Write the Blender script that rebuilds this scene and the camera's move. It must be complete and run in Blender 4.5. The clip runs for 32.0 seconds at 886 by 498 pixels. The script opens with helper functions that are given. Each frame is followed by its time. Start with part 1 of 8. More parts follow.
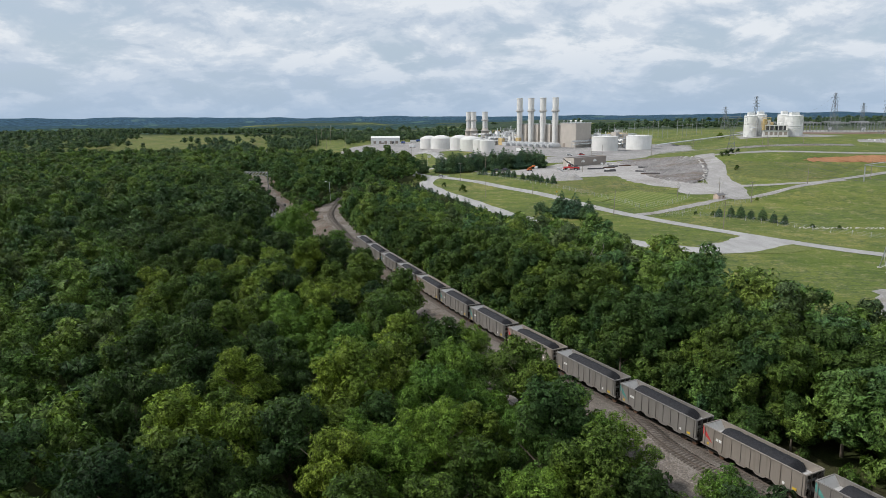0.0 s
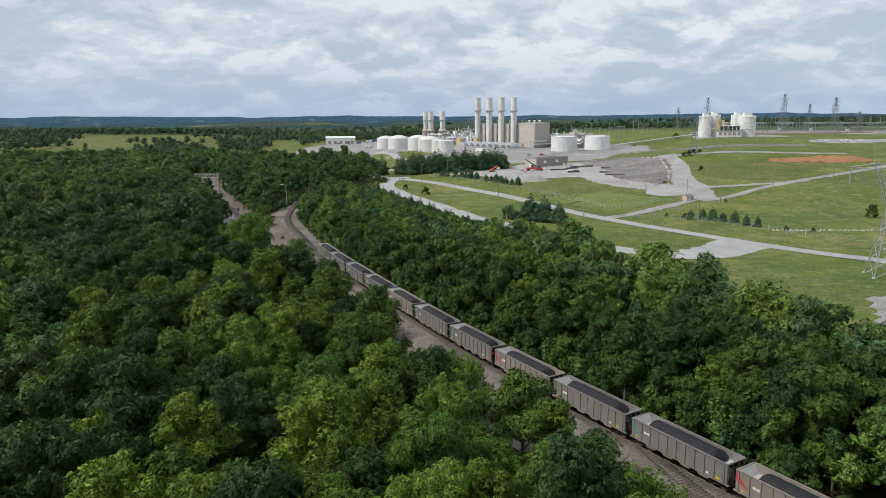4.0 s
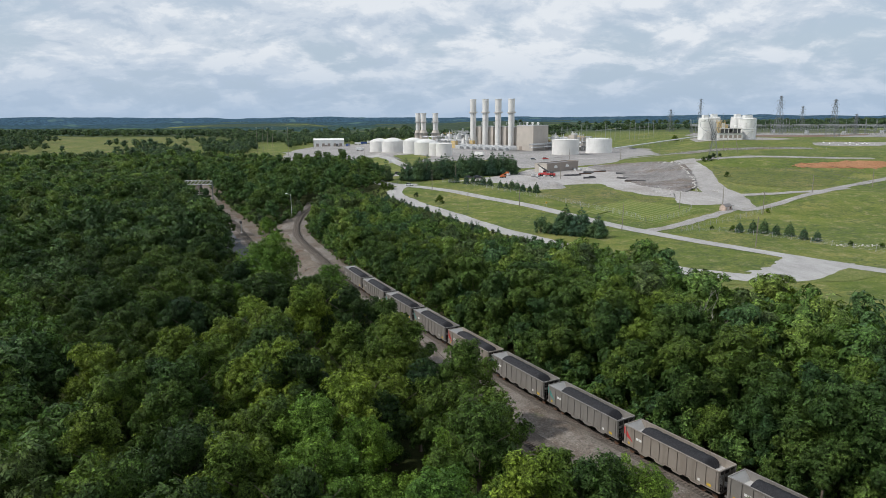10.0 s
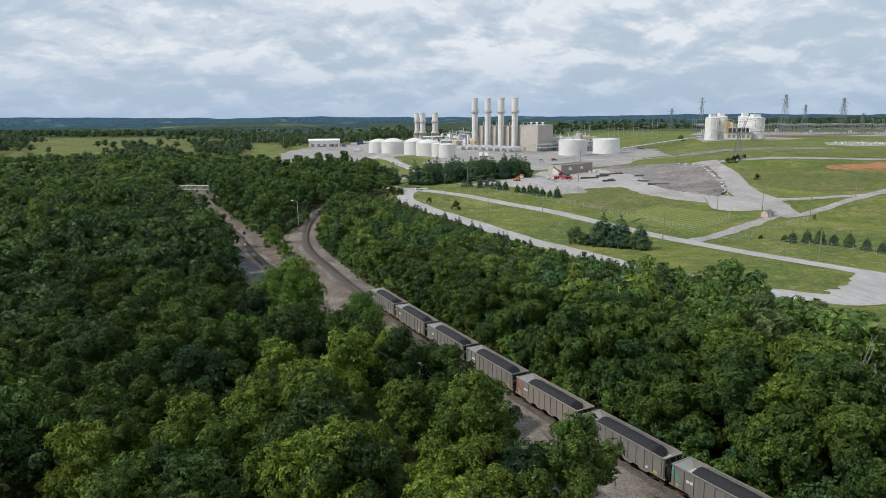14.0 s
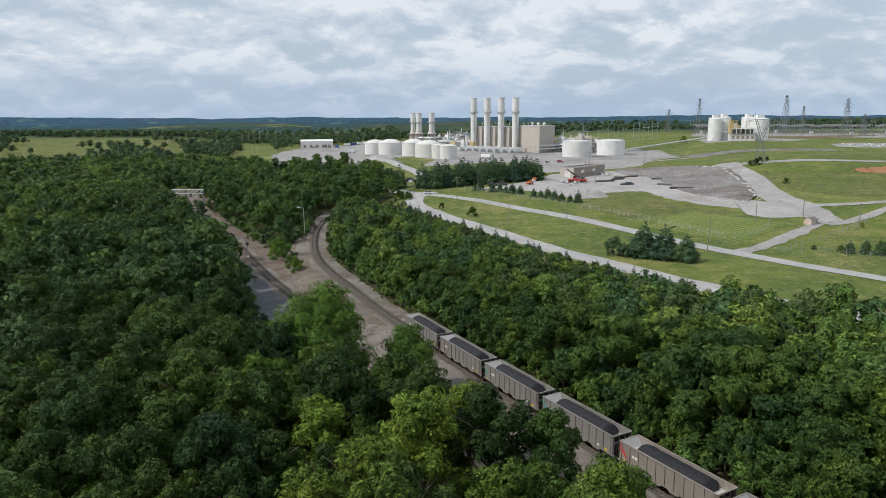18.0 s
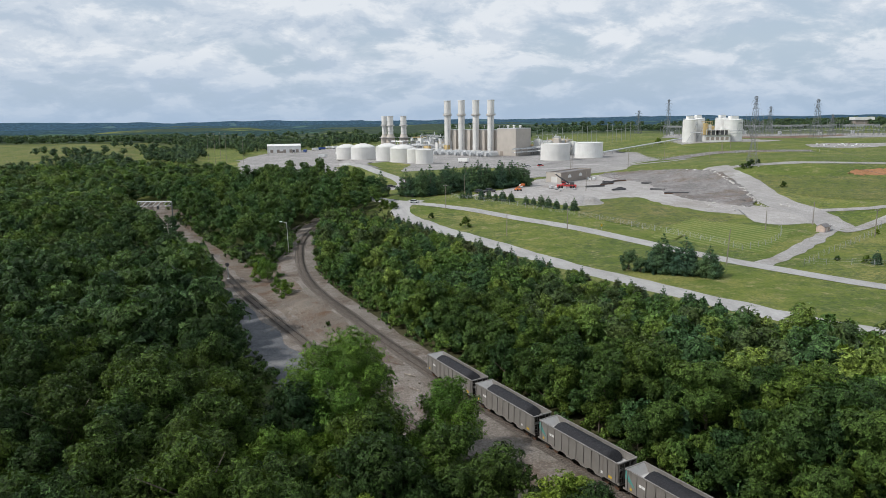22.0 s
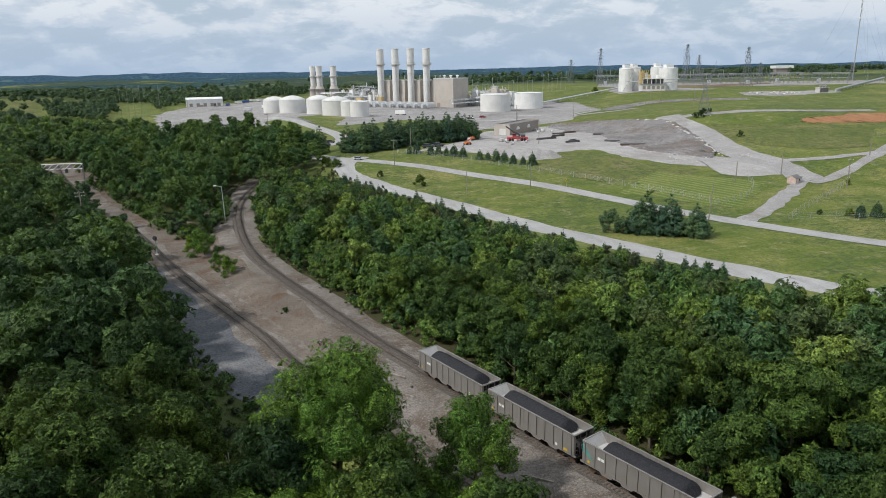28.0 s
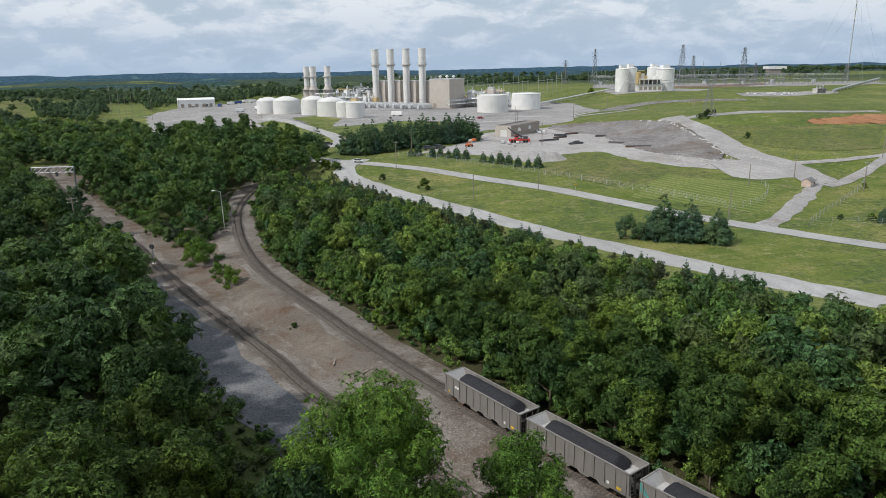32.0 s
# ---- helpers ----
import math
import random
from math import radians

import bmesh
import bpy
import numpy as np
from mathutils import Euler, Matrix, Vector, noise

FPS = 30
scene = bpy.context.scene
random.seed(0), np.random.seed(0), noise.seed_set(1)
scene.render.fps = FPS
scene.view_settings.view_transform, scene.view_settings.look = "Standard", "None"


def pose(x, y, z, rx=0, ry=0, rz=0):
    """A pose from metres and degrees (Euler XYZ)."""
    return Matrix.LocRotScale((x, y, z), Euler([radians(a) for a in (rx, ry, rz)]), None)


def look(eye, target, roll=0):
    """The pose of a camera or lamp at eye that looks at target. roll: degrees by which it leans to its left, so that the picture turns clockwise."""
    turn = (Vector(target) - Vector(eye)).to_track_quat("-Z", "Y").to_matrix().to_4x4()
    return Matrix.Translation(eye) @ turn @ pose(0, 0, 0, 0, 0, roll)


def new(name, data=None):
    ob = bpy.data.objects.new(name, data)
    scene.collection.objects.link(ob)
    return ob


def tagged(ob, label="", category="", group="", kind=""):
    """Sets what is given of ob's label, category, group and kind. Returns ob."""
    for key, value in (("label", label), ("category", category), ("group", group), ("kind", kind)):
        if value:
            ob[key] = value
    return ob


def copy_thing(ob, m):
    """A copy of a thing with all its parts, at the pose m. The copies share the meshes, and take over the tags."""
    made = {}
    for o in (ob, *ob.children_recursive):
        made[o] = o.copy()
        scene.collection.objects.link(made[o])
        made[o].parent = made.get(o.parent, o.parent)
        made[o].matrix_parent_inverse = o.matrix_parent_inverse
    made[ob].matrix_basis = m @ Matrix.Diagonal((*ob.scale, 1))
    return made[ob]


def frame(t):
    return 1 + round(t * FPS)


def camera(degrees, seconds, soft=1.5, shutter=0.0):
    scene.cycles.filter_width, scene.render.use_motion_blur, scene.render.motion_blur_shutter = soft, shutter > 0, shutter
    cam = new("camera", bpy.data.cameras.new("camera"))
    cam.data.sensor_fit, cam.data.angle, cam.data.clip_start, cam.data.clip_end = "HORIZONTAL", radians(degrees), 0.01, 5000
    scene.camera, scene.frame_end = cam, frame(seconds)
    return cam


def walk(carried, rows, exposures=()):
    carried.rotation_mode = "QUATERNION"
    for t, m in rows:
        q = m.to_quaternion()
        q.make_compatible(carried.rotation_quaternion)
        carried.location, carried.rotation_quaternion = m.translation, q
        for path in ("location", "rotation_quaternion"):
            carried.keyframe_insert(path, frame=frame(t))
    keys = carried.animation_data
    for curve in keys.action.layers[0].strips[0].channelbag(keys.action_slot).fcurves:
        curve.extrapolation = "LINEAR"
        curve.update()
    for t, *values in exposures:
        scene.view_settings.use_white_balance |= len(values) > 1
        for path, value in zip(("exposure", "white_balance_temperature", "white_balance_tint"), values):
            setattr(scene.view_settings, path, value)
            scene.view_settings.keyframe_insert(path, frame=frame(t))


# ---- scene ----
# ---- camera ----
# seconds, eye, yaw to the left, pitch, roll (degrees)
ROWS = [
    (0, 0.00, -0.00, 44.80, 0.000, -10.966, -0.567),
    (0.5, -0.17, 1.60, 44.67, -0.025, -10.976, -0.568),
    (1, -0.39, 3.24, 44.57, -0.082, -10.971, -0.558),
    (1.5, -0.68, 4.94, 44.51, -0.813, -10.965, -0.539),
    (2, -1.10, 6.70, 44.49, -1.578, -10.970, -0.521),
    (3, -2.34, 10.46, 44.49, -3.002, -10.988, -0.474),
    (3.5, -3.15, 12.46, 44.52, -3.702, -11.007, -0.459),
    (5.5, -7.60, 21.18, 44.83, -3.851, -10.997, -0.390),
    (6, -8.89, 23.45, 44.92, -3.810, -10.988, -0.370),
    (7, -11.68, 28.14, 45.07, -3.809, -10.992, -0.321),
    (7.5, -13.14, 30.56, 45.15, -3.864, -10.989, -0.314),
    (8, -14.62, 33.05, 45.22, -4.229, -10.994, -0.301),
    (9, -17.53, 38.31, 45.38, -4.943, -10.940, -0.304),
    (10, -20.21, 43.96, 45.53, -5.478, -10.925, -0.333),
    (11, -22.63, 50.02, 45.65, -5.966, -10.914, -0.376),
    (12, -24.96, 56.48, 45.71, -6.085, -10.913, -0.404),
    (13, -27.34, 63.26, 45.68, -6.177, -10.933, -0.417),
    (14, -29.85, 70.13, 45.66, -6.242, -10.965, -0.425),
    (14.5, -31.10, 73.49, 45.66, -6.291, -10.979, -0.389),
    (16.5, -35.91, 86.15, 45.46, -6.653, -10.998, -0.340),
    (17, -37.10, 89.13, 45.33, -6.908, -10.981, -0.314),
    (18, -39.47, 94.88, 45.09, -7.310, -10.912, -0.320),
    (19, -41.78, 100.41, 45.10, -7.411, -10.839, -0.390),
    (20, -44.10, 105.80, 45.40, -8.165, -10.789, -0.508),
    (21, -46.14, 111.19, 45.79, -9.167, -10.787, -0.619),
    (22, -47.70, 116.57, 46.08, -10.238, -10.758, -0.712),
    (23, -48.91, 121.72, 46.17, -11.425, -10.851, -0.776),
    (23.5, -49.46, 124.19, 46.20, -11.985, -11.999, -0.838),
    (24, -49.96, 126.56, 46.23, -12.454, -13.655, -0.900),
    (24.5, -50.39, 128.82, 46.24, -12.911, -14.707, -0.953),
    (25, -50.77, 130.95, 46.20, -13.379, -14.770, -0.986),
    (25.5, -51.12, 132.95, 46.09, -13.883, -14.758, -0.996),
    (27.5, -52.22, 139.73, 45.03, -15.717, -14.698, -1.004),
    (28, -52.48, 141.15, 44.82, -16.173, -14.702, -1.009),
    (29, -53.10, 143.71, 44.53, -16.850, -14.697, -1.006),
    (30, -53.82, 146.06, 44.53, -16.888, -14.694, -0.991),
    (31, -54.48, 148.27, 44.66, -16.898, -14.684, -0.972),
    (32, -55.01, 150.34, 44.73, -16.914, -14.671, -0.964),
]


def row_pose(x, y, z, yaw, pitch, roll):
    a, b = radians(yaw), radians(pitch)
    way = Vector((-math.sin(a) * math.cos(b), math.cos(a) * math.cos(b), math.sin(b)))
    eye = Vector((x, y, z))
    return look(eye, eye + way * 50.0, roll)


cam = camera(65.21, 32.0, soft=0.5)
walk(cam, [(r[0], row_pose(*r[1:])) for r in ROWS])
# ---- end camera ----

# ---- light ----
SUN_EL, SUN_AZ = 46.0, 262.0          # degrees; azimuth clockwise from +y, the side the light comes from
world = bpy.data.worlds.new("sky")
scene.world = world
world.use_nodes = True
wn, wl = world.node_tree.nodes, world.node_tree.links
wn.clear()
sky = wn.new("ShaderNodeTexSky")
sky.sky_type, sky.sun_disc = "NISHITA", False
sky.sun_elevation, sky.sun_rotation = radians(SUN_EL), radians(SUN_AZ)
sky.air_density, sky.dust_density, sky.ozone_density = 1.0, 1.2, 1.0
tc = wn.new("ShaderNodeTexCoord")
sep = wn.new("ShaderNodeSeparateXYZ")
wl.new(tc.outputs["Generated"], sep.inputs[0])


def wmath(op, a, b=0.0, c=None):
    n = wn.new("ShaderNodeMath")
    n.operation = op
    for i, v in enumerate((a, b) if c is None else (a, b, c)):
        if isinstance(v, (int, float)):
            n.inputs[i].default_value = v
        else:
            wl.new(v, n.inputs[i])
    return n.outputs[0]


# the clouds: a broken deck of flat-based heaps, drawn together towards the horizon
zz = wmath("MAXIMUM", sep.outputs[2], 0.0)


def deck(lift):
    """The deck's plan at a little above or below the line of sight."""
    f = wmath("DIVIDE", 1.0, wmath("ADD", wmath("MAXIMUM", wmath("ADD", sep.outputs[2], lift), 0.0), 0.34))
    c = wn.new("ShaderNodeCombineXYZ")
    wl.new(wmath("MULTIPLY", sep.outputs[0], f), c.inputs[0])
    wl.new(wmath("MULTIPLY", sep.outputs[1], f), c.inputs[1])
    return c.outputs[0]


def wnoise(scale, detail, rough, off, at):
    m = wn.new("ShaderNodeMapping")
    m.inputs["Location"].default_value = off
    wl.new(at, m.inputs[0])
    n = wn.new("ShaderNodeTexNoise")
    n.inputs["Scale"].default_value, n.inputs["Detail"].default_value, n.inputs["Roughness"].default_value = scale, detail, rough
    n.inputs["Distortion"].default_value = 0.25
    wl.new(m.outputs[0], n.inputs["Vector"])
    return n.outputs["Fac"]


def wramp(fac, stops):
    r = wn.new("ShaderNodeValToRGB")
    r.color_ramp.interpolation = "EASE"
    while len(r.color_ramp.elements) < len(stops):
        r.color_ramp.elements.new(0.5)
    for e, (p, c) in zip(r.color_ramp.elements, stops):
        e.position, e.color = p, (*c, 1)
    wl.new(fac, r.inputs[0])
    return r.outputs[0]


def wmix(fac, a, b):
    n = wn.new("ShaderNodeMix")
    n.data_type = "RGBA"
    if isinstance(fac, (int, float)):
        n.inputs[0].default_value = fac
    else:
        wl.new(fac, n.inputs[0])
    for s, v in ((6, a), (7, b)):
        if isinstance(v, tuple):
            n.inputs[s].default_value = (*v, 1)
        else:
            wl.new(v, n.inputs[s])
    return n.outputs[2]


here, above = deck(0.0), deck(0.018)
puffs = wnoise(4.2, 10.0, 0.60, (3.1, 1.7, 0.4), here)
over = wnoise(4.2, 10.0, 0.60, (3.1, 1.7, 0.4), above)
veil = wnoise(1.5, 5.0, 0.55, (1.3, 6.2, 2.0), here)
cover = wramp(wmath("ADD", wmath("MULTIPLY", puffs, 0.62), wmath("MULTIPLY", veil, 0.38)), [(0.40, (0, 0, 0)), (0.53, (1, 1, 1))])
lit = wmath("ADD", wmath("MULTIPLY", wmath("SUBTRACT", puffs, over), 2.0), wmath("ADD", wmath("MULTIPLY", veil, 0.95), wmath("MULTIPLY", sep.outputs[0], 0.14)))
shade = wramp(lit, [(0.22, (5.0, 5.85, 7.0)), (0.46, (6.2, 6.9, 7.8)), (0.74, (8.0, 8.4, 8.9))])
clear = wmix(0.8, sky.outputs[0], (4.9, 5.9, 7.1))
clouded = wmix(wmath("MULTIPLY", cover, 0.9), clear, shade)
high = wn.new("ShaderNodeClamp")
wl.new(wmath("MULTIPLY", wmath("SUBTRACT", zz, 0.12), 4.0), high.inputs[0])
clouded = wmix(wmath("MULTIPLY", high.outputs[0], 0.40), clouded, (6.5, 7.0, 7.65))
low = wmath("SUBTRACT", 1.0, wmath("MULTIPLY", zz, 11.0))
lowc = wn.new("ShaderNodeClamp")
wl.new(low, lowc.inputs[0])
final = wmix(wmath("MULTIPLY", lowc.outputs[0], 0.8), clouded, (3.8, 5.05, 6.75))
bg = wn.new("ShaderNodeBackground")
bg.inputs[1].default_value = 0.1
wl.new(final, bg.inputs[0])
wo = wn.new("ShaderNodeOutputWorld")
wl.new(bg.outputs[0], wo.inputs[0])

sun = new("sun", bpy.data.lights.new("sun", "SUN"))
sun.data.energy, sun.data.angle, sun.data.color = 3.15, radians(2.5), (1.0, 0.962, 0.905)
sa, se = radians(SUN_AZ), radians(SUN_EL)
sun.matrix_world = look((300 * math.sin(sa) * math.cos(se), 300 * math.cos(sa) * math.cos(se), 300 * math.sin(se)), (0, 0, 0))
scene.view_settings.exposure = 0.0

# ---- materials ----


class Mat:
    """A node material with short calls for its nodes."""

    def __init__(self, name):
        self.m = bpy.data.materials.new(name)
        self.m.use_nodes = True
        self.n, self.l = self.m.node_tree.nodes, self.m.node_tree.links
        self.b = self.n["Principled BSDF"]
        self.geo = self.n.new("ShaderNodeNewGeometry")
        self.info = self.n.new("ShaderNodeObjectInfo")

    def noise(self, scale, detail=4.0, rough=0.55, stretch=None, local=False):
        n = self.n.new("ShaderNodeTexNoise")
        n.inputs["Scale"].default_value, n.inputs["Detail"].default_value, n.inputs["Roughness"].default_value = scale, detail, rough
        src = self.geo.outputs["Position"]
        if local:
            src = self.n.new("ShaderNodeTexCoord").outputs["Object"]
        if stretch:
            mp = self.n.new("ShaderNodeMapping")
            mp.inputs["Scale"].default_value = stretch
            self.l.new(src, mp.inputs[0])
            src = mp.outputs[0]
        self.l.new(src, n.inputs["Vector"])
        return n.outputs["Fac"]

    def ramp(self, fac, stops):
        r = self.n.new("ShaderNodeValToRGB")
        while len(r.color_ramp.elements) < len(stops):
            r.color_ramp.elements.new(0.5)
        for e, (p, c) in zip(r.color_ramp.elements, stops):
            e.position, e.color = p, ((*c, 1) if isinstance(c, tuple) else (c, c, c, 1))
        self.l.new(fac, r.inputs[0])
        return r.outputs[0]

    def mix(self, fac, a, b, how="MIX"):
        n = self.n.new("ShaderNodeMix")
        n.data_type, n.blend_type = "RGBA", how
        if isinstance(fac, (int, float)):
            n.inputs[0].default_value = fac
        else:
            self.l.new(fac, n.inputs[0])
        for s, v in ((6, a), (7, b)):
            if isinstance(v, tuple):
                n.inputs[s].default_value = (*v, 1)
            else:
                self.l.new(v, n.inputs[s])
        return n.outputs[2]

    def colour(self, v, rough=0.8, metal=0.0, spec=0.3):
        if isinstance(v, tuple):
            self.b.inputs["Base Color"].default_value = (*v, 1)
        else:
            self.l.new(v, self.b.inputs["Base Color"])
        self.b.inputs["Roughness"].default_value, self.b.inputs["Metallic"].default_value = rough, metal
        self.b.inputs["Specular IOR Level"].default_value = spec
        return self

    def bump(self, fac, dist, strength=1.0):
        n = self.n.new("ShaderNodeBump")
        n.inputs["Strength"].default_value, n.inputs["Distance"].default_value = strength, dist
        self.l.new(fac, n.inputs["Height"])
        self.l.new(n.outputs[0], self.b.inputs["Normal"])
        return self


def weathered(name, base, dark, rough=0.6, metal=0.0, scale=0.35, streak=True, spec=0.3):
    """Paint or sheet with stains at two scales and vertical streaks."""
    m = Mat(name)
    a = m.ramp(m.noise(scale, 5), [(0.35, 0.0), (0.7, 1.0)])
    c = m.mix(a, base, tuple(x * 0.86 for x in base))
    s = m.ramp(m.noise(1.6, 5, 0.6, (1.0, 1.0, 0.06) if streak else None), [(0.54, 0.0), (0.78, 0.5)])
    c = m.mix(s, c, dark)
    return m.colour(c, rough, metal, spec).m


def grass_material():
    m = Mat("grass")
    big = m.ramp(m.noise(0.019, 7, 0.64), [(0.33, (0.100, 0.145, 0.026)), (0.50, (0.163, 0.188, 0.042)), (0.66, (0.280, 0.252, 0.090))])
    mid = m.ramp(m.noise(0.06, 7, 0.68), [(0.42, 0.0), (0.60, 1.0)])
    c = m.mix(mid, big, (0.092, 0.132, 0.025))
    stripe = m.ramp(m.noise(0.42, 3, 0.5, (0.07, 1.0, 1.0)), [(0.47, 0.0), (0.64, 0.20)])
    c = m.mix(stripe, c, (0.265, 0.25, 0.105))
    weeds = m.ramp(m.noise(0.17, 8, 0.76), [(0.52, 0.0), (0.66, 0.85)])
    c = m.mix(weeds, c, (0.30, 0.265, 0.14))
    tuft = m.n.new("ShaderNodeMath")
    tuft.operation = "MULTIPLY"
    m.l.new(m.ramp(m.noise(0.42, 7, 0.78), [(0.47, 0.0), (0.58, 0.9)]), tuft.inputs[0])
    m.l.new(m.ramp(m.noise(0.026, 5, 0.6), [(0.42, 0.0), (0.54, 1.0)]), tuft.inputs[1])
    c = m.mix(tuft.outputs[0], c, (0.070, 0.098, 0.040))
    bloom = m.n.new("ShaderNodeMath")
    bloom.operation = "MULTIPLY"
    m.l.new(m.ramp(m.noise(0.9, 6, 0.8), [(0.56, 0.0), (0.66, 0.8)]), bloom.inputs[0])
    m.l.new(m.ramp(m.noise(0.021, 4, 0.6, (1.0, 1.3, 1.0)), [(0.50, 0.0), (0.60, 1.0)]), bloom.inputs[1])
    c = m.mix(bloom.outputs[0], c, (0.34, 0.33, 0.25))
    fine = m.noise(1.1, 5, 0.75)
    c = m.mix(m.ramp(fine, [(0.36, 0.65), (0.56, 0.0)]), c, (0.050, 0.078, 0.020))
    # beyond the plant the land is a patchwork of woods and fields
    ln = m.n.new("ShaderNodeVectorMath")
    ln.operation = "LENGTH"
    m.l.new(m.geo.outputs["Position"], ln.inputs[0])
    rg_ = m.n.new("ShaderNodeMapRange")
    rg_.inputs[1].default_value, rg_.inputs[2].default_value = 1250.0, 1700.0
    m.l.new(ln.outputs["Value"], rg_.inputs[0])
    mul = m.n.new("ShaderNodeMath")
    mul.operation = "MULTIPLY"
    m.l.new(rg_.outputs[0], mul.inputs[0])
    m.l.new(m.ramp(m.noise(0.0042, 5, 0.6), [(0.55, 1.0), (0.62, 0.0)]), mul.inputs[1])
    c = m.mix(mul.outputs[0], c, m.ramp(m.noise(0.06, 5, 0.75), [(0.4, (0.018, 0.032, 0.020)), (0.6, (0.050, 0.078, 0.045))]))
    return m.colour(c, 0.9, 0, 0.1).bump(fine, 0.25).m


def meadow_material():
    """Mown grass: swaths about three metres wide."""
    m = Mat("mown_stripes")
    base = m.ramp(m.noise(0.05, 6, 0.65), [(0.35, (0.095, 0.150, 0.028)), (0.65, (0.175, 0.205, 0.052))])
    mp = m.n.new("ShaderNodeMapping")
    mp.inputs["Rotation"].default_value = (0, 0, radians(70))
    m.l.new(m.geo.outputs["Position"], mp.inputs[0])
    w = m.n.new("ShaderNodeTexWave")
    w.bands_direction = "Y"
    w.inputs["Scale"].default_value, w.inputs["Distortion"].default_value, w.inputs["Detail"].default_value, w.inputs["Detail Scale"].default_value = 0.10, 1.6, 3.0, 0.25
    m.l.new(mp.outputs[0], w.inputs["Vector"])
    c = m.mix(m.ramp(w.outputs["Fac"], [(0.45, 0.0), (0.85, 0.6)]), base, (0.26, 0.26, 0.12))
    fine = m.noise(1.1, 5, 0.75)
    c = m.mix(m.ramp(fine, [(0.36, 0.55), (0.56, 0.0)]), c, (0.055, 0.085, 0.022))
    return m.colour(c, 0.9, 0, 0.1).bump(fine, 0.25).m


def pasture_material():
    """Unmown pasture: olive grass, grey-green weed clumps, pale seed heads."""
    m = Mat("pasture")
    c = m.ramp(m.noise(0.045, 7, 0.68), [(0.34, (0.098, 0.135, 0.030)), (0.50, (0.165, 0.175, 0.050)), (0.66, (0.235, 0.205, 0.090))])
    clump = m.ramp(m.noise(0.33, 7, 0.76), [(0.48, 0.0), (0.58, 0.85)])
    c = m.mix(clump, c, (0.078, 0.105, 0.048))
    seed = m.ramp(m.noise(0.75, 6, 0.8), [(0.57, 0.0), (0.66, 0.75)])
    c = m.mix(seed, c, (0.32, 0.31, 0.23))
    fine = m.noise(1.3, 5, 0.75)
    c = m.mix(m.ramp(fine, [(0.36, 0.7), (0.55, 0.0)]), c, (0.050, 0.072, 0.022))
    return m.colour(c, 0.92, 0, 0.1).bump(fine, 0.4).m


def rough_grass_material():
    m = Mat("rough_grass")
    c = m.ramp(m.noise(0.10, 6, 0.65), [(0.3, (0.115, 0.150, 0.040)), (0.5, (0.170, 0.195, 0.062)), (0.7, (0.25, 0.24, 0.105))])
    fine = m.noise(1.1, 5, 0.7)
    c = m.mix(m.ramp(fine, [(0.35, 0.6), (0.6, 0.0)]), c, (0.06, 0.085, 0.024))
    return m.colour(c, 0.92, 0, 0.1).bump(fine, 0.5).m


def gravel_material(name, lo, hi, scale=1.0, rut=0.0, stain=None, stones=1.0, mixin=()):
    """Loose stone: broad tones, blotches, wheel ruts where asked, single stones."""
    m = Mat(name)
    a = m.ramp(m.noise(0.06 * scale, 6, 0.62), [(0.32, lo), (0.68, hi)])
    blot = m.ramp(m.noise(0.33 * scale, 8, 0.74), [(0.42, 0.0), (0.66, 0.5)])
    c = m.mix(blot, a, stain or tuple(x * 0.66 for x in lo))
    if rut:
        tracks = m.ramp(m.noise(0.5 * scale, 4, 0.6, (1.0, 0.10, 1.0)), [(0.45, 0.0), (0.62, rut)])
        c = m.mix(tracks, c, tuple(x * 0.72 for x in lo))
    for tone, size, cut in mixin:
        c = m.mix(m.ramp(m.noise(size, 8, 0.72), [(cut - 0.05, 0.0), (cut + 0.07, 0.85)]), c, tone)
    st = m.noise(3.4 * scale, 3, 0.7)
    c = m.mix(m.ramp(st, [(0.36, 0.65 * stones), (0.52, 0.0)]), c, tuple(x * 0.42 for x in lo))
    c = m.mix(m.ramp(st, [(0.56, 0.0), (0.72, 0.6 * stones)]), c, tuple(min(0.75, x * 1.35) for x in hi))
    return m.colour(c, 0.95, 0, 0.1).bump(st, 0.12).m


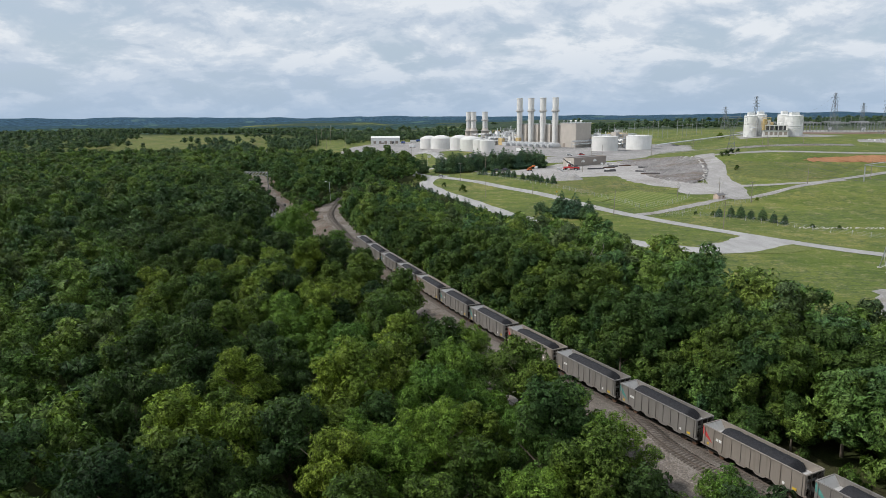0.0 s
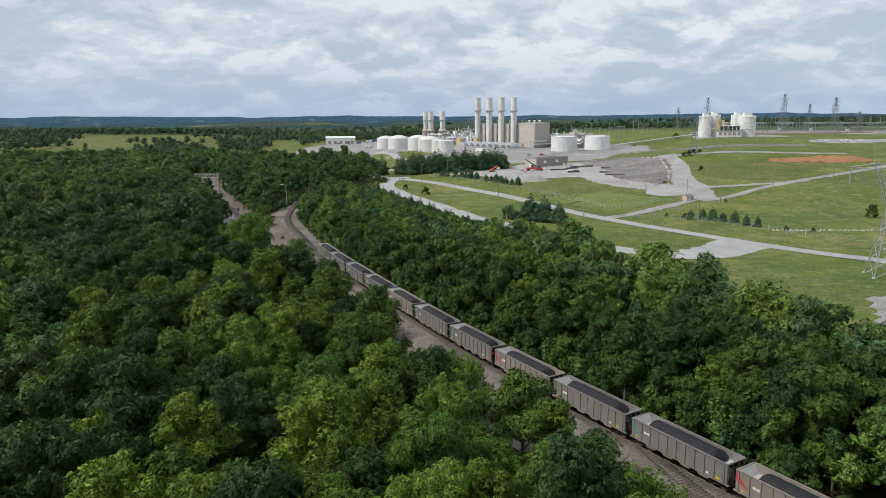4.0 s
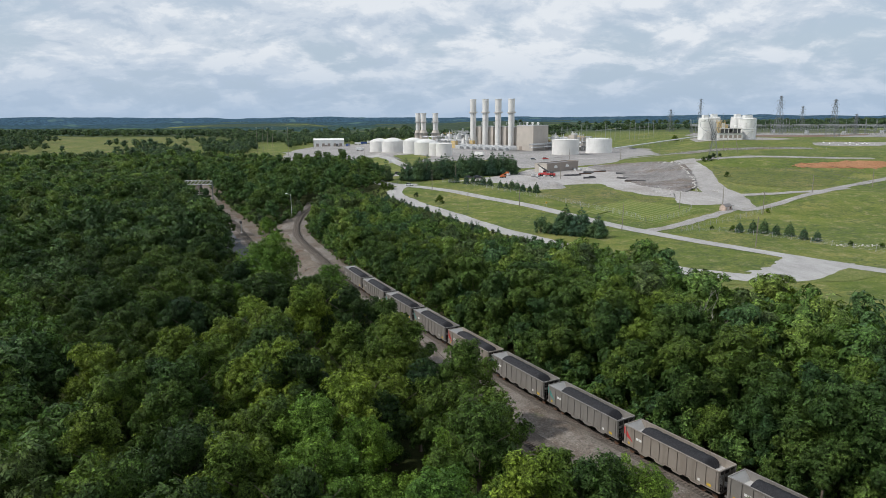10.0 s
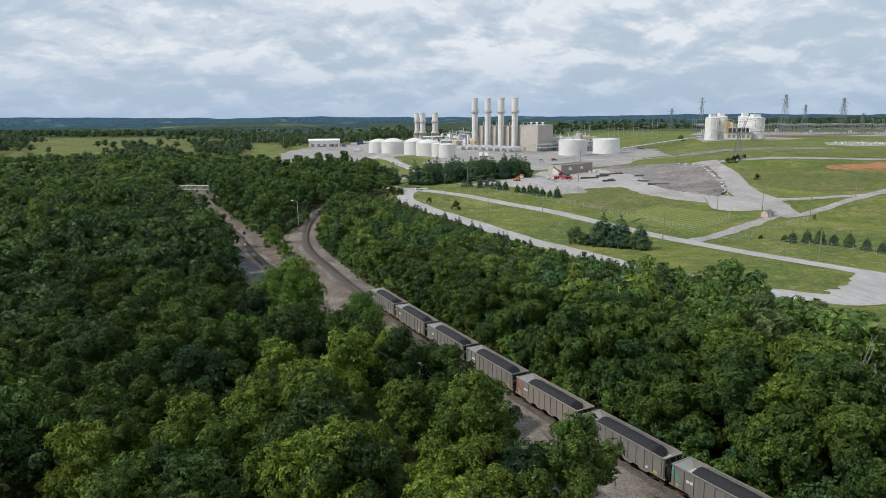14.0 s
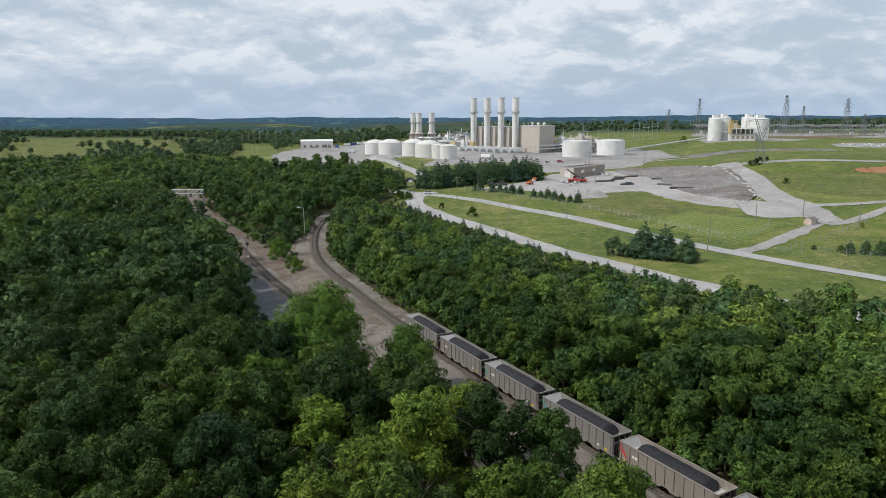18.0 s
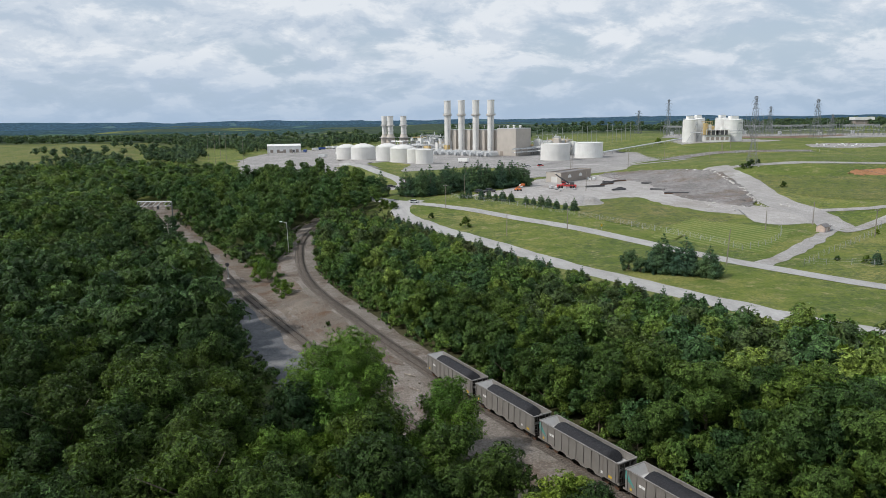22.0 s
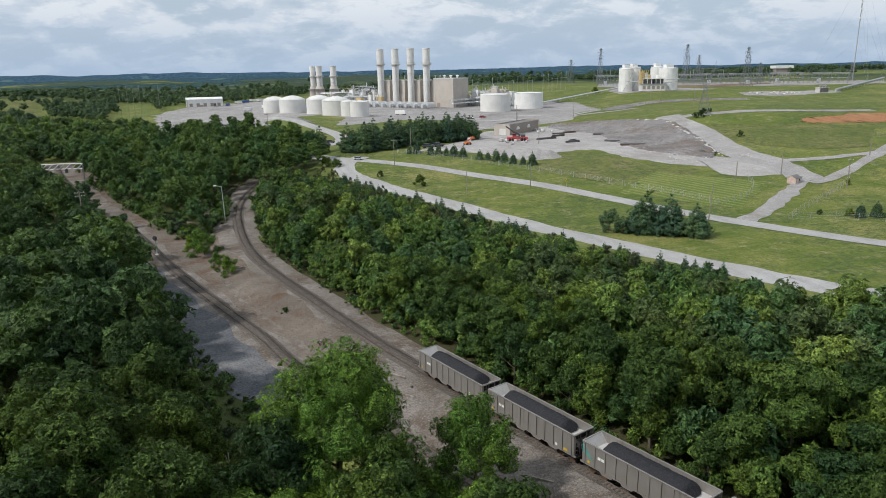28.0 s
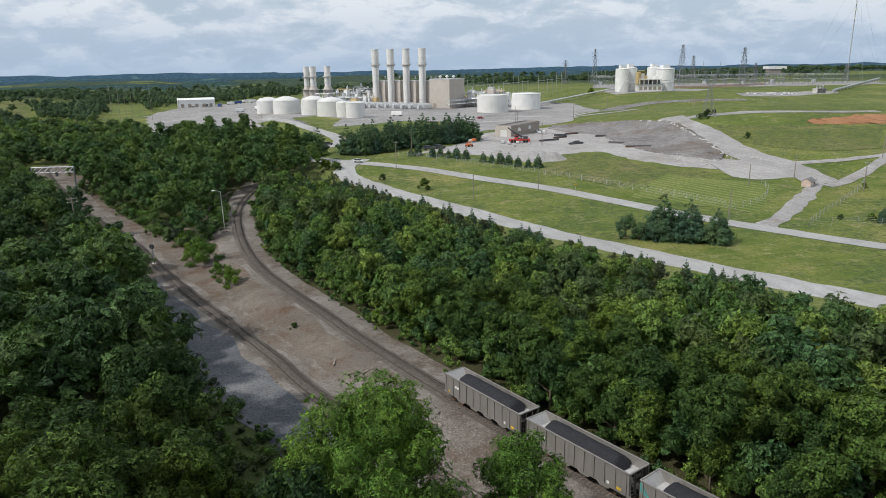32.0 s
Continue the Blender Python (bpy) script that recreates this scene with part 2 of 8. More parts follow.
def leaf_material(name, dark, light, tone=None, grain=4.2, cut=0.46):
    """Sprays of leaves: a tone per tree and per spray, fine leaf-to-leaf tones, ragged gaps, some light through the blades."""
    m = Mat(name)
    dark, light = ((c[0], c[1], c[2] * 1.15) for c in (dark, light))
    if tone is None:
        at = lambda f, r=1.0, b=1.0: tuple((a + (c - a) * f) * k for a, c, k in zip(dark, light, (r, 1.0, b)))
        tone = m.ramp(m.info.outputs["Random"], [(0.0, at(0.0, 0.92, 1.35)), (0.22, at(0.10)), (0.45, at(0.30, 0.94, 1.2)), (0.68, at(0.42, 1.05)), (0.86, at(0.65)), (1.0, at(1.0))])
    spray = m.ramp(m.geo.outputs["Random Per Island"], [(0.0, 0.64), (0.5, 0.97), (0.85, 1.16), (1.0, 1.34)])
    c = m.mix(1.0, tone, spray, "MULTIPLY")
    pt = m.ramp(m.noise(0.13, 3), [(0.36, (0.78, 0.86, 0.95)), (0.64, (1.20, 1.12, 0.92))])
    c = m.mix(1.0, c, pt, "MULTIPLY")
    fine = m.noise(grain, 3, 0.65)
    c = m.mix(1.0, c, m.ramp(fine, [(0.36, 0.30), (0.50, 0.90), (0.64, 1.75)]), "MULTIPLY")
    m.colour(c, 0.55, 0, 0.14).bump(fine, 0.22, 0.8)
    tr = m.n.new("ShaderNodeBsdfTranslucent")
    m.l.new(m.mix(1.0, c, (1.5, 1.6, 0.7), "MULTIPLY"), tr.inputs[0])
    ms = m.n.new("ShaderNodeMixShader")
    ms.inputs[0].default_value = 0.16
    m.l.new(m.b.outputs[0], ms.inputs[1])
    m.l.new(tr.outputs[0], ms.inputs[2])
    gap = m.n.new("ShaderNodeBsdfTransparent")
    hole = m.ramp(m.noise(grain * 1.25, 2, 0.5, (1.0, 1.0, 1.03)), [(cut - 0.015, 0.0), (cut + 0.015, 1.0)])
    mg = m.n.new("ShaderNodeMixShader")
    m.l.new(hole, mg.inputs[0])
    m.l.new(gap.outputs[0], mg.inputs[1])
    m.l.new(ms.outputs[0], mg.inputs[2])
    m.l.new(mg.outputs[0], m.n["Material Output"].inputs[0])
    return m.m


def plain(name, base, rough=0.6, metal=0.0, var=0.12, scale=1.5, spec=0.3):
    m = Mat(name)
    c = m.mix(m.ramp(m.noise(scale, 5, 0.6), [(0.3, 0.0), (0.7, 1.0)]), tuple(x * (1 + var) for x in base), tuple(x * (1 - 2 * var) for x in base))
    return m.colour(c, rough, metal, spec).m


def bark_material():
    m = Mat("bark")
    n = m.noise(3.0, 5, 0.6, (1, 1, 0.2))
    return m.colour(m.ramp(n, [(0.3, (0.07, 0.055, 0.04)), (0.7, (0.20, 0.17, 0.14))]), 0.9, 0, 0.1).bump(n, 0.05).m


def far_material(name, base, haze_glow):
    """Distant ridges: dark woods, with the haze of the far air painted in as emission."""
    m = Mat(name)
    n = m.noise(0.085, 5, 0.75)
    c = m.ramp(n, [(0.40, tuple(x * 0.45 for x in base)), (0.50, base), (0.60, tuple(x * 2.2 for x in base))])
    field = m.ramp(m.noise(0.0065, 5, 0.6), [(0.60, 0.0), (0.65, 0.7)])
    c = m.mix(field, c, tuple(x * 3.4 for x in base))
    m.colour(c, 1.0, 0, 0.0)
    air = m.ramp(m.noise(0.06, 5, 0.8), [(0.38, tuple(x * 0.60 for x in haze_glow)), (0.50, haze_glow), (0.62, tuple(x * 1.45 for x in haze_glow))])
    m.l.new(m.mix(field, air, (haze_glow[0] * 1.9, haze_glow[1] * 1.5, haze_glow[2] * 0.95)), m.b.inputs["Emission Color"])
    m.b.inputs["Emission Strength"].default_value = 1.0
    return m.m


GRASS, ROUGH, MEADOW, PASTURE = grass_material(), rough_grass_material(), meadow_material(), pasture_material()
GRAVEL = gravel_material("light_gravel", (0.285, 0.275, 0.268), (0.42, 0.41, 0.405), 0.7, 0.25, (0.24, 0.225, 0.21), 0.7, (((0.235, 0.215, 0.190), 0.06, 0.58), ((0.46, 0.45, 0.44), 0.13, 0.62)))
BALLAST = gravel_material("ballast", (0.170, 0.150, 0.132), (0.285, 0.258, 0.235), 1.2, 0.0, (0.10, 0.085, 0.072), 1.0, (((0.105, 0.078, 0.058), 0.07, 0.52), ((0.27, 0.245, 0.225), 0.16, 0.60), ((0.085, 0.10, 0.038), 0.11, 0.66)))
BED = gravel_material("oily_track_bed", (0.105, 0.090, 0.078), (0.200, 0.176, 0.156), 1.4, 0.0, (0.05, 0.043, 0.037))
DIRT = gravel_material("bare_dirt", (0.130, 0.108, 0.088), (0.235, 0.205, 0.176), 1.3, 0.0, (0.115, 0.078, 0.054), 1.0, (((0.165, 0.147, 0.130), 0.07, 0.54), ((0.125, 0.072, 0.044), 0.12, 0.56), ((0.085, 0.10, 0.038), 0.14, 0.66)))
# stained grey stone, darkened and blued to paint the trees' shade on it
LOT = gravel_material("shade_toned_lot_gravel", (0.088, 0.095, 0.108), (0.175, 0.176, 0.184), 0.9, 0.0, (0.066, 0.074, 0.086), 0.8, (((0.205, 0.205, 0.205), 0.09, 0.58), ((0.15, 0.13, 0.11), 0.13, 0.62)))
ROAD = gravel_material("pale_road", (0.34, 0.335, 0.33), (0.45, 0.445, 0.44), 0.8, 0.35, (0.29, 0.28, 0.27), 0.35)
PAD = gravel_material("plant_pad", (0.27, 0.26, 0.255), (0.42, 0.405, 0.395), 0.6, 0.3, None, 0.8, (((0.175, 0.170, 0.168), 0.018, 0.57), ((0.44, 0.43, 0.42), 0.05, 0.60)))
REDSOIL = gravel_material("red_soil", (0.32, 0.155, 0.075), (0.46, 0.25, 0.14), 0.8)
REDSOIL2 = gravel_material("brown_soil", (0.17, 0.115, 0.085), (0.26, 0.19, 0.15), 0.7)
HEAP = gravel_material("shale_heap", (0.180, 0.172, 0.170), (0.335, 0.320, 0.315), 1.0, 0.0, (0.075, 0.068, 0.062), 1.4, (((0.17, 0.13, 0.105), 0.05, 0.55), ((0.34, 0.325, 0.31), 0.09, 0.62)))
YARD = gravel_material("crushed_stone_yard", (0.34, 0.325, 0.315), (0.47, 0.455, 0.445), 0.7, 0.30, (0.28, 0.26, 0.245), 0.7, (((0.27, 0.245, 0.225), 0.045, 0.57), ((0.50, 0.485, 0.475), 0.11, 0.62)))
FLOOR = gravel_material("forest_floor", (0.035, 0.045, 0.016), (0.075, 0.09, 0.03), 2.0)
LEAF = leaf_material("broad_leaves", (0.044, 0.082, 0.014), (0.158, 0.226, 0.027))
LEAF_YOUNG = leaf_material("young_leaves", (0.036, 0.072, 0.015), (0.106, 0.164, 0.025))
# weed green darkened, with the shade of the trees put into the colour
SHADEWEED = gravel_material("weeds_toned_for_shade", (0.046, 0.070, 0.022), (0.092, 0.122, 0.040), 1.6, 0.0, (0.075, 0.070, 0.035))
WEEDS = gravel_material("dark_weeds", (0.045, 0.052, 0.022), (0.095, 0.092, 0.045), 1.5, 0.0, (0.06, 0.045, 0.028))
# dark green; doubles as a shaded copy of the broad leaves on near trees
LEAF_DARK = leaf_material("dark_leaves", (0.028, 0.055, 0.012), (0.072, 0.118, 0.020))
NEEDLE = leaf_material("needles", (0.066, 0.120, 0.054), (0.100, 0.168, 0.070))
# bright green; doubles as a sunlit copy of the broad leaves on near trees
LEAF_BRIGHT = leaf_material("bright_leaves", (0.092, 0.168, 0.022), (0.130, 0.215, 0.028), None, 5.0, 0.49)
BARK = bark_material()
WOOD_POLE = plain("pole_wood", (0.25, 0.22, 0.185), 0.85)
SLEEPER = plain("sleeper_wood", (0.135, 0.115, 0.100), 0.9, 0, 0.25)
RAIL = plain("rail_steel", (0.085, 0.068, 0.056), 0.5, 0.4)
CAR_GREY = weathered("car_grey", (0.285, 0.268, 0.250), (0.105, 0.078, 0.060), 0.45, 0.35, 0.4)
CAR_TAN = weathered("car_tan", (0.31, 0.275, 0.24), (0.115, 0.080, 0.058), 0.5, 0.25, 0.4)
CAR_IN = weathered("car_inside", (0.50, 0.49, 0.48), (0.25, 0.23, 0.21), 0.6, 0.2, 0.8)
UNDER = plain("dark_underframe", (0.045, 0.038, 0.033), 0.8)
RUST = plain("rusty_steel", (0.13, 0.075, 0.05), 0.85, 0.2)
TEAL = plain("teal_paint", (0.10, 0.30, 0.27), 0.55)
RED = plain("red_paint", (0.50, 0.06, 0.06), 0.5)
YELLOW = plain("yellow_paint", (0.62, 0.42, 0.05), 0.5)
WHITE = weathered("white_paint", (0.78, 0.78, 0.76), (0.50, 0.48, 0.45), 0.5, 0, 0.2)
CREAM = weathered("cream_paint", (0.70, 0.69, 0.665), (0.52, 0.50, 0.47), 0.5, 0, 0.12)
BEIGE = weathered("beige_cladding", (0.50, 0.455, 0.405), (0.40, 0.36, 0.315), 0.6, 0, 0.12)
TAUPE = weathered("taupe_cladding", (0.32, 0.275, 0.24), (0.24, 0.20, 0.17), 0.65, 0, 0.12)
CONCRETE = weathered("concrete", (0.52, 0.50, 0.47), (0.34, 0.32, 0.29), 0.85, 0, 0.25)
TOWERSTEEL = plain("weathered_tower_steel", (0.20, 0.215, 0.225), 0.6, 0.3)
STEEL = plain("galvanised_steel", (0.42, 0.43, 0.44), 0.5, 0.5)
DARKSTEEL = plain("dark_steel", (0.10, 0.10, 0.105), 0.6, 0.3)
LIGHTMETAL = plain("light_metal", (0.62, 0.63, 0.64), 0.4, 0.4)
GLASS = plain("dark_glass", (0.02, 0.025, 0.03), 0.1, 0, 0.05, 1.0, 0.6)
TYRE = plain("tyre_rubber", (0.03, 0.03, 0.03), 0.9)
ORANGE = plain("orange_paint", (0.62, 0.18, 0.06), 0.5)
BLUE = plain("blue_paint", (0.05, 0.10, 0.30), 0.5)
PINKWALL = plain("pinkish_siding", (0.55, 0.43, 0.37), 0.7)
ROOFGREY = plain("shingle_grey", (0.20, 0.19, 0.19), 0.85)
OCHRE = plain("ochre_paint", (0.60, 0.45, 0.22), 0.55)


def coal_material():
    m = Mat("coal")
    n = m.noise(4.0, 6, 0.75)
    return m.colour(m.ramp(n, [(0.3, (0.007, 0.007, 0.009)), (0.75, (0.034, 0.034, 0.040))]), 0.7, 0, 0.35).bump(n, 0.12).m


COAL = coal_material()
# second colour of each: emission that imitates haze, bluer with distance
FAR1 = far_material("hazed_far_woods", (0.018, 0.032, 0.020), (0.024, 0.042, 0.058))
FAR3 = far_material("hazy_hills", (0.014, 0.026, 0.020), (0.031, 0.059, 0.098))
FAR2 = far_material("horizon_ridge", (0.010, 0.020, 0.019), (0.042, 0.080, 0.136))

# ---- mesh helpers ----


def link(name, bm, mat, parent=None, label="", smooth=False):
    me = bpy.data.meshes.new(name)
    bm.normal_update()
    bm.to_mesh(me)
    bm.free()
    for mt in mat if isinstance(mat, (list, tuple)) else [mat]:
        me.materials.append(mt)
    if smooth:
        me.polygons.foreach_set("use_smooth", [True] * len(me.polygons))
    ob = new(name, me)
    if parent:
        ob.parent = parent
    if label:
        ob["label"] = label
    return ob


def part(name, bm, mat, parent, label="", smooth=False):
    return link(name, bm, mat, parent, label, smooth)


def thing(name, label, category, group="", kind="", at=None):
    ob = new(name)
    tagged(ob, label, category, group, kind)
    if at is not None:
        ob.matrix_world = at
    return ob


def box(bm, x0, x1, y0, y1, z0, z1, bevel=0.0, mi=0):
    v = [bm.verts.new(p) for p in ((x0, y0, z0), (x1, y0, z0), (x1, y1, z0), (x0, y1, z0), (x0, y0, z1), (x1, y0, z1), (x1, y1, z1), (x0, y1, z1))]
    fs = [bm.faces.new([v[i] for i in f]) for f in ((3, 2, 1, 0), (4, 5, 6, 7), (0, 1, 5, 4), (1, 2, 6, 5), (2, 3, 7, 6), (3, 0, 4, 7))]
    for f in fs:
        f.material_index = mi
    if bevel:
        bmesh.ops.bevel(bm, geom=list({e for f in fs for e in f.edges}), offset=bevel, segments=1, affect="EDGES")
    return bm


def bx(*a, **k):
    return box(bmesh.new(), *a, **k)


def lathe(bm, profile, seg=20, cx=0.0, cy=0.0, mi=0):
    """A surface of revolution about z: profile of (radius, z), closed with caps."""
    rings = []
    for r, z in profile:
        rings.append([bm.verts.new((cx + r * math.cos(2 * math.pi * i / seg), cy + r * math.sin(2 * math.pi * i / seg), z)) for i in range(seg)])
    for a, b in zip(rings, rings[1:]):
        for i in range(seg):
            bm.faces.new((a[i], a[(i + 1) % seg], b[(i + 1) % seg], b[i])).material_index = mi
    if profile[0][0] > 0.01:
        bm.faces.new(list(reversed(rings[0]))).material_index = mi
    if profile[-1][0] > 0.01:
        bm.faces.new(rings[-1]).material_index = mi
    return bm


def rod(bm, a, b, r, seg=6, r2=None):
    """A round bar from a to b."""
    a, b = Vector(a), Vector(b)
    d = (b - a)
    if d.length < 1e-6:
        return bm
    q = d.to_track_quat("Z", "Y").to_matrix()
    u, w = q @ Vector((1, 0, 0)), q @ Vector((0, 1, 0))
    r2 = r if r2 is None else r2
    ra = [bm.verts.new(a + r * (u * math.cos(2 * math.pi * i / seg) + w * math.sin(2 * math.pi * i / seg))) for i in range(seg)]
    rb = [bm.verts.new(b + r2 * (u * math.cos(2 * math.pi * i / seg) + w * math.sin(2 * math.pi * i / seg))) for i in range(seg)]
    for i in range(seg):
        bm.faces.new((ra[i], ra[(i + 1) % seg], rb[(i + 1) % seg], rb[i]))
    bm.faces.new(list(reversed(ra)))
    bm.faces.new(rb)
    return bm


def bent_bar(pts, r):
    """One square bar through a row of rising points."""
    bm = bmesh.new()
    rings = [[bm.verts.new((x + r * a, y + r * b, z)) for a, b in ((-1, -1), (1, -1), (1, 1), (-1, 1))] for x, y, z in pts]
    for p, q in zip(rings, rings[1:]):
        for i in range(4):
            bm.faces.new((p[i], p[(i + 1) % 4], q[(i + 1) % 4], q[i]))
    bm.faces.new(list(reversed(rings[0])))
    bm.faces.new(rings[-1])
    return bm


def array_mesh(name, verts, quads, mats, smooth=False, mat_index=None, normals=None):
    """A mesh from numpy arrays of vertices and quads (or triangles)."""
    me = bpy.data.meshes.new(name)
    n = quads.shape[1]
    me.vertices.add(len(verts))
    me.vertices.foreach_set("co", np.ascontiguousarray(verts, np.float32).ravel())
    me.loops.add(quads.size)
    me.loops.foreach_set("vertex_index", np.ascontiguousarray(quads, np.int32).ravel())
    me.polygons.add(len(quads))
    me.polygons.foreach_set("loop_start", np.arange(0, quads.size, n, dtype=np.int32))
    me.polygons.foreach_set("loop_total", np.full(len(quads), n, np.int32))
    if mat_index is not None:
        me.polygons.foreach_set("material_index", np.ascontiguousarray(mat_index, np.int32))
    me.update(calc_edges=True)
    me.validate()
    if normals is not None:
        me.attributes.new("custom_normal", "FLOAT_VECTOR", "POINT").data.foreach_set("vector", np.ascontiguousarray(normals, np.float32).ravel())
    for m in mats:
        me.materials.append(m)
    if smooth:
        me.polygons.foreach_set("use_smooth", np.ones(len(quads), bool))
    return me


# ---- the lie of the land ----


def sstep(a):
    a = np.clip(a, 0, 1)
    return a * a * (3 - 2 * a)


def spline(points, step=2.0):
    """A smooth line through plan points, at even steps: an array of x, y."""
    p = np.array(points, float)
    out = []
    q = np.vstack([2 * p[0] - p[1], p, 2 * p[-1] - p[-2]])
    for i in range(1, len(q) - 2):
        n = max(2, int(np.linalg.norm(q[i + 1] - q[i]) / step))
        t = np.linspace(0, 1, n, endpoint=False)[:, None]
        a, b, c, d = q[i - 1], q[i], q[i + 1], q[i + 2]
        out.append(0.5 * (2 * b + (c - a) * t + (2 * a - 5 * b + 4 * c - d) * t**2 + (3 * b - a - 3 * c + d) * t**3))
    out.append(p[-1:])
    return np.vstack(out)


MAIN = spline([(118, -75), (88, -20), (62, 32), (35.5, 86), (21, 114.5), (7.5, 143), (-4.5, 171.5), (-14.5, 197), (-20.6, 213), (-25.6, 227), (-31.2, 243), (-36.6, 260),
               (-41.8, 278), (-46.8, 295), (-51, 313), (-53.6, 334), (-54.7, 358), (-54.4, 379), (-52.2, 400), (-47, 425), (-38, 455)], 2.0)
SIDING = spline([(103, -75), (74, -20), (48.5, 35), (20.5, 97), (15.6, 106.5), (12.3, 112.5), (6.3, 125.5), (2.3, 133.5), (-1.8, 142), (-12.8, 167), (-26, 198), (-36, 222), (-46.5, 246), (-51.5, 262), (-58.5, 281), (-66.5, 303), (-75, 329),
                 (-85, 361), (-104, 409), (-122, 467), (-136, 512), (-150, 565)], 2.0)


def dist_to(line, x, y):
    """Distance from plan points to a line, and the side (positive to the east)."""
    x, y = np.asarray(x, float), np.asarray(y, float)
    best, side = np.full(x.shape, 1e9), np.zeros(x.shape)
    for a, b in zip(line[:-1:2], line[2::2]):
        d = b - a
        t = np.clip(((x - a[0]) * d[0] + (y - a[1]) * d[1]) / (d @ d), 0, 1)
        ex, ey = x - a[0] - t * d[0], y - a[1] - t * d[1]
        r = np.hypot(ex, ey)
        s = d[1] * ex - d[0] * ey
        near = r < best
        best, side = np.where(near, r, best), np.where(near, s, side)
    return best, np.sign(side)


def land(x, y):
    """Height of the ground."""
    x, y = np.asarray(x, float), np.asarray(y, float)
    z = 6 * sstep((y + 0.5 * x - 330) / 190) * sstep((x + 50) / 50)
    z = z + 8 * sstep((x - 140) / 85) * sstep((y + 0.3 * x - 440) / 110) * sstep((700 - y) / 130)
    z = z + 9 * sstep((x - 230) / 200) * sstep((y - 550) / 300)
    z = z + 3.2 * sstep((x - 150) / 35) * sstep((y - 305) / 45) * sstep((590 - y) / 100) * (1 + 0.7 * sstep((y - 430) / 60))
    z = z + 9 * sstep((y - 860) / 420) * sstep((-240 - x) / 110) * sstep((x + 1000) / 200)
    d, s = dist_to(MAIN, x, y)
    west = np.where(s < 0, d, 0)
    z = z - 1.6 * sstep((west - 4) / 7) * sstep((480 - y) / 60)
    z = z - 3.0 * sstep((y - 390) / 110) * sstep((-70 - x) / 40) * sstep((1200 - y) / 300)
    r = np.hypot(x - 50, y - 300)
    far = sstep((r - 900) / 900)
    z = z + far * (7 * np.sin(x / 310 + 0.7) * np.cos(y / 420) + 6 * np.sin((x + y) / 520 + 2) - 4)
    z = z + 0.25 * np.sin(x / 17.0) * np.sin(y / 23.0) * sstep((d - 12) / 15)
    return z


def land1(x, y):
    return float(land(np.array([x]), np.array([y]))[0])


def axis(lo, hi, step, reach, grow=1.13):
    mid = list(np.arange(lo, hi + 0.1, step))
    a, s = lo, step
    left, right = [], []
    while a > -reach:
        s *= grow
        a -= s
        left.append(a)
    a, s = hi, step
    while a < reach:
        s *= grow
        a += s
        right.append(a)
    return np.array(left[::-1] + mid + right)


def grid_quads(nx, ny):
    i = np.arange(nx * ny).reshape(ny, nx)
    return np.stack([i[:-1, :-1], i[:-1, 1:], i[1:, 1:], i[1:, :-1]], -1).reshape(-1, 4)


gx, gy = axis(-190, 320, 3, 4600), axis(-60, 720, 3, 4700)
X, Y = np.meshgrid(gx, gy)
Z = land(X.ravel(), Y.ravel())
ground = new("ground", array_mesh("ground", np.stack([X.ravel(), Y.ravel(), Z], 1), grid_quads(len(gx), len(gy)), [GRASS], True))
tagged(ground, "mown green grass fields rolling gently to the horizon", "ground", kind="structure")


def ribbon(line, lo, hi, dz, cross=4, ragged=0.0, crown=0.0, seed=0):
    """A strip along a plan line, from lo to hi metres to its right, laid on the land. Returns verts, quads."""
    line = np.asarray(line, float)
    d = np.gradient(line, axis=0)
    d /= np.linalg.norm(d, axis=1)[:, None]
    nrm = np.stack([d[:, 1], -d[:, 0]], 1)
    rng = np.random.RandomState(seed)
    lo, hi = np.broadcast_to(lo, len(line)).astype(float), np.broadcast_to(hi, len(line)).astype(float)
    if ragged:
        k = np.hanning(5) / np.hanning(5).sum()
        lo = lo - np.convolve(rng.rand(len(line)), k, "same") * ragged
        hi = hi + np.convolve(rng.rand(len(line)), k, "same") * ragged
    rows = []
    for c in np.linspace(0, 1, cross):
        w = lo + (hi - lo) * c
        p = line + nrm * w[:, None]
        z = land(p[:, 0], p[:, 1]) + dz + crown * (1 - (2 * c - 1) ** 2)
        rows.append(np.column_stack([p, z]))
    v = np.stack(rows, 1).reshape(-1, 3)
    return v, grid_quads(cross, len(line))


def strip(name, line, lo, hi, dz, mat, label, category, **k):
    v, q = ribbon(line, lo, hi, dz, **k)
    return tagged(new(name, array_mesh(name, v, q, [mat], True)), label, category, kind="structure")


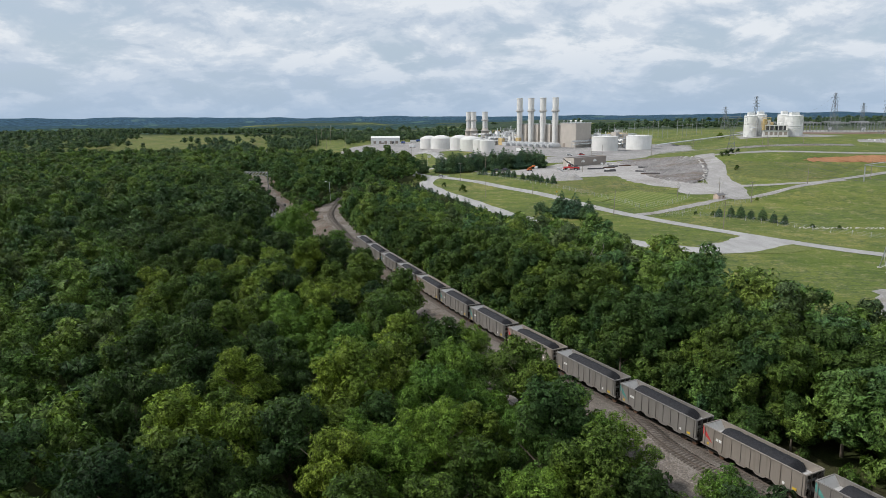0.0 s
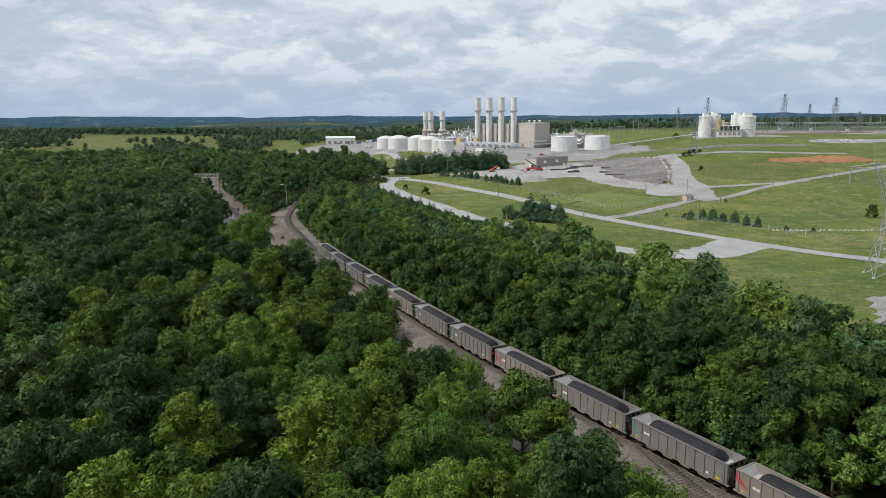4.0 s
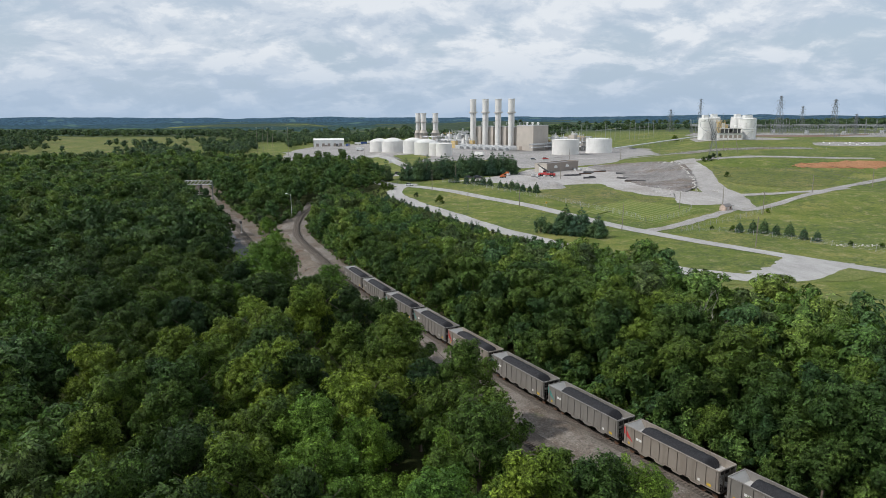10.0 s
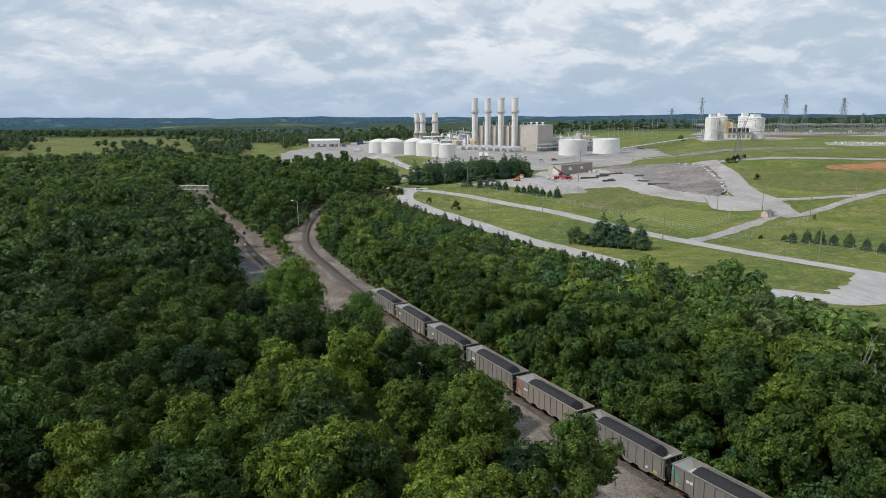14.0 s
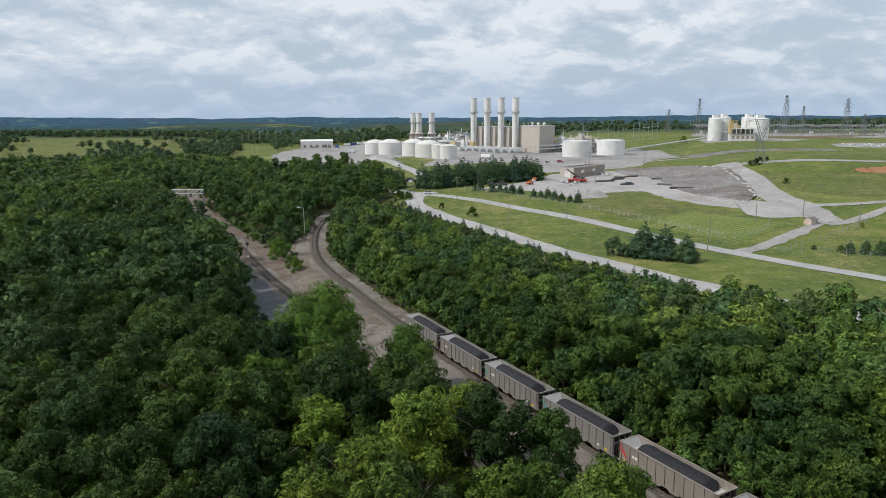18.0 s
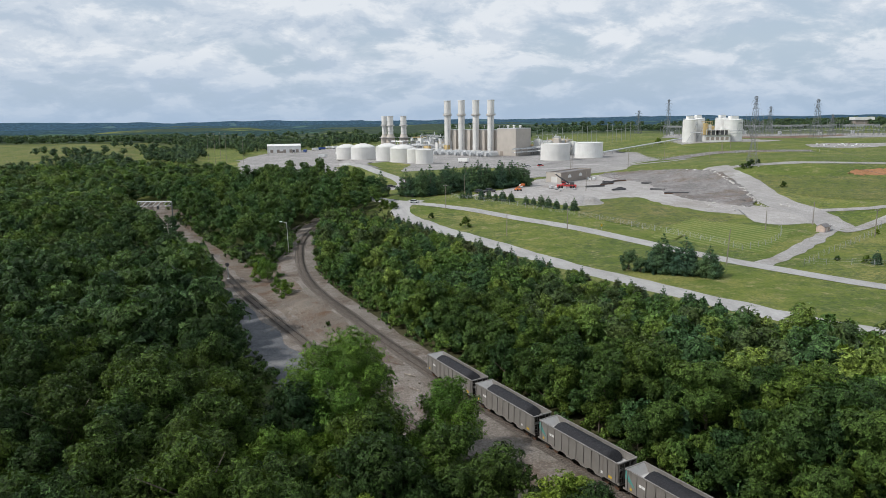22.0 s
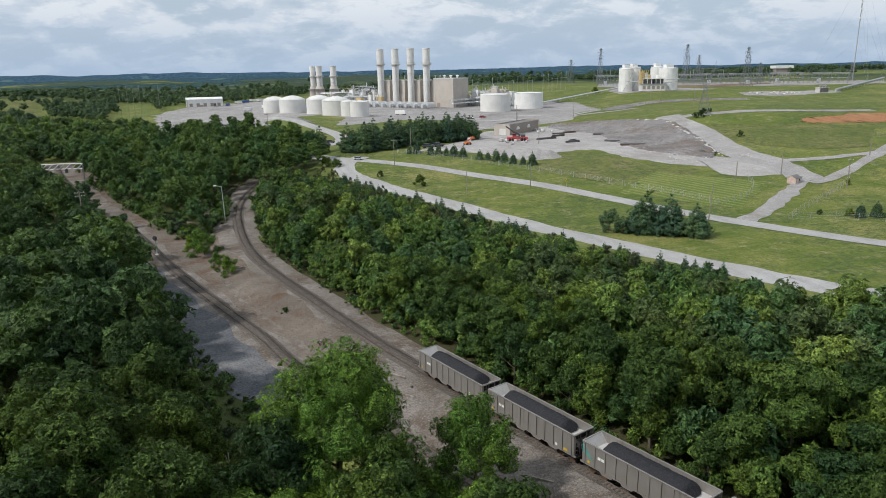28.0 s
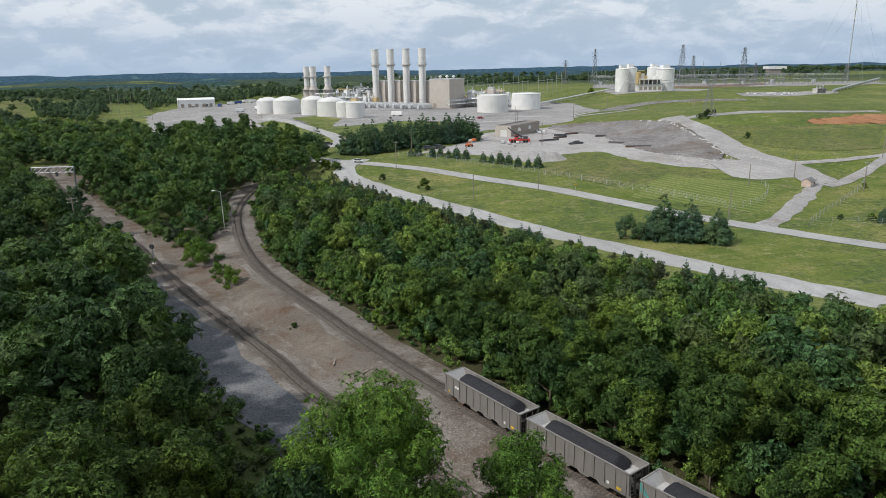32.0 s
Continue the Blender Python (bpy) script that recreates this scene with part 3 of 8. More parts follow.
def patch(name, side_a, side_b, dz, mat, label, category, nu=40, nv=30, ragged=1.5, seed=1):
    """A sheet between two plan lines, laid on the land, with a ragged edge."""
    def even(line, n):
        line = np.asarray(line, float)
        s = np.r_[0, np.cumsum(np.linalg.norm(np.diff(line, axis=0), axis=1))]
        t = np.linspace(0, s[-1], n)
        return np.column_stack([np.interp(t, s, line[:, i]) for i in (0, 1)])
    a, b = even(side_a, nu), even(side_b, nu)
    rng = np.random.RandomState(seed)
    k = np.hanning(4)
    k /= k.sum()
    for line in (a, b):
        for i in (0, 1):
            line[:, i] += np.convolve(rng.randn(nu), k, "same") * ragged
    t = np.linspace(0, 1, nv)[None, :, None]
    p = (a[:, None] * (1 - t) + b[:, None] * t)
    ends = np.zeros((nu, nv, 2))
    ends[0], ends[-1] = rng.randn(nv, 2) * ragged * 0.7, rng.randn(nv, 2) * ragged * 0.7
    p = (p + ends).reshape(-1, 2)
    v = np.column_stack([p, land(p[:, 0], p[:, 1]) + dz])
    return tagged(new(name, array_mesh(name, v, grid_quads(nv, nu), [mat], True)), label, category, kind="structure")

# ---- roads, tracks and yards ----
BANK_TOP = [(148, 567), (156.5, 563), (165, 549), (169, 528), (172.5, 508), (174, 493), (176, 481), (174, 470), (170.5, 455), (165, 436), (160, 423), (152, 405)]
RED_NEAR = [(231, 431), (246, 427.5), (262, 422.5), (276, 420), (292, 420)]
RED_FAR = [(228, 440), (240, 444), (253, 443), (268, 446), (285, 442)]
LOWROAD = spline([(2, 464), (-6, 452), (-9.5, 440), (-9.5, 424), (-5, 406), (2, 387), (10, 368.5), (17.5, 347), (23.5, 328.5), (30.5, 310.5), (37.5, 295), (43.5, 281), (50, 267.5), (57.5, 252), (66, 239.5), (76, 230), (87, 223), (99, 225), (112, 234), (124, 241)], 2.0)
HIGHROAD = spline([(-20, 500), (-17, 484), (-10, 468), (-3, 457.5), (5, 449.5), (13, 440), (22.8, 428), (32, 412.5), (40, 398.5), (46, 389), (52.5, 377.5), (58, 366), (63, 354.5), (68, 343), (73, 331), (81.5, 311), (88, 297), (96, 280), (107, 261), (117, 245), (124, 234), (133, 221), (142, 210), (160, 184), (182, 152), (205, 117)], 2.0)
strip("gravel_road", LOWROAD, -3.6, 3.6, 0.10, ROAD, "pale grey gravel road curving round the grass field", "road", cross=5, ragged=1.6, seed=3)
patch("gravel_apron", [(84, 219), (96, 220), (108, 229), (120, 236), (127, 238)], [(88, 232), (98, 238), (106, 247), (110, 252), (114, 248)], 0.12, ROAD, "pale gravel apron where the two roads meet", "road", 24, 10, 0.8, 5)
strip("paved_road", HIGHROAD, -3.2, 3.2, 0.14, ROAD, "pale grey paved road with grass verges", "road", cross=5, ragged=0.4, seed=4)
strip("plant_drive", spline([(-20, 500), (-12, 514), (-2, 522), (4, 534), (6, 555), (5, 582), (2, 610), (-2.5, 652), (-8.5, 720), (-18, 772), (-26, 800)], 4), -4.2, 4.2, 0.12, ROAD, "pale paved drive leading into the power plant", "road", cross=4, ragged=0.5, seed=6)
strip("plant_drive_branch", spline([(-14, 512), (2, 516), (22, 528), (50, 560), (85, 590), (150, 600), (250, 640)], 4), -3.0, 3.0, 0.12, ROAD, "pale paved service road along the plant fence", "road", cross=4, ragged=0.5, seed=7)
strip("gate_spur", spline([(86, 304), (95, 310.5), (107.5, 318), (124, 330), (139, 341), (148, 349)], 2.5), -1.5, 1.5, 0.12, GRAVEL, "pale gravel spur from the paved road to the gate", "road", cross=6, ragged=2.6, seed=8)
strip("haul_track", spline([(146, 344), (152, 358), (156, 373), (158.5, 392), (163.5, 413), (170.5, 434), (176, 450), (179, 467), (181, 480), (186, 492)], 3), -5.8, 5.2, 0.13, GRAVEL, "pale gravel haul track climbing past the spoil heap", "road", cross=6, ragged=2.2, seed=9)
strip("field_track", spline([(143, 340), (148, 341), (157, 344), (169, 348), (182, 354), (203, 366), (224, 379), (253, 393), (300, 410), (380, 430)], 3), -1.8, 1.8, 0.15, GRAVEL, "pale gravel farm track across the grass", "road", cross=4, ragged=1.2, seed=29)
strip("upper_field_track", spline([(156, 378), (160, 376), (170, 368.5), (179, 364), (197, 364), (215, 370)], 3), -1.7, 1.7, 0.16, GRAVEL, "pale two-rut track through the pasture", "road", cross=4, ragged=1.2, seed=10)
strip("ridge_track", spline([(183, 483), (195, 480), (212, 472), (240, 463), (268, 456), (290, 452)], 4), -2.2, 2.2, 0.14, GRAVEL, "pale gravel track along the top of the pasture", "road", cross=4, ragged=1.6, seed=11)
strip("service_track", spline([(130, 590), (145, 597), (158, 601), (178, 606), (192, 599), (207, 586), (222, 592), (240, 610)], 4), -3, 3, 0.14, GRAVEL, "pale service track skirting the green bank", "road", cross=4, ragged=1.2, seed=31)
patch("works_yard", [(25, 466), (40, 468), (56, 450), (60, 438), (68, 427), (75, 427), (86, 435), (103, 440.5), (110, 438), (110.5, 422), (112.5, 407), (118, 395), (125, 385.5), (131, 381), (126, 368), (128, 359), (138, 356.5), (147, 356)], [(74, 505), (83, 525), (92, 545), (112, 556), (130, 562), (150, 566), (152, 540), (152, 510), (146, 470), (140, 435), (146, 402), (152, 392), (158, 380), (158, 366)], 0.10, YARD, "pale crushed-stone works yard", "yard", 80, 40, 0.9, 12)
patch("plant_yard", [(-110, 700), (-60, 720), (-10, 715), (20, 640), (70, 668), (105, 645), (170, 612), (215, 640), (250, 690)], [(-140, 1000), (-100, 1190), (-30, 1180), (30, 1010), (110, 1000), (180, 980), (230, 930), (262, 860), (285, 800)], 0.10, PAD, "grey stone and concrete yard of the power plant", "yard", 70, 50, 3.0, 13)
patch("yard_lawn", [(-1.8, 748), (0, 712), (6, 660), (8, 624)], [(20, 762), (27, 738), (33, 718), (14, 640)], 0.18, GRASS, "strip of lawn in front of the tanks", "lawn", 24, 12, 1.2, 33)
patch("gravel_lawn", [(-30, 762), (-26, 720), (-20, 672)], [(-18.7, 760), (-13, 716), (-9.5, 678)], 0.18, GRASS, "island of grass in the gravel yard", "lawn", 12, 8, 1.2, 34)
patch("silo_yard", [(360, 850), (400, 838), (450, 830), (490, 850)], [(380, 910), (410, 940), (450, 930), (480, 900)], 0.12, GRAVEL, "pale gravel pad under the white silos", "yard", 20, 16, 2, 14)
patch("switchyard_pad", [(420, 1010), (520, 930), (640, 880), (800, 860)], [(520, 1180), (620, 1120), (760, 1060), (900, 1000)], 0.15, PAD, "grey stone floor of the switchyard", "yard", 30, 20, 3, 15)
patch("gravel_turnout", [(97, 146), (101, 154), (105, 162), (110, 169)], [(122, 138), (124, 150), (125, 160), (122, 172)], 0.12, GRAVEL, "pale gravel turnout at the foot of the field", "yard", 14, 10, 1.2, 72)
patch("asphalt_apron", [(82, 553), (105, 562), (130, 572), (146, 580), (170, 580)], [(96, 640), (130, 650), (165, 650), (185, 640), (186, 606)], 0.13, PAD, "grey stone ground between the works building and the plant", "yard", 24, 14, 1.5, 73)
patch("laydown_pad", [(440, 735), (470, 722), (520, 732), (560, 736)], [(455, 770), (495, 782), (535, 770), (575, 758)], 0.16, GRAVEL, "pale gravel laydown pad on the hill", "yard", 20, 10, 1.5, 51)
patch("switchyard_bank", [(470, 960), (500, 930), (545, 905), (600, 925), (660, 955)], [(520, 1000), (560, 985), (600, 975), (650, 990), (700, 1010)], 0.22, REDSOIL2, "bare brown soil bank below the switchyard", "bank", 24, 10, 2.5, 52)
strip("shale_bank", spline([(225, 640), (258, 685), (292, 716), (336, 733), (382, 720), (415, 704)], 5), -8, 7, 0.2, HEAP, "dark shale cutting across the green slope", "bank", cross=6, ragged=4, seed=16)
patch("red_earth", RED_NEAR, RED_FAR, 0.16, REDSOIL, "bare red earth scraped from the pasture", "bare soil", 40, 16, 1.6, 17)
patch("pasture_weeds", [(173, 424), (174, 404), (178, 388), (188, 378), (208, 378)], [(186, 458), (198, 448), (216, 434), (236, 425), (256, 418)], 0.11, PASTURE, "olive pasture with rank weeds and pale seed heads", "pasture", 40, 16, 0.3, 74)
patch("weedy_slope", [(64, 403), (68, 390), (73, 378), (79, 369), (88, 369), (97, 371), (107, 373), (114, 368)], [(74, 420), (85, 429), (98, 434), (106, 432), (107, 416), (109, 402), (115, 389), (124, 378)], 0.10, PASTURE, "weedy green slope below the works yard", "slope", 40, 12, 0.3, 75)
patch("mown_meadow", [(74, 353), (84, 339), (93, 325), (97, 320)], [(106, 380), (115, 366), (124, 356), (131, 347)], 0.10, MEADOW, "meadow mown in pale and green stripes", "meadow", 30, 24, 1.0, 71)
strip("road_verge", [p for p in LOWROAD[8:] if p[1] > 232], 3.9, 13.0, 0.085, ROUGH, "rough grass verge between the gravel road and the woods", "verge", cross=5, ragged=2.0, seed=20)
strip("trackside_stone", spline(MAIN[::6], 3.0), -11.5, 4.6, 0.16, BALLAST, "brown-grey stone ballast shoulder and cinder ground by the railway", "ballast", cross=9, ragged=1.2, seed=21)
strip("siding_bank", spline([p for p in SIDING[::6] if p[1] > 320], 3.0), 1.5, 15.0, 0.17, DIRT, "bare brown dirt bank beside the siding", "bank", cross=8, ragged=1.5, seed=42)
patch("tree_foot_weeds", [(-24, 186), (-31, 199), (-41, 212), (-52, 224)], [(-36, 182), (-46, 194), (-55, 203), (-64, 212)], 0.13, WEEDS, "shaded weeds and litter under the edge trees", "verge", 20, 10, 1.0, 61)
strip("track_verge", spline(MAIN[::6], 3.0), 3.4, 10.5, 0.13, WEEDS, "brown weedy strip between the ballast and the belt of trees", "verge", cross=7, ragged=1.0, seed=41)
strip("siding_stone", spline(SIDING[::6], 3.0), -4.5, 6.5, 0.19, BALLAST, "brown-grey stone ballast ground along the siding", "ballast", cross=8, ragged=1.2, seed=22)
patch("bank_dirt", [(-33, 240), (-40, 262), (-47, 285), (-53, 305), (-58, 325), (-63, 350), (-64, 366)], [(-45, 250), (-52, 270), (-60, 295), (-68, 318), (-76, 345), (-84, 372), (-92, 390)], 0.215, DIRT, "bare brown dirt bank between the two tracks", "bank", 40, 12, 0.6, 23)
patch("stone_lot", [(-44, 232), (-49, 246), (-55, 262), (-62, 281), (-70, 303), (-78, 326), (-86, 350), (-94, 372)], [(-50, 226), (-58, 243), (-65.5, 262), (-70, 282), (-76, 303), (-84, 328), (-92, 352), (-99, 376)], 0.22, LOT, "grey gravel lot beside the siding, darkened for tree shade", "yard", 40, 12, 0.7, 24)

strip("main_track_bed", spline(MAIN[::6], 3.0), -1.5, 1.5, 0.205, BED, "dark oily stone bed of the main track", "ballast", cross=4, ragged=0.5, seed=81)
strip("siding_track_bed", spline(SIDING[::6], 3.0), -1.4, 1.4, 0.21, BED, "dark stone bed of the siding", "ballast", cross=4, ragged=0.5, seed=82)


def track(name, line, label):
    """Two rails and the sleepers under them, on the ballast."""
    t = thing(name, label, "railway track", kind="structure")
    d = np.gradient(line, axis=0)
    d /= np.linalg.norm(d, axis=1)[:, None]
    nrm = np.stack([d[:, 1], -d[:, 0]], 1)
    z = land(line[:, 0], line[:, 1])
    z = np.convolve(np.pad(z, 4, "edge"), np.ones(9) / 9, "valid") + 0.10
    prof = [(-0.07, 0.16), (-0.035, 0.19), (-0.035, 0.33), (0.035, 0.33), (0.035, 0.19), (0.07, 0.16)]
    for side in (-0.75, 0.75):
        rows = np.stack([np.column_stack([line + nrm * (side + a), z + b]) for a, b in prof], 1)
        ob = new("rail", array_mesh("rail", rows.reshape(-1, 3), grid_quads(len(prof), len(line)), [RAIL]))
        ob.parent = t
    s = np.r_[0, np.cumsum(np.linalg.norm(np.diff(line, axis=0), axis=1))]
    at = np.arange(0.3, s[-1], 0.55)
    px_, py_, pz_ = (np.interp(at, s, c) for c in (line[:, 0], line[:, 1], z))
    dx_, dy_ = np.interp(at, s, d[:, 0]), np.interp(at, s, d[:, 1])
    rng = np.random.RandomState(5)
    corner = np.array([(a, b, c) for c in (-0.1, 0.16) for a, b in ((-1.3, -0.12), (1.3, -0.12), (1.3, 0.12), (-1.3, 0.12))])
    jit = rng.randn(len(at)) * 0.05
    vx = px_[:, None] + (corner[:, 0] + jit[:, None]) * dy_[:, None] + corner[:, 1] * dx_[:, None]
    vy = py_[:, None] - (corner[:, 0] + jit[:, None]) * dx_[:, None] + corner[:, 1] * dy_[:, None]
    vz = pz_[:, None] + corner[:, 2] + rng.randn(len(at), 1) * 0.012
    f = np.array([(4, 5, 6, 7), (0, 1, 5, 4), (1, 2, 6, 5), (2, 3, 7, 6), (3, 0, 4, 7)])
    q = (f[None] + 8 * np.arange(len(at))[:, None, None]).reshape(-1, 4)
    ob = new("sleepers", array_mesh("sleepers", np.stack([vx, vy, vz], -1).reshape(-1, 3), q, [SLEEPER]))
    ob.parent = t
    tagged(ob, "dark weathered timber sleepers", kind="stuff")
    return z


ZMAIN = track("main_track", MAIN, "steel rails on dark timber sleepers in pale ballast")
PASSING = spline([(28.2, 100), (29.3, 93.5), (30.9, 87), (33.6, 81), (36.4, 76), (58, 32.5), (84, -20)], 2.0)
track("passing_track", PASSING, "rusty rails on dark timber sleepers close beside the main line")
track("siding_track", SIDING, "rusty rails on dark timber sleepers in pale ballast")

# ---- the coal train ----


def hopper_car(body_mat, end_mat, mark_mat, coal_seed, load):
    """A hopper car for coal: ribbed sides, sloped ends, heaped load, underframe, trucks, ladders, brake gear. x runs along the car."""
    L, W, B, T = 7.45, 1.55, 1.05, 3.95
    c = thing("coal_hopper_car", "grey ribbed steel hopper car heaped with black coal", "rail car", "cars of the coal train")
    t = 0.07
    for s in (-1, 1):
        bm = bmesh.new()
        box(bm, -L, L, s * W - t / 2, s * W + t / 2, B + 0.35, T)
        # hopper bays hang below the side
        for k in range(4):
            x = -4.1 + 2.75 * k
            v = [bm.verts.new(p) for p in ((x - 1.2, s * W, B + 0.36), (x + 1.2, s * W, B + 0.36), (x + 0.55, s * W, B - 0.12), (x - 0.55, s * W, B - 0.12),
                                           (x - 1.2, s * (W - 0.5), B + 0.36), (x + 1.2, s * (W - 0.5), B + 0.36), (x + 0.55, s * (W - 0.4), B - 0.12), (x - 0.55, s * (W - 0.4), B - 0.12))]
            for f in ((0, 1, 2, 3), (7, 6, 5, 4), (1, 5, 6, 2), (4, 0, 3, 7), (3, 2, 6, 7)):
                bm.faces.new([v[i] for i in f])
        part("side_sheet", bm, body_mat, c)
        for k in range(11):
            x = -L + 0.35 + k * (2 * L - 0.7) / 10
            rb = bx(x - 0.055, x + 0.055, s * (W + t / 2) - (0 if s > 0 else 0.10), s * (W + t / 2) + (0.10 if s > 0 else 0), B + 0.36, T - 0.1)
            part("side_rib", rb, body_mat, c)
        part("top_chord", bx(-L, L, s * (W + 0.04) - 0.09, s * (W + 0.04) + 0.09, T - 0.06, T + 0.08), body_mat, c)
        part("side_sill", bx(-L - 0.3, L + 0.3, s * (W - 0.02) - 0.07, s * (W - 0.02) + 0.07, B + 0.2, B + 0.42), body_mat, c)
        for a, b, mt, zz in ((-5.3, -4.9, WHITE, 2.75), (-4.8, -4.4, WHITE, 2.75), (5.9, 6.5, YELLOW, 1.7), (-6.7, -6.4, YELLOW, 1.7), (4.6, 4.9, WHITE, 1.75)):
            y = s * (W + t / 2 + 0.012)
            part("stencil_bar", bx(a, b, y - 0.012, y + 0.012, zz - 0.16, zz + 0.16), mt, c)
    for s in (-1, 1):
        bm = bmesh.new()
        # sloped end sheet and its inside face
        p = [(s * L, -W, T), (s * L, W, T), (s * (L - 1.75), W, B + 0.5), (s * (L - 1.75), -W, B + 0.5)]
        q = [(x - s * 0.06, y, z + 0.05) for x, y, z in p]
        va, vb = [bm.verts.new(v) for v in p], [bm.verts.new(v) for v in q]
        bm.faces.new(va)
        bm.faces.new(vb[::-1])
        part("end_slope", bm, CAR_IN, c)
        # dark sheet just below the slope paints the shade under the car end
        bm = bmesh.new()
        vo = [bm.verts.new((x + s * 0.07, y, z - 0.10)) for x, y, z in p]
        bm.faces.new(vo)
        part("end_underside", bm, UNDER, c, "dark sheet standing in for shade under the sloped end")
        part("end_chord", bx(s * L - 0.09, s * L + 0.09, -W - 0.05, W + 0.05, T - 0.08, T + 0.07), body_mat, c)
        for y in (-1.45, -0.5, 0.5, 1.45):
            part("end_post", bx(s * (L - 0.02) - 0.06, s * (L - 0.02) + 0.06, y - 0.06, y + 0.06, B + 0.2, T - 0.08), body_mat, c)
        for y in (-1, 1):
            bm = bmesh.new()
            v = [bm.verts.new(v) for v in ((s * L, y * W, T - 0.08), (s * (L - 1.6), y * W, B + 0.9), (s * L, y * W, B + 1.7))]
            v2 = [bm.verts.new((w.co.x, w.co.y + y * 0.05, w.co.z)) for w in v]
            bm.faces.new(v)
            bm.faces.new(v2[::-1])
            for i in range(3):
                bm.faces.new((v[i], v[(i + 1) % 3], v2[(i + 1) % 3], v2[i]))
            bmesh.ops.recalc_face_normals(bm, faces=bm.faces)
            part("end_gusset", bm, end_mat if s < 0 else body_mat, c)
            lad = bmesh.new()
            for k in range(6):
                rod(lad, (s * (L + 0.12), y * 1.45, B + 0.5 + 0.48 * k), (s * (L + 0.12), y * 1.0, B + 0.5 + 0.48 * k), 0.02, 5)
            rod(lad, (s * (L + 0.12), y * 1.45, B + 0.3), (s * (L + 0.12), y * 1.45, T), 0.025, 5)
            rod(lad, (s * (L + 0.12), y * 1.0, B + 0.3), (s * (L + 0.12), y * 1.0, T), 0.025, 5)
            part("ladder", lad, body_mat, c)
        part("end_platform", bx(s * (L + 0.05) - 0.28, s * (L + 0.05) + 0.28, -1.4, 1.4, B + 0.12, B + 0.2), UNDER, c)
        cp = bx(min(s * L, s * (L + 0.62)), max(s * L, s * (L + 0.62)), -0.13, 0.13, 0.78, 1.02, 0.03)
        part("coupler", cp, RUST, c)
        tr = part("truck", bx(s * 5.75 - 1.3, s * 5.75 + 1.3, -1.02, 1.02, 0.5, 0.72, 0.04), UNDER, c)
        for wx in (-0.88, 0.88):
            for wy in (-0.75, 0.75):
                wb = bmesh.new()
                lathe(wb, [(0.30, -0.07), (0.46, -0.07), (0.455, 0.05), (0.49, 0.055), (0.49, 0.09), (0.30, 0.09)], 14)
                bmesh.ops.transform(wb, matrix=pose(s * 5.75 + wx, wy, 0.46, 90 if wy > 0 else -90, 0, 0), verts=wb.verts)
                part("wheel", wb, RUST, tr)
    part("centre_sill", bx(-L, L, -0.3, 0.3, 0.85, B + 0.3), UNDER, c)
    part("hopper_floor", bx(-5.6, 5.6, -W + 0.45, W - 0.45, B - 0.1, B + 0.5), UNDER, c)
    # the heaped load
    rng = np.random.RandomState(coal_seed)
    nx, ny = 44, 11
    u, v = np.meshgrid(np.linspace(-1, 1, nx), np.linspace(-1, 1, ny))
    half = L - 1.75
    x = u * half
    y = v * (W - 0.10)
    edge = np.clip((1 - np.abs(u)) * 7, 0, 1)
    narrow = np.clip((1 - np.abs(u)) * 5.0 + 0.62, 0, 1)
    y = y * narrow
    h = load * (-0.22 + 0.72 * (1 - v**2)) * edge + (1 - edge) * (-0.75) + rng.randn(ny, nx) * 0.03
    h = np.where(np.abs(v) > 0.99, np.minimum(h, 0.05), h)
    pts = np.stack([x + rng.randn(ny, nx) * 0.03, y, T - 0.18 + h], -1).reshape(-1, 3)
    co = new("coal_load", array_mesh("coal_load", pts, grid_quads(nx, ny), [COAL], True))
    co.parent = c
    co["label"] = "heaped black coal"
    bm = bmesh.new()
    box(bm, -half - 0.9, half + 0.9, -W + 0.04, W - 0.04, 2.2, T - 1.0)
    part("lining", bm, CAR_IN, c)
    return c


line_s = np.r_[0, np.cumsum(np.linalg.norm(np.diff(MAIN, axis=0), axis=1))]


def on_main(s):
    x, y, z = np.interp(s, line_s, MAIN[:, 0]), np.interp(s, line_s, MAIN[:, 1]), np.interp(s, line_s, ZMAIN)
    return x, y, z + 0.33


CARS = [hopper_car(CAR_GREY, TEAL, WHITE, 1, 1.0), hopper_car(CAR_TAN, RED, WHITE, 2, 0.85), hopper_car(CAR_GREY, CAR_GREY, WHITE, 3, 1.05)]
order = [2, 2, 0, 0, 1, 0, 0, 1, 2, 0, 1, 0, 0]
TAIL = line_s[int(np.argmin(np.abs(MAIN[:, 1] - 234.0)))]
placed = set()
for k, which in enumerate(order):
    mid = TAIL - 8.08 - 16.16 * k
    x, y, z = on_main(mid)
    (xa, ya), (xb, yb) = on_main(mid + 5.75)[:2], on_main(mid - 5.75)[:2]
    m = pose(x, y, z, 0, 0, math.degrees(math.atan2(yb - ya, xb - xa)))
    src = CARS[which]
    if which not in placed:
        placed.add(which)
        src.matrix_world = m
    else:
        copy_thing(src, m)

# ---- the power plant ----


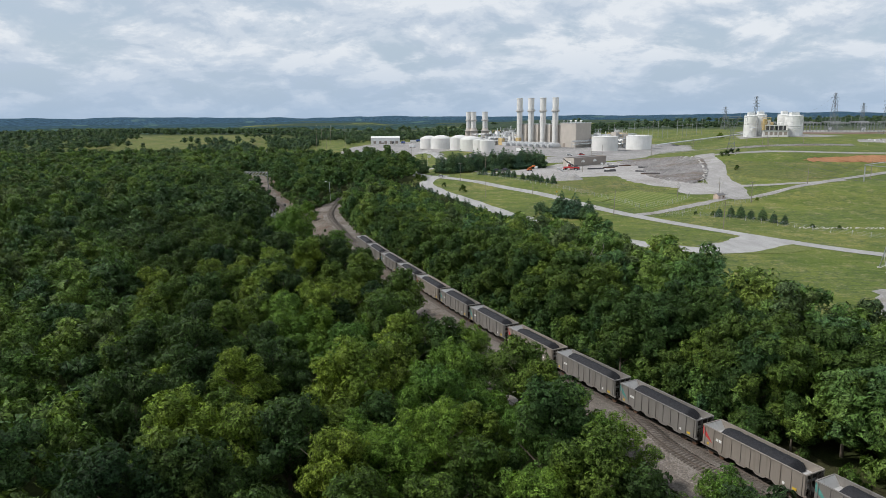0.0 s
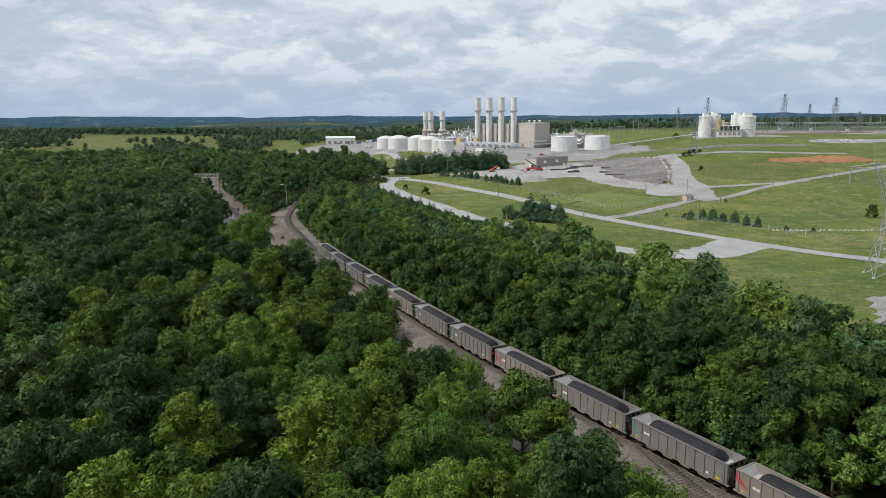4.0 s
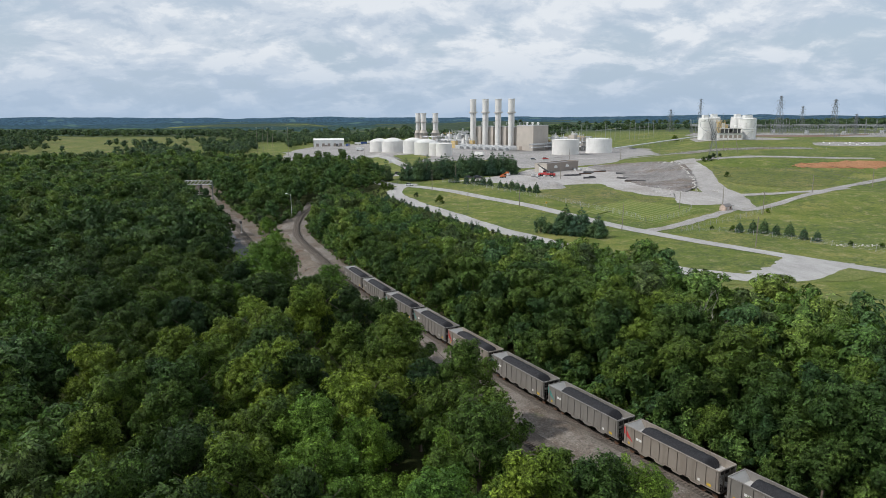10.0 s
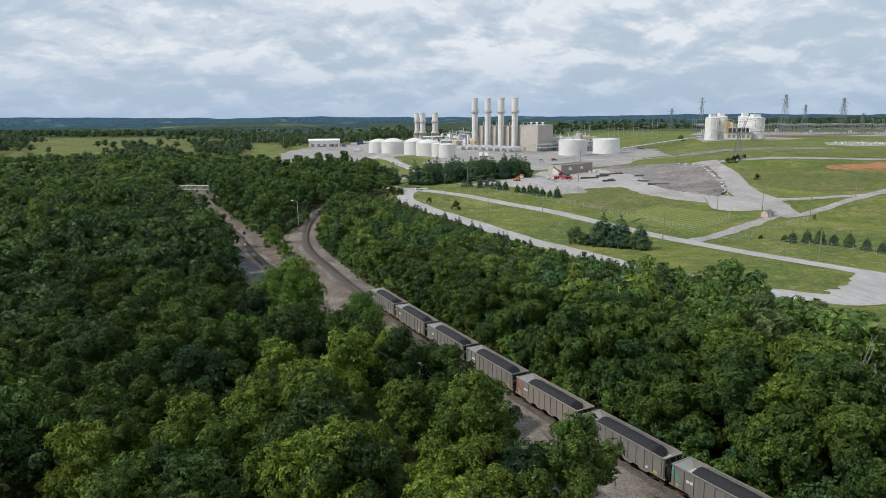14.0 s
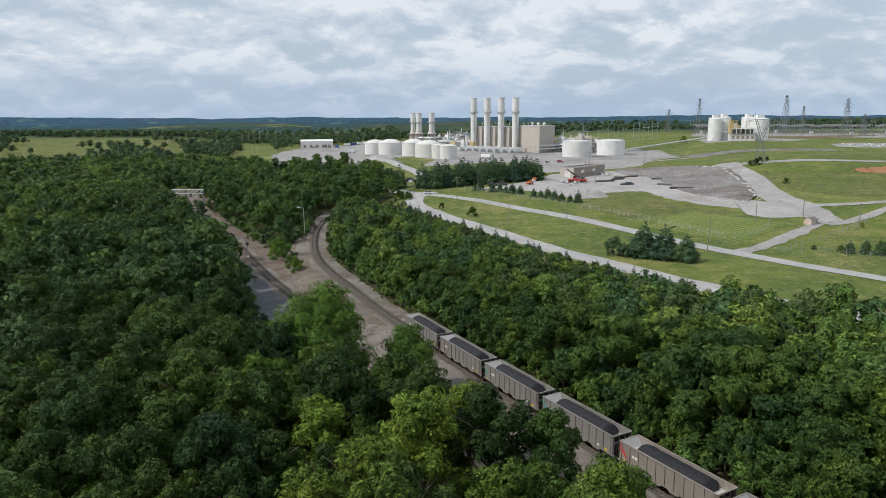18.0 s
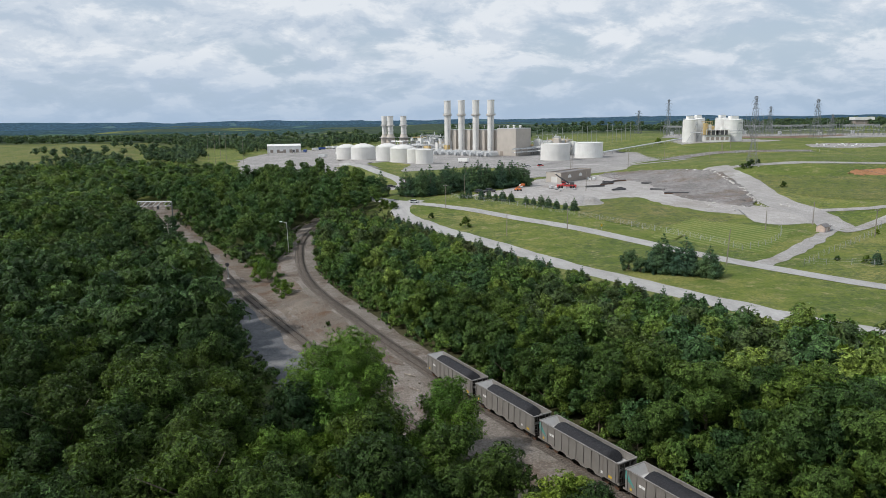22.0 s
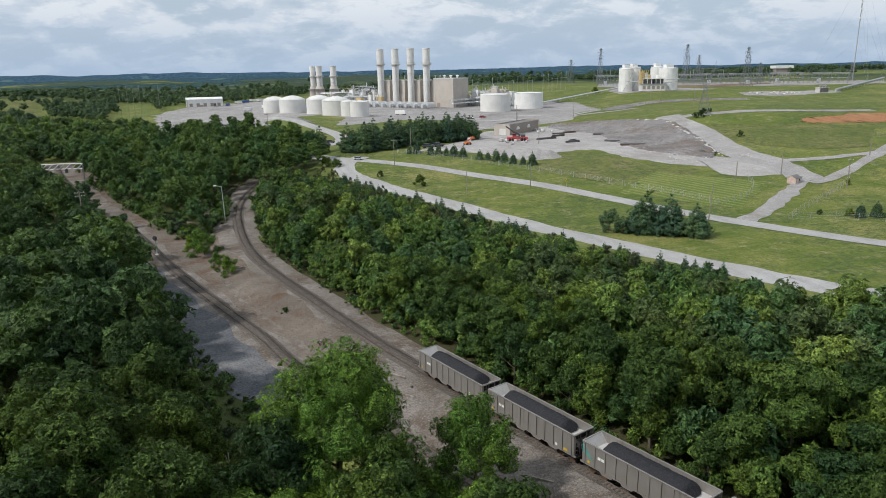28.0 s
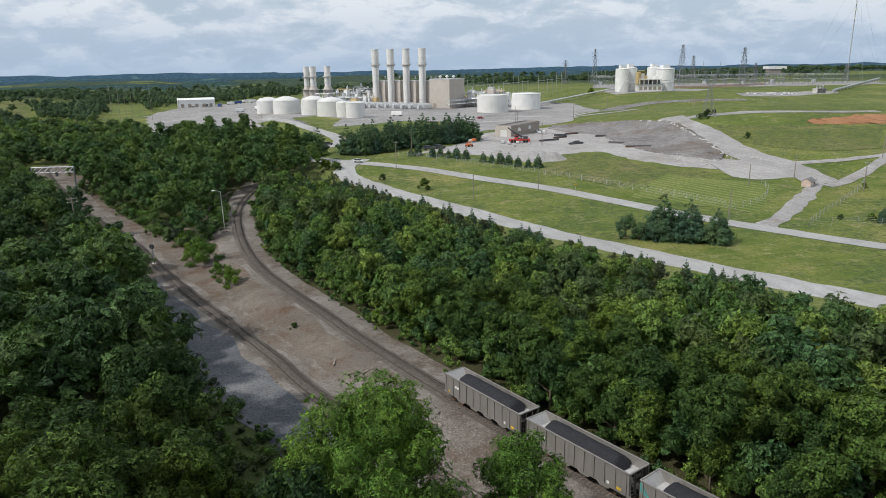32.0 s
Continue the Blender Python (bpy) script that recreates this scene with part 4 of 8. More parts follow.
def stack(name, x, y, base, top, r, label):
    """A steel chimney: shaft, silencer section, ring platform, ladder, base skirt."""
    s = thing(name, label, "chimney", "exhaust stacks of the plant", at=pose(x, y, base))
    h = top - base
    part("shaft", lathe(bmesh.new(), [(r, 0), (r, h * 0.30), (r * 1.012, h * 0.30), (r * 1.012, h * 0.302), (r, h * 0.304), (r, h * 0.72)], 28), CREAM, s)
    part("upper_section", lathe(bmesh.new(), [(r * 1.06, h * 0.72), (r * 1.06, h * 0.985), (r * 1.13, h * 0.985), (r * 1.13, h), (r * 0.95, h), (r * 0.95, h * 0.96), (0.02, h * 0.95)], 28), CREAM, s, "pale cylindrical top with a stiffened rim")
    part("platform", lathe(bmesh.new(), [(r * 1.06, h * 0.715), (r * 1.45, h * 0.722), (r * 1.45, h * 0.742), (r * 1.06, h * 0.735)], 28), CONCRETE, s, "steel ring platform")
    rail = bmesh.new()
    for i in range(14):
        a = 2 * math.pi * i / 14
        b = 2 * math.pi * (i + 1) / 14
        p, q = (r * 1.42 * math.cos(a), r * 1.42 * math.sin(a)), (r * 1.42 * math.cos(b), r * 1.42 * math.sin(b))
        rod(rail, (*p, h * 0.742), (*p, h * 0.742 + 1.1), 0.06, 4)
        rod(rail, (*p, h * 0.742 + 1.1), (*q, h * 0.742 + 1.1), 0.06, 4)
    part("platform_rail", rail, STEEL, s)
    for k, f in enumerate((0.15, 0.45, 0.58, 0.85)):
        part("stiffener_ring", lathe(bmesh.new(), [(r, h * f - 0.15), (r * 1.09, h * f - 0.15), (r * 1.09, h * f + 0.15), (r, h * f + 0.15)], 28), CREAM, s)
    lad = bmesh.new()
    for dx in (-0.35, 0.35):
        rod(lad, (dx, -r * 1.09 - 0.3, 0), (dx, -r * 1.09 - 0.3, h * 0.72), 0.09, 4)
    for k in range(40):
        z = h * 0.72 * k / 40
        rod(lad, (-0.35, -r * 1.09 - 0.3, z), (0.35, -r * 1.09 - 0.3, z), 0.05, 4)
    part("ladder", lad, STEEL, s)
    return s


A, Bp = np.array([97.7, 883.4]), np.array([134.6, 834.4])
PB = 6.1
for k in range(4):
    p = A + (Bp - A) * k / 3
    stack("exhaust_stack", p[0], p[1], PB, 64.2 - 0.2 * k, 3.5, "tall pale cream steel exhaust stack with a ring platform")
for (x, y, top, r) in ((37.5, 987, 48.5, 3.0), (44.5, 982, 48.5, 3.5), (60, 975, 48.5, 3.5)):
    t = stack("short_stack", x, y, 5.5, top, r, "shorter cream exhaust stack above a boiler casing")
    part("breeching", lathe(bmesh.new(), [(r * 1.55, 8), (r * 1.55, 17), (r * 1.02, 21), (r * 1.02, 21.3)], 12), BEIGE, t, "wider flue section under the stack")
    part("flue_box", bx(-r * 1.9, r * 1.9, -r * 1.5, r * 2.4, 0, 8.5, 0.2), TAUPE, t)
    part("access_deck", bx(-r * 2.0, r * 2.0, -r * 2.0, r * 2.0, 16.8, 17.1), STEEL, t)

dirs = (Bp - A) / np.linalg.norm(Bp - A)                 # along the row of stacks
back = np.array([dirs[1], -dirs[0]])                      # away from the boilers, towards the yard in front
YAW = math.degrees(math.atan2(dirs[1], dirs[0]))


def at_row(u, v):
    p = A + dirs * u + back * v
    return p


def panelled_hall(name, label, cat, w, d, h, mat, m, ribs=12, roof_vents=0, group=""):
    """A clad hall: four walls with standing seams, a parapet roof, doors, louvres, roof vents."""
    t = thing(name, label, cat, group, at=m)
    part("wall", bx(-w / 2, w / 2, -d / 2, d / 2, 0, h), mat, t)
    part("roof", bx(-w / 2 - 0.3, w / 2 + 0.3, -d / 2 - 0.3, d / 2 + 0.3, h, h + 0.7), LIGHTMETAL, t)
    for i in range(ribs + 1):
        x = -w / 2 + w * i / ribs
        for s in (-1, 1):
            part("seam", bx(x - 0.1, x + 0.1, s * d / 2 - 0.05, s * d / 2 + 0.05, 0.3, h - 0.2), mat, t)
    nd = max(2, int(ribs * d / w))
    for i in range(nd + 1):
        y = -d / 2 + d * i / nd
        for s in (-1, 1):
            part("seam", bx(s * w / 2 - 0.05, s * w / 2 + 0.05, y - 0.1, y + 0.1, 0.3, h - 0.2), mat, t)
    for k in range(roof_vents):
        x = -w / 2 + w * (k + 0.5) / roof_vents
        v = lathe(bmesh.new(), [(0.9, h + 0.7), (0.9, h + 2.2), (1.7, h + 2.4), (1.7, h + 3.0), (0.4, h + 3.7)], 12, x, 0)
        part("roof_vent", v, WHITE, t)
    part("door", bx(-w / 4 - 2, -w / 4 + 2, -d / 2 - 0.2, -d / 2 + 0.05, 0, 4.5), TAUPE, t)
    return t


# four boiler casings behind the stacks, then the large hall at the near end
for k in range(4):
    p = at_row(20.4 * k + 4, -13)
    h = panelled_hall("boiler_casing", "tall beige ribbed boiler casing behind a stack", "plant building", 11.0, 20, 26, BEIGE, pose(p[0], p[1], PB, 0, 0, YAW), 8, 0, "boiler casings")
    for s in (-1, 0.2):
        v = lathe(bmesh.new(), [(0.5, 27.7), (0.5, 30), (0.9, 30.2), (0.9, 30.9), (0.2, 31)], 10, 5 * s, 3)
        part("steam_vent", v, STEEL, h)
p = at_row(82, -13)
panelled_hall("turbine_hall", "large windowless beige clad hall with roof vents", "plant building", 24, 26, 27.5, BEIGE, pose(p[0], p[1], PB, 0, 0, YAW), 12, 3)

for k in range(8):
    # air inlet ducts and arched turbine covers along the front of the row
    p = at_row(2 + 10.4 * k, 15)
    u = thing("turbine_enclosure", "low metal turbine enclosure with an arched duct", "plant equipment", "turbine enclosures", at=pose(p[0], p[1], PB, 0, 0, YAW))
    bm = bmesh.new()
    n = 10
    ra = [bm.verts.new((-4 * math.cos(math.pi * i / n), -6.5, 1.0 + 4.6 * math.sin(math.pi * i / n))) for i in range(n + 1)]
    rb = [bm.verts.new((-4 * math.cos(math.pi * i / n), 6.5, 1.0 + 4.6 * math.sin(math.pi * i / n))) for i in range(n + 1)]
    for i in range(n):
        bm.faces.new((ra[i], rb[i], rb[i + 1], ra[i + 1]))
    bm.faces.new(ra)
    bm.faces.new(rb[::-1])
    part("arched_cover", bm, LIGHTMETAL, u, "rounded sheet-metal cover")
    part("skid", bx(-4.3, 4.3, -7, 7, 0, 1.0), CONCRETE, u)
    part("duct", bx(-1.4, 1.4, -11, -6.5, 0.5, 4.0, 0.2), LIGHTMETAL, u)
    part("stair", bx(2.2, 3.4, -9.5, -6.6, 0, 2.2), STEEL, u)


def tank(name, x, y, r, h, roof, mat, label, group):
    t = thing(name, label, "storage tank", group, at=pose(x, y, land1(x, y) + 0.1))
    part("shell", lathe(bmesh.new(), [(r, 0), (r, h * 0.33), (r * 1.004, h * 0.333), (r, h * 0.336), (r, h * 0.66), (r * 1.004, h * 0.663), (r, h * 0.666), (r, h)], 40), mat, t, smooth=False)
    part("roof", lathe(bmesh.new(), [(r * 1.01, h), (r * 1.01, h + 0.25), (r * 0.8, h + 0.25 + roof * 0.42), (r * 0.5, h + 0.25 + roof * 0.78), (r * 0.2, h + roof + 0.2), (0.02, h + roof + 0.25)], 40), mat, t, smooth=True)
    part("footing", lathe(bmesh.new(), [(r + 0.6, -0.5), (r + 0.6, 0.25), (r, 0.3)], 40), CONCRETE, t)
    rl = bmesh.new()
    for i in range(24):
        a, b = 2 * math.pi * i / 24, 2 * math.pi * (i + 1) / 24
        p, q = (r * math.cos(a), r * math.sin(a)), (r * math.cos(b), r * math.sin(b))
        rod(rl, (*p, h + 0.2), (*p, h + 1.3), 0.05, 4)
        rod(rl, (*p, h + 1.3), (*q, h + 1.3), 0.05, 4)
    part("handrail", rl, LIGHTMETAL, t)
    st = bmesh.new()
    for i in range(18):
        a, b = -1.9 + 0.06 * i, -1.9 + 0.06 * (i + 1)
        z0, z1 = h * i / 18, h * (i + 1) / 18
        rod(st, ((r + 0.6) * math.cos(a), (r + 0.6) * math.sin(a), z0 + 0.5), ((r + 0.6) * math.cos(b), (r + 0.6) * math.sin(b), z1 + 0.5), 0.07, 4)
    part("spiral_stair", st, mat, t)
    return t


for x, y, r, h, roof in ((-15.5, 850, 11.0, 11.5, 3.6), (-1, 817, 12.2, 11.5, 3.8), (20, 784, 11.2, 12.5, 3.6), (31.2, 755, 12.0, 12.0, 3.6), (39.2, 737, 6.4, 11.8, 1.3), (46.8, 726, 7.8, 11.8, 1.2)):
    tank("domed_tank", x, y, r, h, roof, CREAM, "cream steel storage tank with a shallow domed roof", "domed tanks")
tank("flat_tank", 171, 735, 13.6, 14.5, 0.8, CREAM, "wide cream tank with a flat cone roof", "flat tanks")
tank("pale_green_tank", 213, 758, 13.4, 14.0, 0.8, WHITE, "wide white tank with a flat cone roof", "flat tanks")


def silo_block():
    """Two clusters of white silos with railed tops, joined by a framed process bay."""
    gz = land1(420, 875)
    for x, y, r, hh in ((383, 872, 7.6, 24.5), (398, 880, 7.4, 25.5), (424, 872, 7.4, 25.5), (429, 857, 10.2, 24.0)):
        t = thing("white_silo", "tall white ribbed steel silo with a railed top", "silo", "white silos", at=pose(x, y, gz))
        prof = [(r, -1)]
        for k in range(1, 8):
            z = hh * k / 8
            prof += [(r, z - 0.12), (r * 1.012, z - 0.1), (r * 1.012, z + 0.1), (r, z + 0.12)]
        part("shell", lathe(bmesh.new(), prof + [(r, hh)], 28), WHITE, t)
        part("roof", lathe(bmesh.new(), [(r * 1.03, hh), (r * 1.03, hh + 0.4), (r * 0.5, hh + 1.3), (0.1, hh + 1.7)], 28), WHITE, t)
        part("top_house", bx(-r * 0.5, r * 0.4, -r * 0.35, r * 0.35, hh + 1.0, hh + 4.6, 0.15), WHITE, t, "white equipment house on the roof")
        fr = bmesh.new()
        n = 14
        ring = [(r * 0.98 * math.cos(2 * math.pi * i / n), r * 0.98 * math.sin(2 * math.pi * i / n)) for i in range(n)]
        for i in range(n):
            p, q = ring[i], ring[(i + 1) % n]
            rod(fr, (*p, hh + 0.3), (*p, hh + 1.6), 0.1, 4)
            rod(fr, (*p, hh + 1.6), (*q, hh + 1.6), 0.1, 4)
        part("top_rail", fr, LIGHTMETAL, t)
        fr = bmesh.new()
        for i in range(5):
            xx = -r * 0.5 + r * 0.9 * i / 4
            rod(fr, (xx, -r * 0.35, hh + 4.6), (xx, -r * 0.35, hh + 5.8), 0.09, 4)
        rod(fr, (-r * 0.5, -r * 0.35, hh + 5.8), (r * 0.4, -r * 0.35, hh + 5.8), 0.09, 4)
        part("house_rail", fr, LIGHTMETAL, t)
        part("vent_pipe", rod(bmesh.new(), (r * 0.6, 0, hh + 0.6), (r * 0.6, 0, hh + 3.4), 0.5, 8), LIGHTMETAL, t)
        for i in range(8):
            a = 2 * math.pi * i / 8 + 0.2
            b = bmesh.new()
            rod(b, (r * 1.01 * math.cos(a), r * 1.01 * math.sin(a), 0), (r * 1.01 * math.cos(a), r * 1.01 * math.sin(a), hh), 0.2, 4)
            part("shell_rib", b, WHITE, t)
        st = bmesh.new()
        for i in range(16):
            a, b = -2.4 + 0.11 * i, -2.4 + 0.11 * (i + 1)
            rod(st, ((r + 0.5) * math.cos(a), (r + 0.5) * math.sin(a), hh * i / 16), ((r + 0.5) * math.cos(b), (r + 0.5) * math.sin(b), hh * (i + 1) / 16), 0.16, 4)
        part("spiral_stair", st, STEEL, t)
    t = thing("process_bay", "cream process building with an ochre steel frame between silos", "plant building", at=pose(404, 849, gz, 0, 0, -18))
    part("block", bx(-14, 13, -6, 6, 0, 7.5), CREAM, t)
    for k in range(5):
        part("louvre", bx(-12.5 + 5.2 * k, -9.2 + 5.2 * k, -6.2, -5.9, 2.0, 5.6), TAUPE, t)
    part("deck", bx(-14.5, 13.5, -6.8, 6, 7.5, 8.0), STEEL, t)
    # solid dark boxes imitate the shade inside the open bays
    for k in range(2):
        part("open_bay", bx(-11.5 + 12 * k, -1.5 + 12 * k, -5.6, 5, 8.0, 13.0), DARKSTEEL, t, "dark block standing in for the shade of an open bay")
    part("roof_slab", bx(-13, 12, -6.4, 6, 13.0, 13.8), CREAM, t)
    for k in range(6):
        part("column", bx(-13 + 4.9 * k, -12.4 + 4.9 * k, -6.5, -5.9, 8.0, 13.0), CREAM, t)
    for x, w, z1, mt in ((-15, 3.4, 21.5, OCHRE), (-10, 3.0, 19.5, CREAM), (-6.2, 2.6, 17.5, OCHRE), (4, 3.0, 17.0, WHITE)):
        part("duct", bx(x, x + w, -4, 2, 13.8 if x > -13 else 7.5, z1, 0.3), mt, t)
    fr = bmesh.new()
    for x in (-16, -11.5, -7):
        for y in (-5.5, 3):
            rod(fr, (x, y, 7.5), (x, y, 23), 0.2, 4)
        for z in (12, 16, 20, 23):
            rod(fr, (x, -5.5, z), (x, 3, z), 0.16, 4)
    for y in (-5.5, 3):
        for z in (12, 16, 20, 23):
            rod(fr, (-16, y, z), (-7, y, z), 0.16, 4)
    part("frame", fr, OCHRE, t)
    for k, (x0, x1, z) in enumerate(((-16, -30, 10), (13, 26, 9), (13, 28, 12))):
        part("pipe", rod(bmesh.new(), (x0, -5, z), (x1, -4, z + 1), 0.5, 8), LIGHTMETAL, t)


silo_block()

# pipe racks and process clutter between the boilers and the turbines


def pipe_rack(x0, y0, x1, y1, h, n, label="steel pipe rack carrying insulated pipes"):
    t = thing("pipe_rack", label, "pipe rack", "pipe racks")
    a, b = Vector((x0, y0, land1(x0, y0))), Vector((x1, y1, land1(x1, y1)))
    d = (b - a).normalized()
    s = Vector((-d.y, d.x, 0))
    for i in range(n + 1):
        p = a.lerp(b, i / n)
        fr = bmesh.new()
        for k in (-2.5, 2.5):
            rod(fr, p + s * k, p + s * k + Vector((0, 0, h + 1)), 0.22, 4)
        for z in (h * 0.55, h, h + 1):
            rod(fr, p - s * 2.5 + Vector((0, 0, z)), p + s * 2.5 + Vector((0, 0, z)), 0.2, 4)
        part("bent", fr, STEEL, t)
    for k, (o, z, r) in enumerate(((-1.8, h * 0.55, 0.35), (-0.6, h * 0.55, 0.5), (0.9, h * 0.55, 0.3), (-1.5, h, 0.4), (0.2, h, 0.3), (1.6, h, 0.5), (0.6, h + 1, 0.25))):
        bm = rod(bmesh.new(), a + s * o + Vector((0, 0, z + r)), b + s * o + Vector((0, 0, z + r)), r, 8)
        part("pipe", bm, (LIGHTMETAL, WHITE, STEEL)[k % 3], t)
    return t


p, q = at_row(90, -30), at_row(90, -95)
pipe_rack(150, 862, 250, 905, 11, 14)
pipe_rack(140, 850, 205, 795, 8, 9)
pipe_rack(60, 905, 112, 880, 9, 8)
pipe_rack(42, 955, 90, 925, 12, 8)
pipe_rack(150, 800, 215, 840, 7, 9)
rng = random.Random(8)
for k in range(150):
    u, v = rng.uniform(-66, 6), rng.uniform(-62, 14)
    p = at_row(u, v)
    if k % 3 == 0:
        u, v = rng.uniform(60, 125), rng.uniform(-75, -30)
        p = at_row(u, v)
    w, d, h = rng.uniform(2, 8), rng.uniform(2, 6), rng.choice((3, 4, 6, 9, 13, 17)) * rng.uniform(0.8, 1.1)
    t = thing("process_unit", rng.choice(("small cream equipment house on a skid", "pale sheet-metal process unit with pipes")), "plant equipment", "process units", at=pose(p[0], p[1], land1(p[0], p[1]) + 0.1, 0, 0, YAW))
    mt = rng.choice((CREAM, LIGHTMETAL, WHITE, BEIGE, OCHRE))
    part("casing", bx(-w / 2, w / 2, -d / 2, d / 2, 0.4, h, 0.15), mt, t)
    part("skid", bx(-w / 2 - 0.4, w / 2 + 0.4, -d / 2 - 0.4, d / 2 + 0.4, 0, 0.4), CONCRETE, t)
    fr = bmesh.new()
    for a in (-1, 1):
        rod(fr, (a * w / 2 * 1.1, -d / 2 - 0.5, 0), (a * w / 2 * 1.1, -d / 2 - 0.5, h + 1.2), 0.14, 4)
    rod(fr, (-w / 2 * 1.1, -d / 2 - 0.5, h + 1.1), (w / 2 * 1.1, -d / 2 - 0.5, h + 1.1), 0.1, 4)
    rod(fr, (-w / 2 * 1.1, -d / 2 - 0.5, h * 0.6), (w / 2 * 1.1, -d / 2 - 0.5, h * 0.6), 0.1, 4)
    part("frame", fr, STEEL, t)
    if k % 2:
        part("pipe", rod(bmesh.new(), (0, 0, h), (0, 0, h + rng.uniform(1, 5)), 0.5, 8), LIGHTMETAL, t)


def process_frame(x, y, w, d, h, seed):
    """An open steel frame of several floors with vessels, ducts and pipes in it."""
    rg = random.Random(seed)
    t = thing("process_structure", "open steel frame with pale vessels, ducts and pipes", "plant equipment", "process structures", at=pose(x, y, land1(x, y) + 0.1, 0, 0, YAW))
    nx, nz = max(2, int(w / 5)), max(2, int(h / 4.5))
    paint = rg.choice((OCHRE, STEEL, LIGHTMETAL))
    for i in range(nx + 1):
        px = -w / 2 + w * i / nx
        for yy in (-d / 2, d / 2):
            part("column", rod(bmesh.new(), (px, yy, 0), (px, yy, h), 0.2, 4), paint, t)
    for k in range(1, nz + 1):
        z = h * k / nz
        for yy in (-d / 2, d / 2):
            part("beam", rod(bmesh.new(), (-w / 2, yy, z), (w / 2, yy, z), 0.2, 4), paint, t)
            part("handrail", rod(bmesh.new(), (-w / 2, yy, z + 1.1), (w / 2, yy, z + 1.1), 0.07, 4), paint, t)
        for i in range(nx + 1):
            px = -w / 2 + w * i / nx
            part("cross_beam", rod(bmesh.new(), (px, -d / 2, z), (px, d / 2, z), 0.16, 4), paint, t)
        part("grating", bx(-w / 2, w / 2, -d / 2, d / 2, z - 0.1, z + 0.02), STEEL, t)
    for k in range(nz):
        z = h * k / nz
        for i in range(nx):
            cx, kind = -w / 2 + w * (i + 0.5) / nx, rg.random()
            mt = rg.choice((WHITE, CREAM, LIGHTMETAL, BEIGE, WHITE))
            if kind < 0.35:
                part("vessel", lathe(bmesh.new(), [(0.1, z + 0.3), (1.3, z + 0.8), (1.3, z + 3.2), (0.1, z + 3.8)], 12, cx, 0), mt, t)
            elif kind < 0.65:
                part("casing", bx(cx - 1.8, cx + 1.8, -d * 0.35, d * 0.35, z + 0.1, z + rg.uniform(2.0, 3.6), 0.12), mt, t)
            elif kind < 0.85:
                part("pipe", rod(bmesh.new(), (cx - 2.4, -d / 2 - 0.3, z + 1.8), (cx + 2.4, -d / 2 - 0.3, z + 2.6), 0.45, 8), mt, t)
    part("stack_pipe", rod(bmesh.new(), (w * 0.3, 0, h), (w * 0.3, 0, h + rg.uniform(2, 5)), 0.5, 8), LIGHTMETAL, t)


for k, (u, v, w, d, h) in enumerate(((-66, -6, 14, 8, 13), (-54, -30, 18, 9, 19), (-46, 4, 14, 8, 10), (-36, -22, 16, 9, 18), (-28, 6, 14, 7, 9), (-20, -34, 18, 9, 17), (-14, -10, 12, 8, 12), (-78, -34, 16, 9, 16), (-70, 14, 14, 8, 8), (104, -34, 18, 9, 13), (112, -52, 22, 9, 15), (126, -40, 18, 8, 10))):
    p = at_row(u, v)
    process_frame(p[0], p[1], w, d, h, 60 + k)


def gable_house(name, label, w, d, h, ridge, wall, roofm, m, door=WHITE, cat="building"):
    """Walls, a gabled roof with overhang, door and windows; the long side lies along x."""
    t = thing(name, label, cat, at=m)
    bm = box(bmesh.new(), -w / 2, w / 2, -d / 2, d / 2, -0.5, h)
    for s in (-1, 1):
        v = [bm.verts.new(p) for p in ((s * w / 2, -d / 2, h), (s * w / 2, d / 2, h), (s * w / 2, 0, h + ridge))]
        bm.faces.new(v if s > 0 else v[::-1])
    part("wall", bm, wall, t)
    bm = bmesh.new()
    o = 0.25
    for s in (-1, 1):
        v = [bm.verts.new(p) for p in ((-w / 2 - o, s * (d / 2 + o), h - o * ridge / d * 2), (w / 2 + o, s * (d / 2 + o), h - o * ridge / d * 2), (w / 2 + o, 0, h + ridge + 0.02), (-w / 2 - o, 0, h + ridge + 0.02))]
        v2 = [bm.verts.new((p.co.x, p.co.y, p.co.z + 0.14)) for p in v]
        bm.faces.new(v2)
        bm.faces.new(v[::-1])
        for i in range(4):
            bm.faces.new((v[i], v[(i + 1) % 4], v2[(i + 1) % 4], v2[i]))
    bmesh.ops.recalc_face_normals(bm, faces=bm.faces)
    part("roof", bm, roofm, t)
    part("door", bx(-0.1 * w - 0.06 * w, -0.1 * w + 0.06 * w, -d / 2 - 0.08, -d / 2 + 0.02, 0, min(2.1, h * 0.8)), door, t)
    return t


# white warehouse far behind the tanks
wz = land1(-95, 1140)
t = gable_house("warehouse", "long white metal warehouse with a low gabled roof", 58, 26, 9.5, 2.2, WHITE, WHITE, pose(-92, 1142, wz, 0, 0, 4) @ Matrix.Diagonal((0.8, 0.9, 1, 1)), TAUPE)
for k in range(5):
    part("loading_door", bx(-24 + 11 * k, -19 + 11 * k, -13.15, -12.98, 0, 4.5), TAUPE, t)
part("end_door", bx(29.0, 29.12, -6, 3, 0, 6), DARKSTEEL, t)

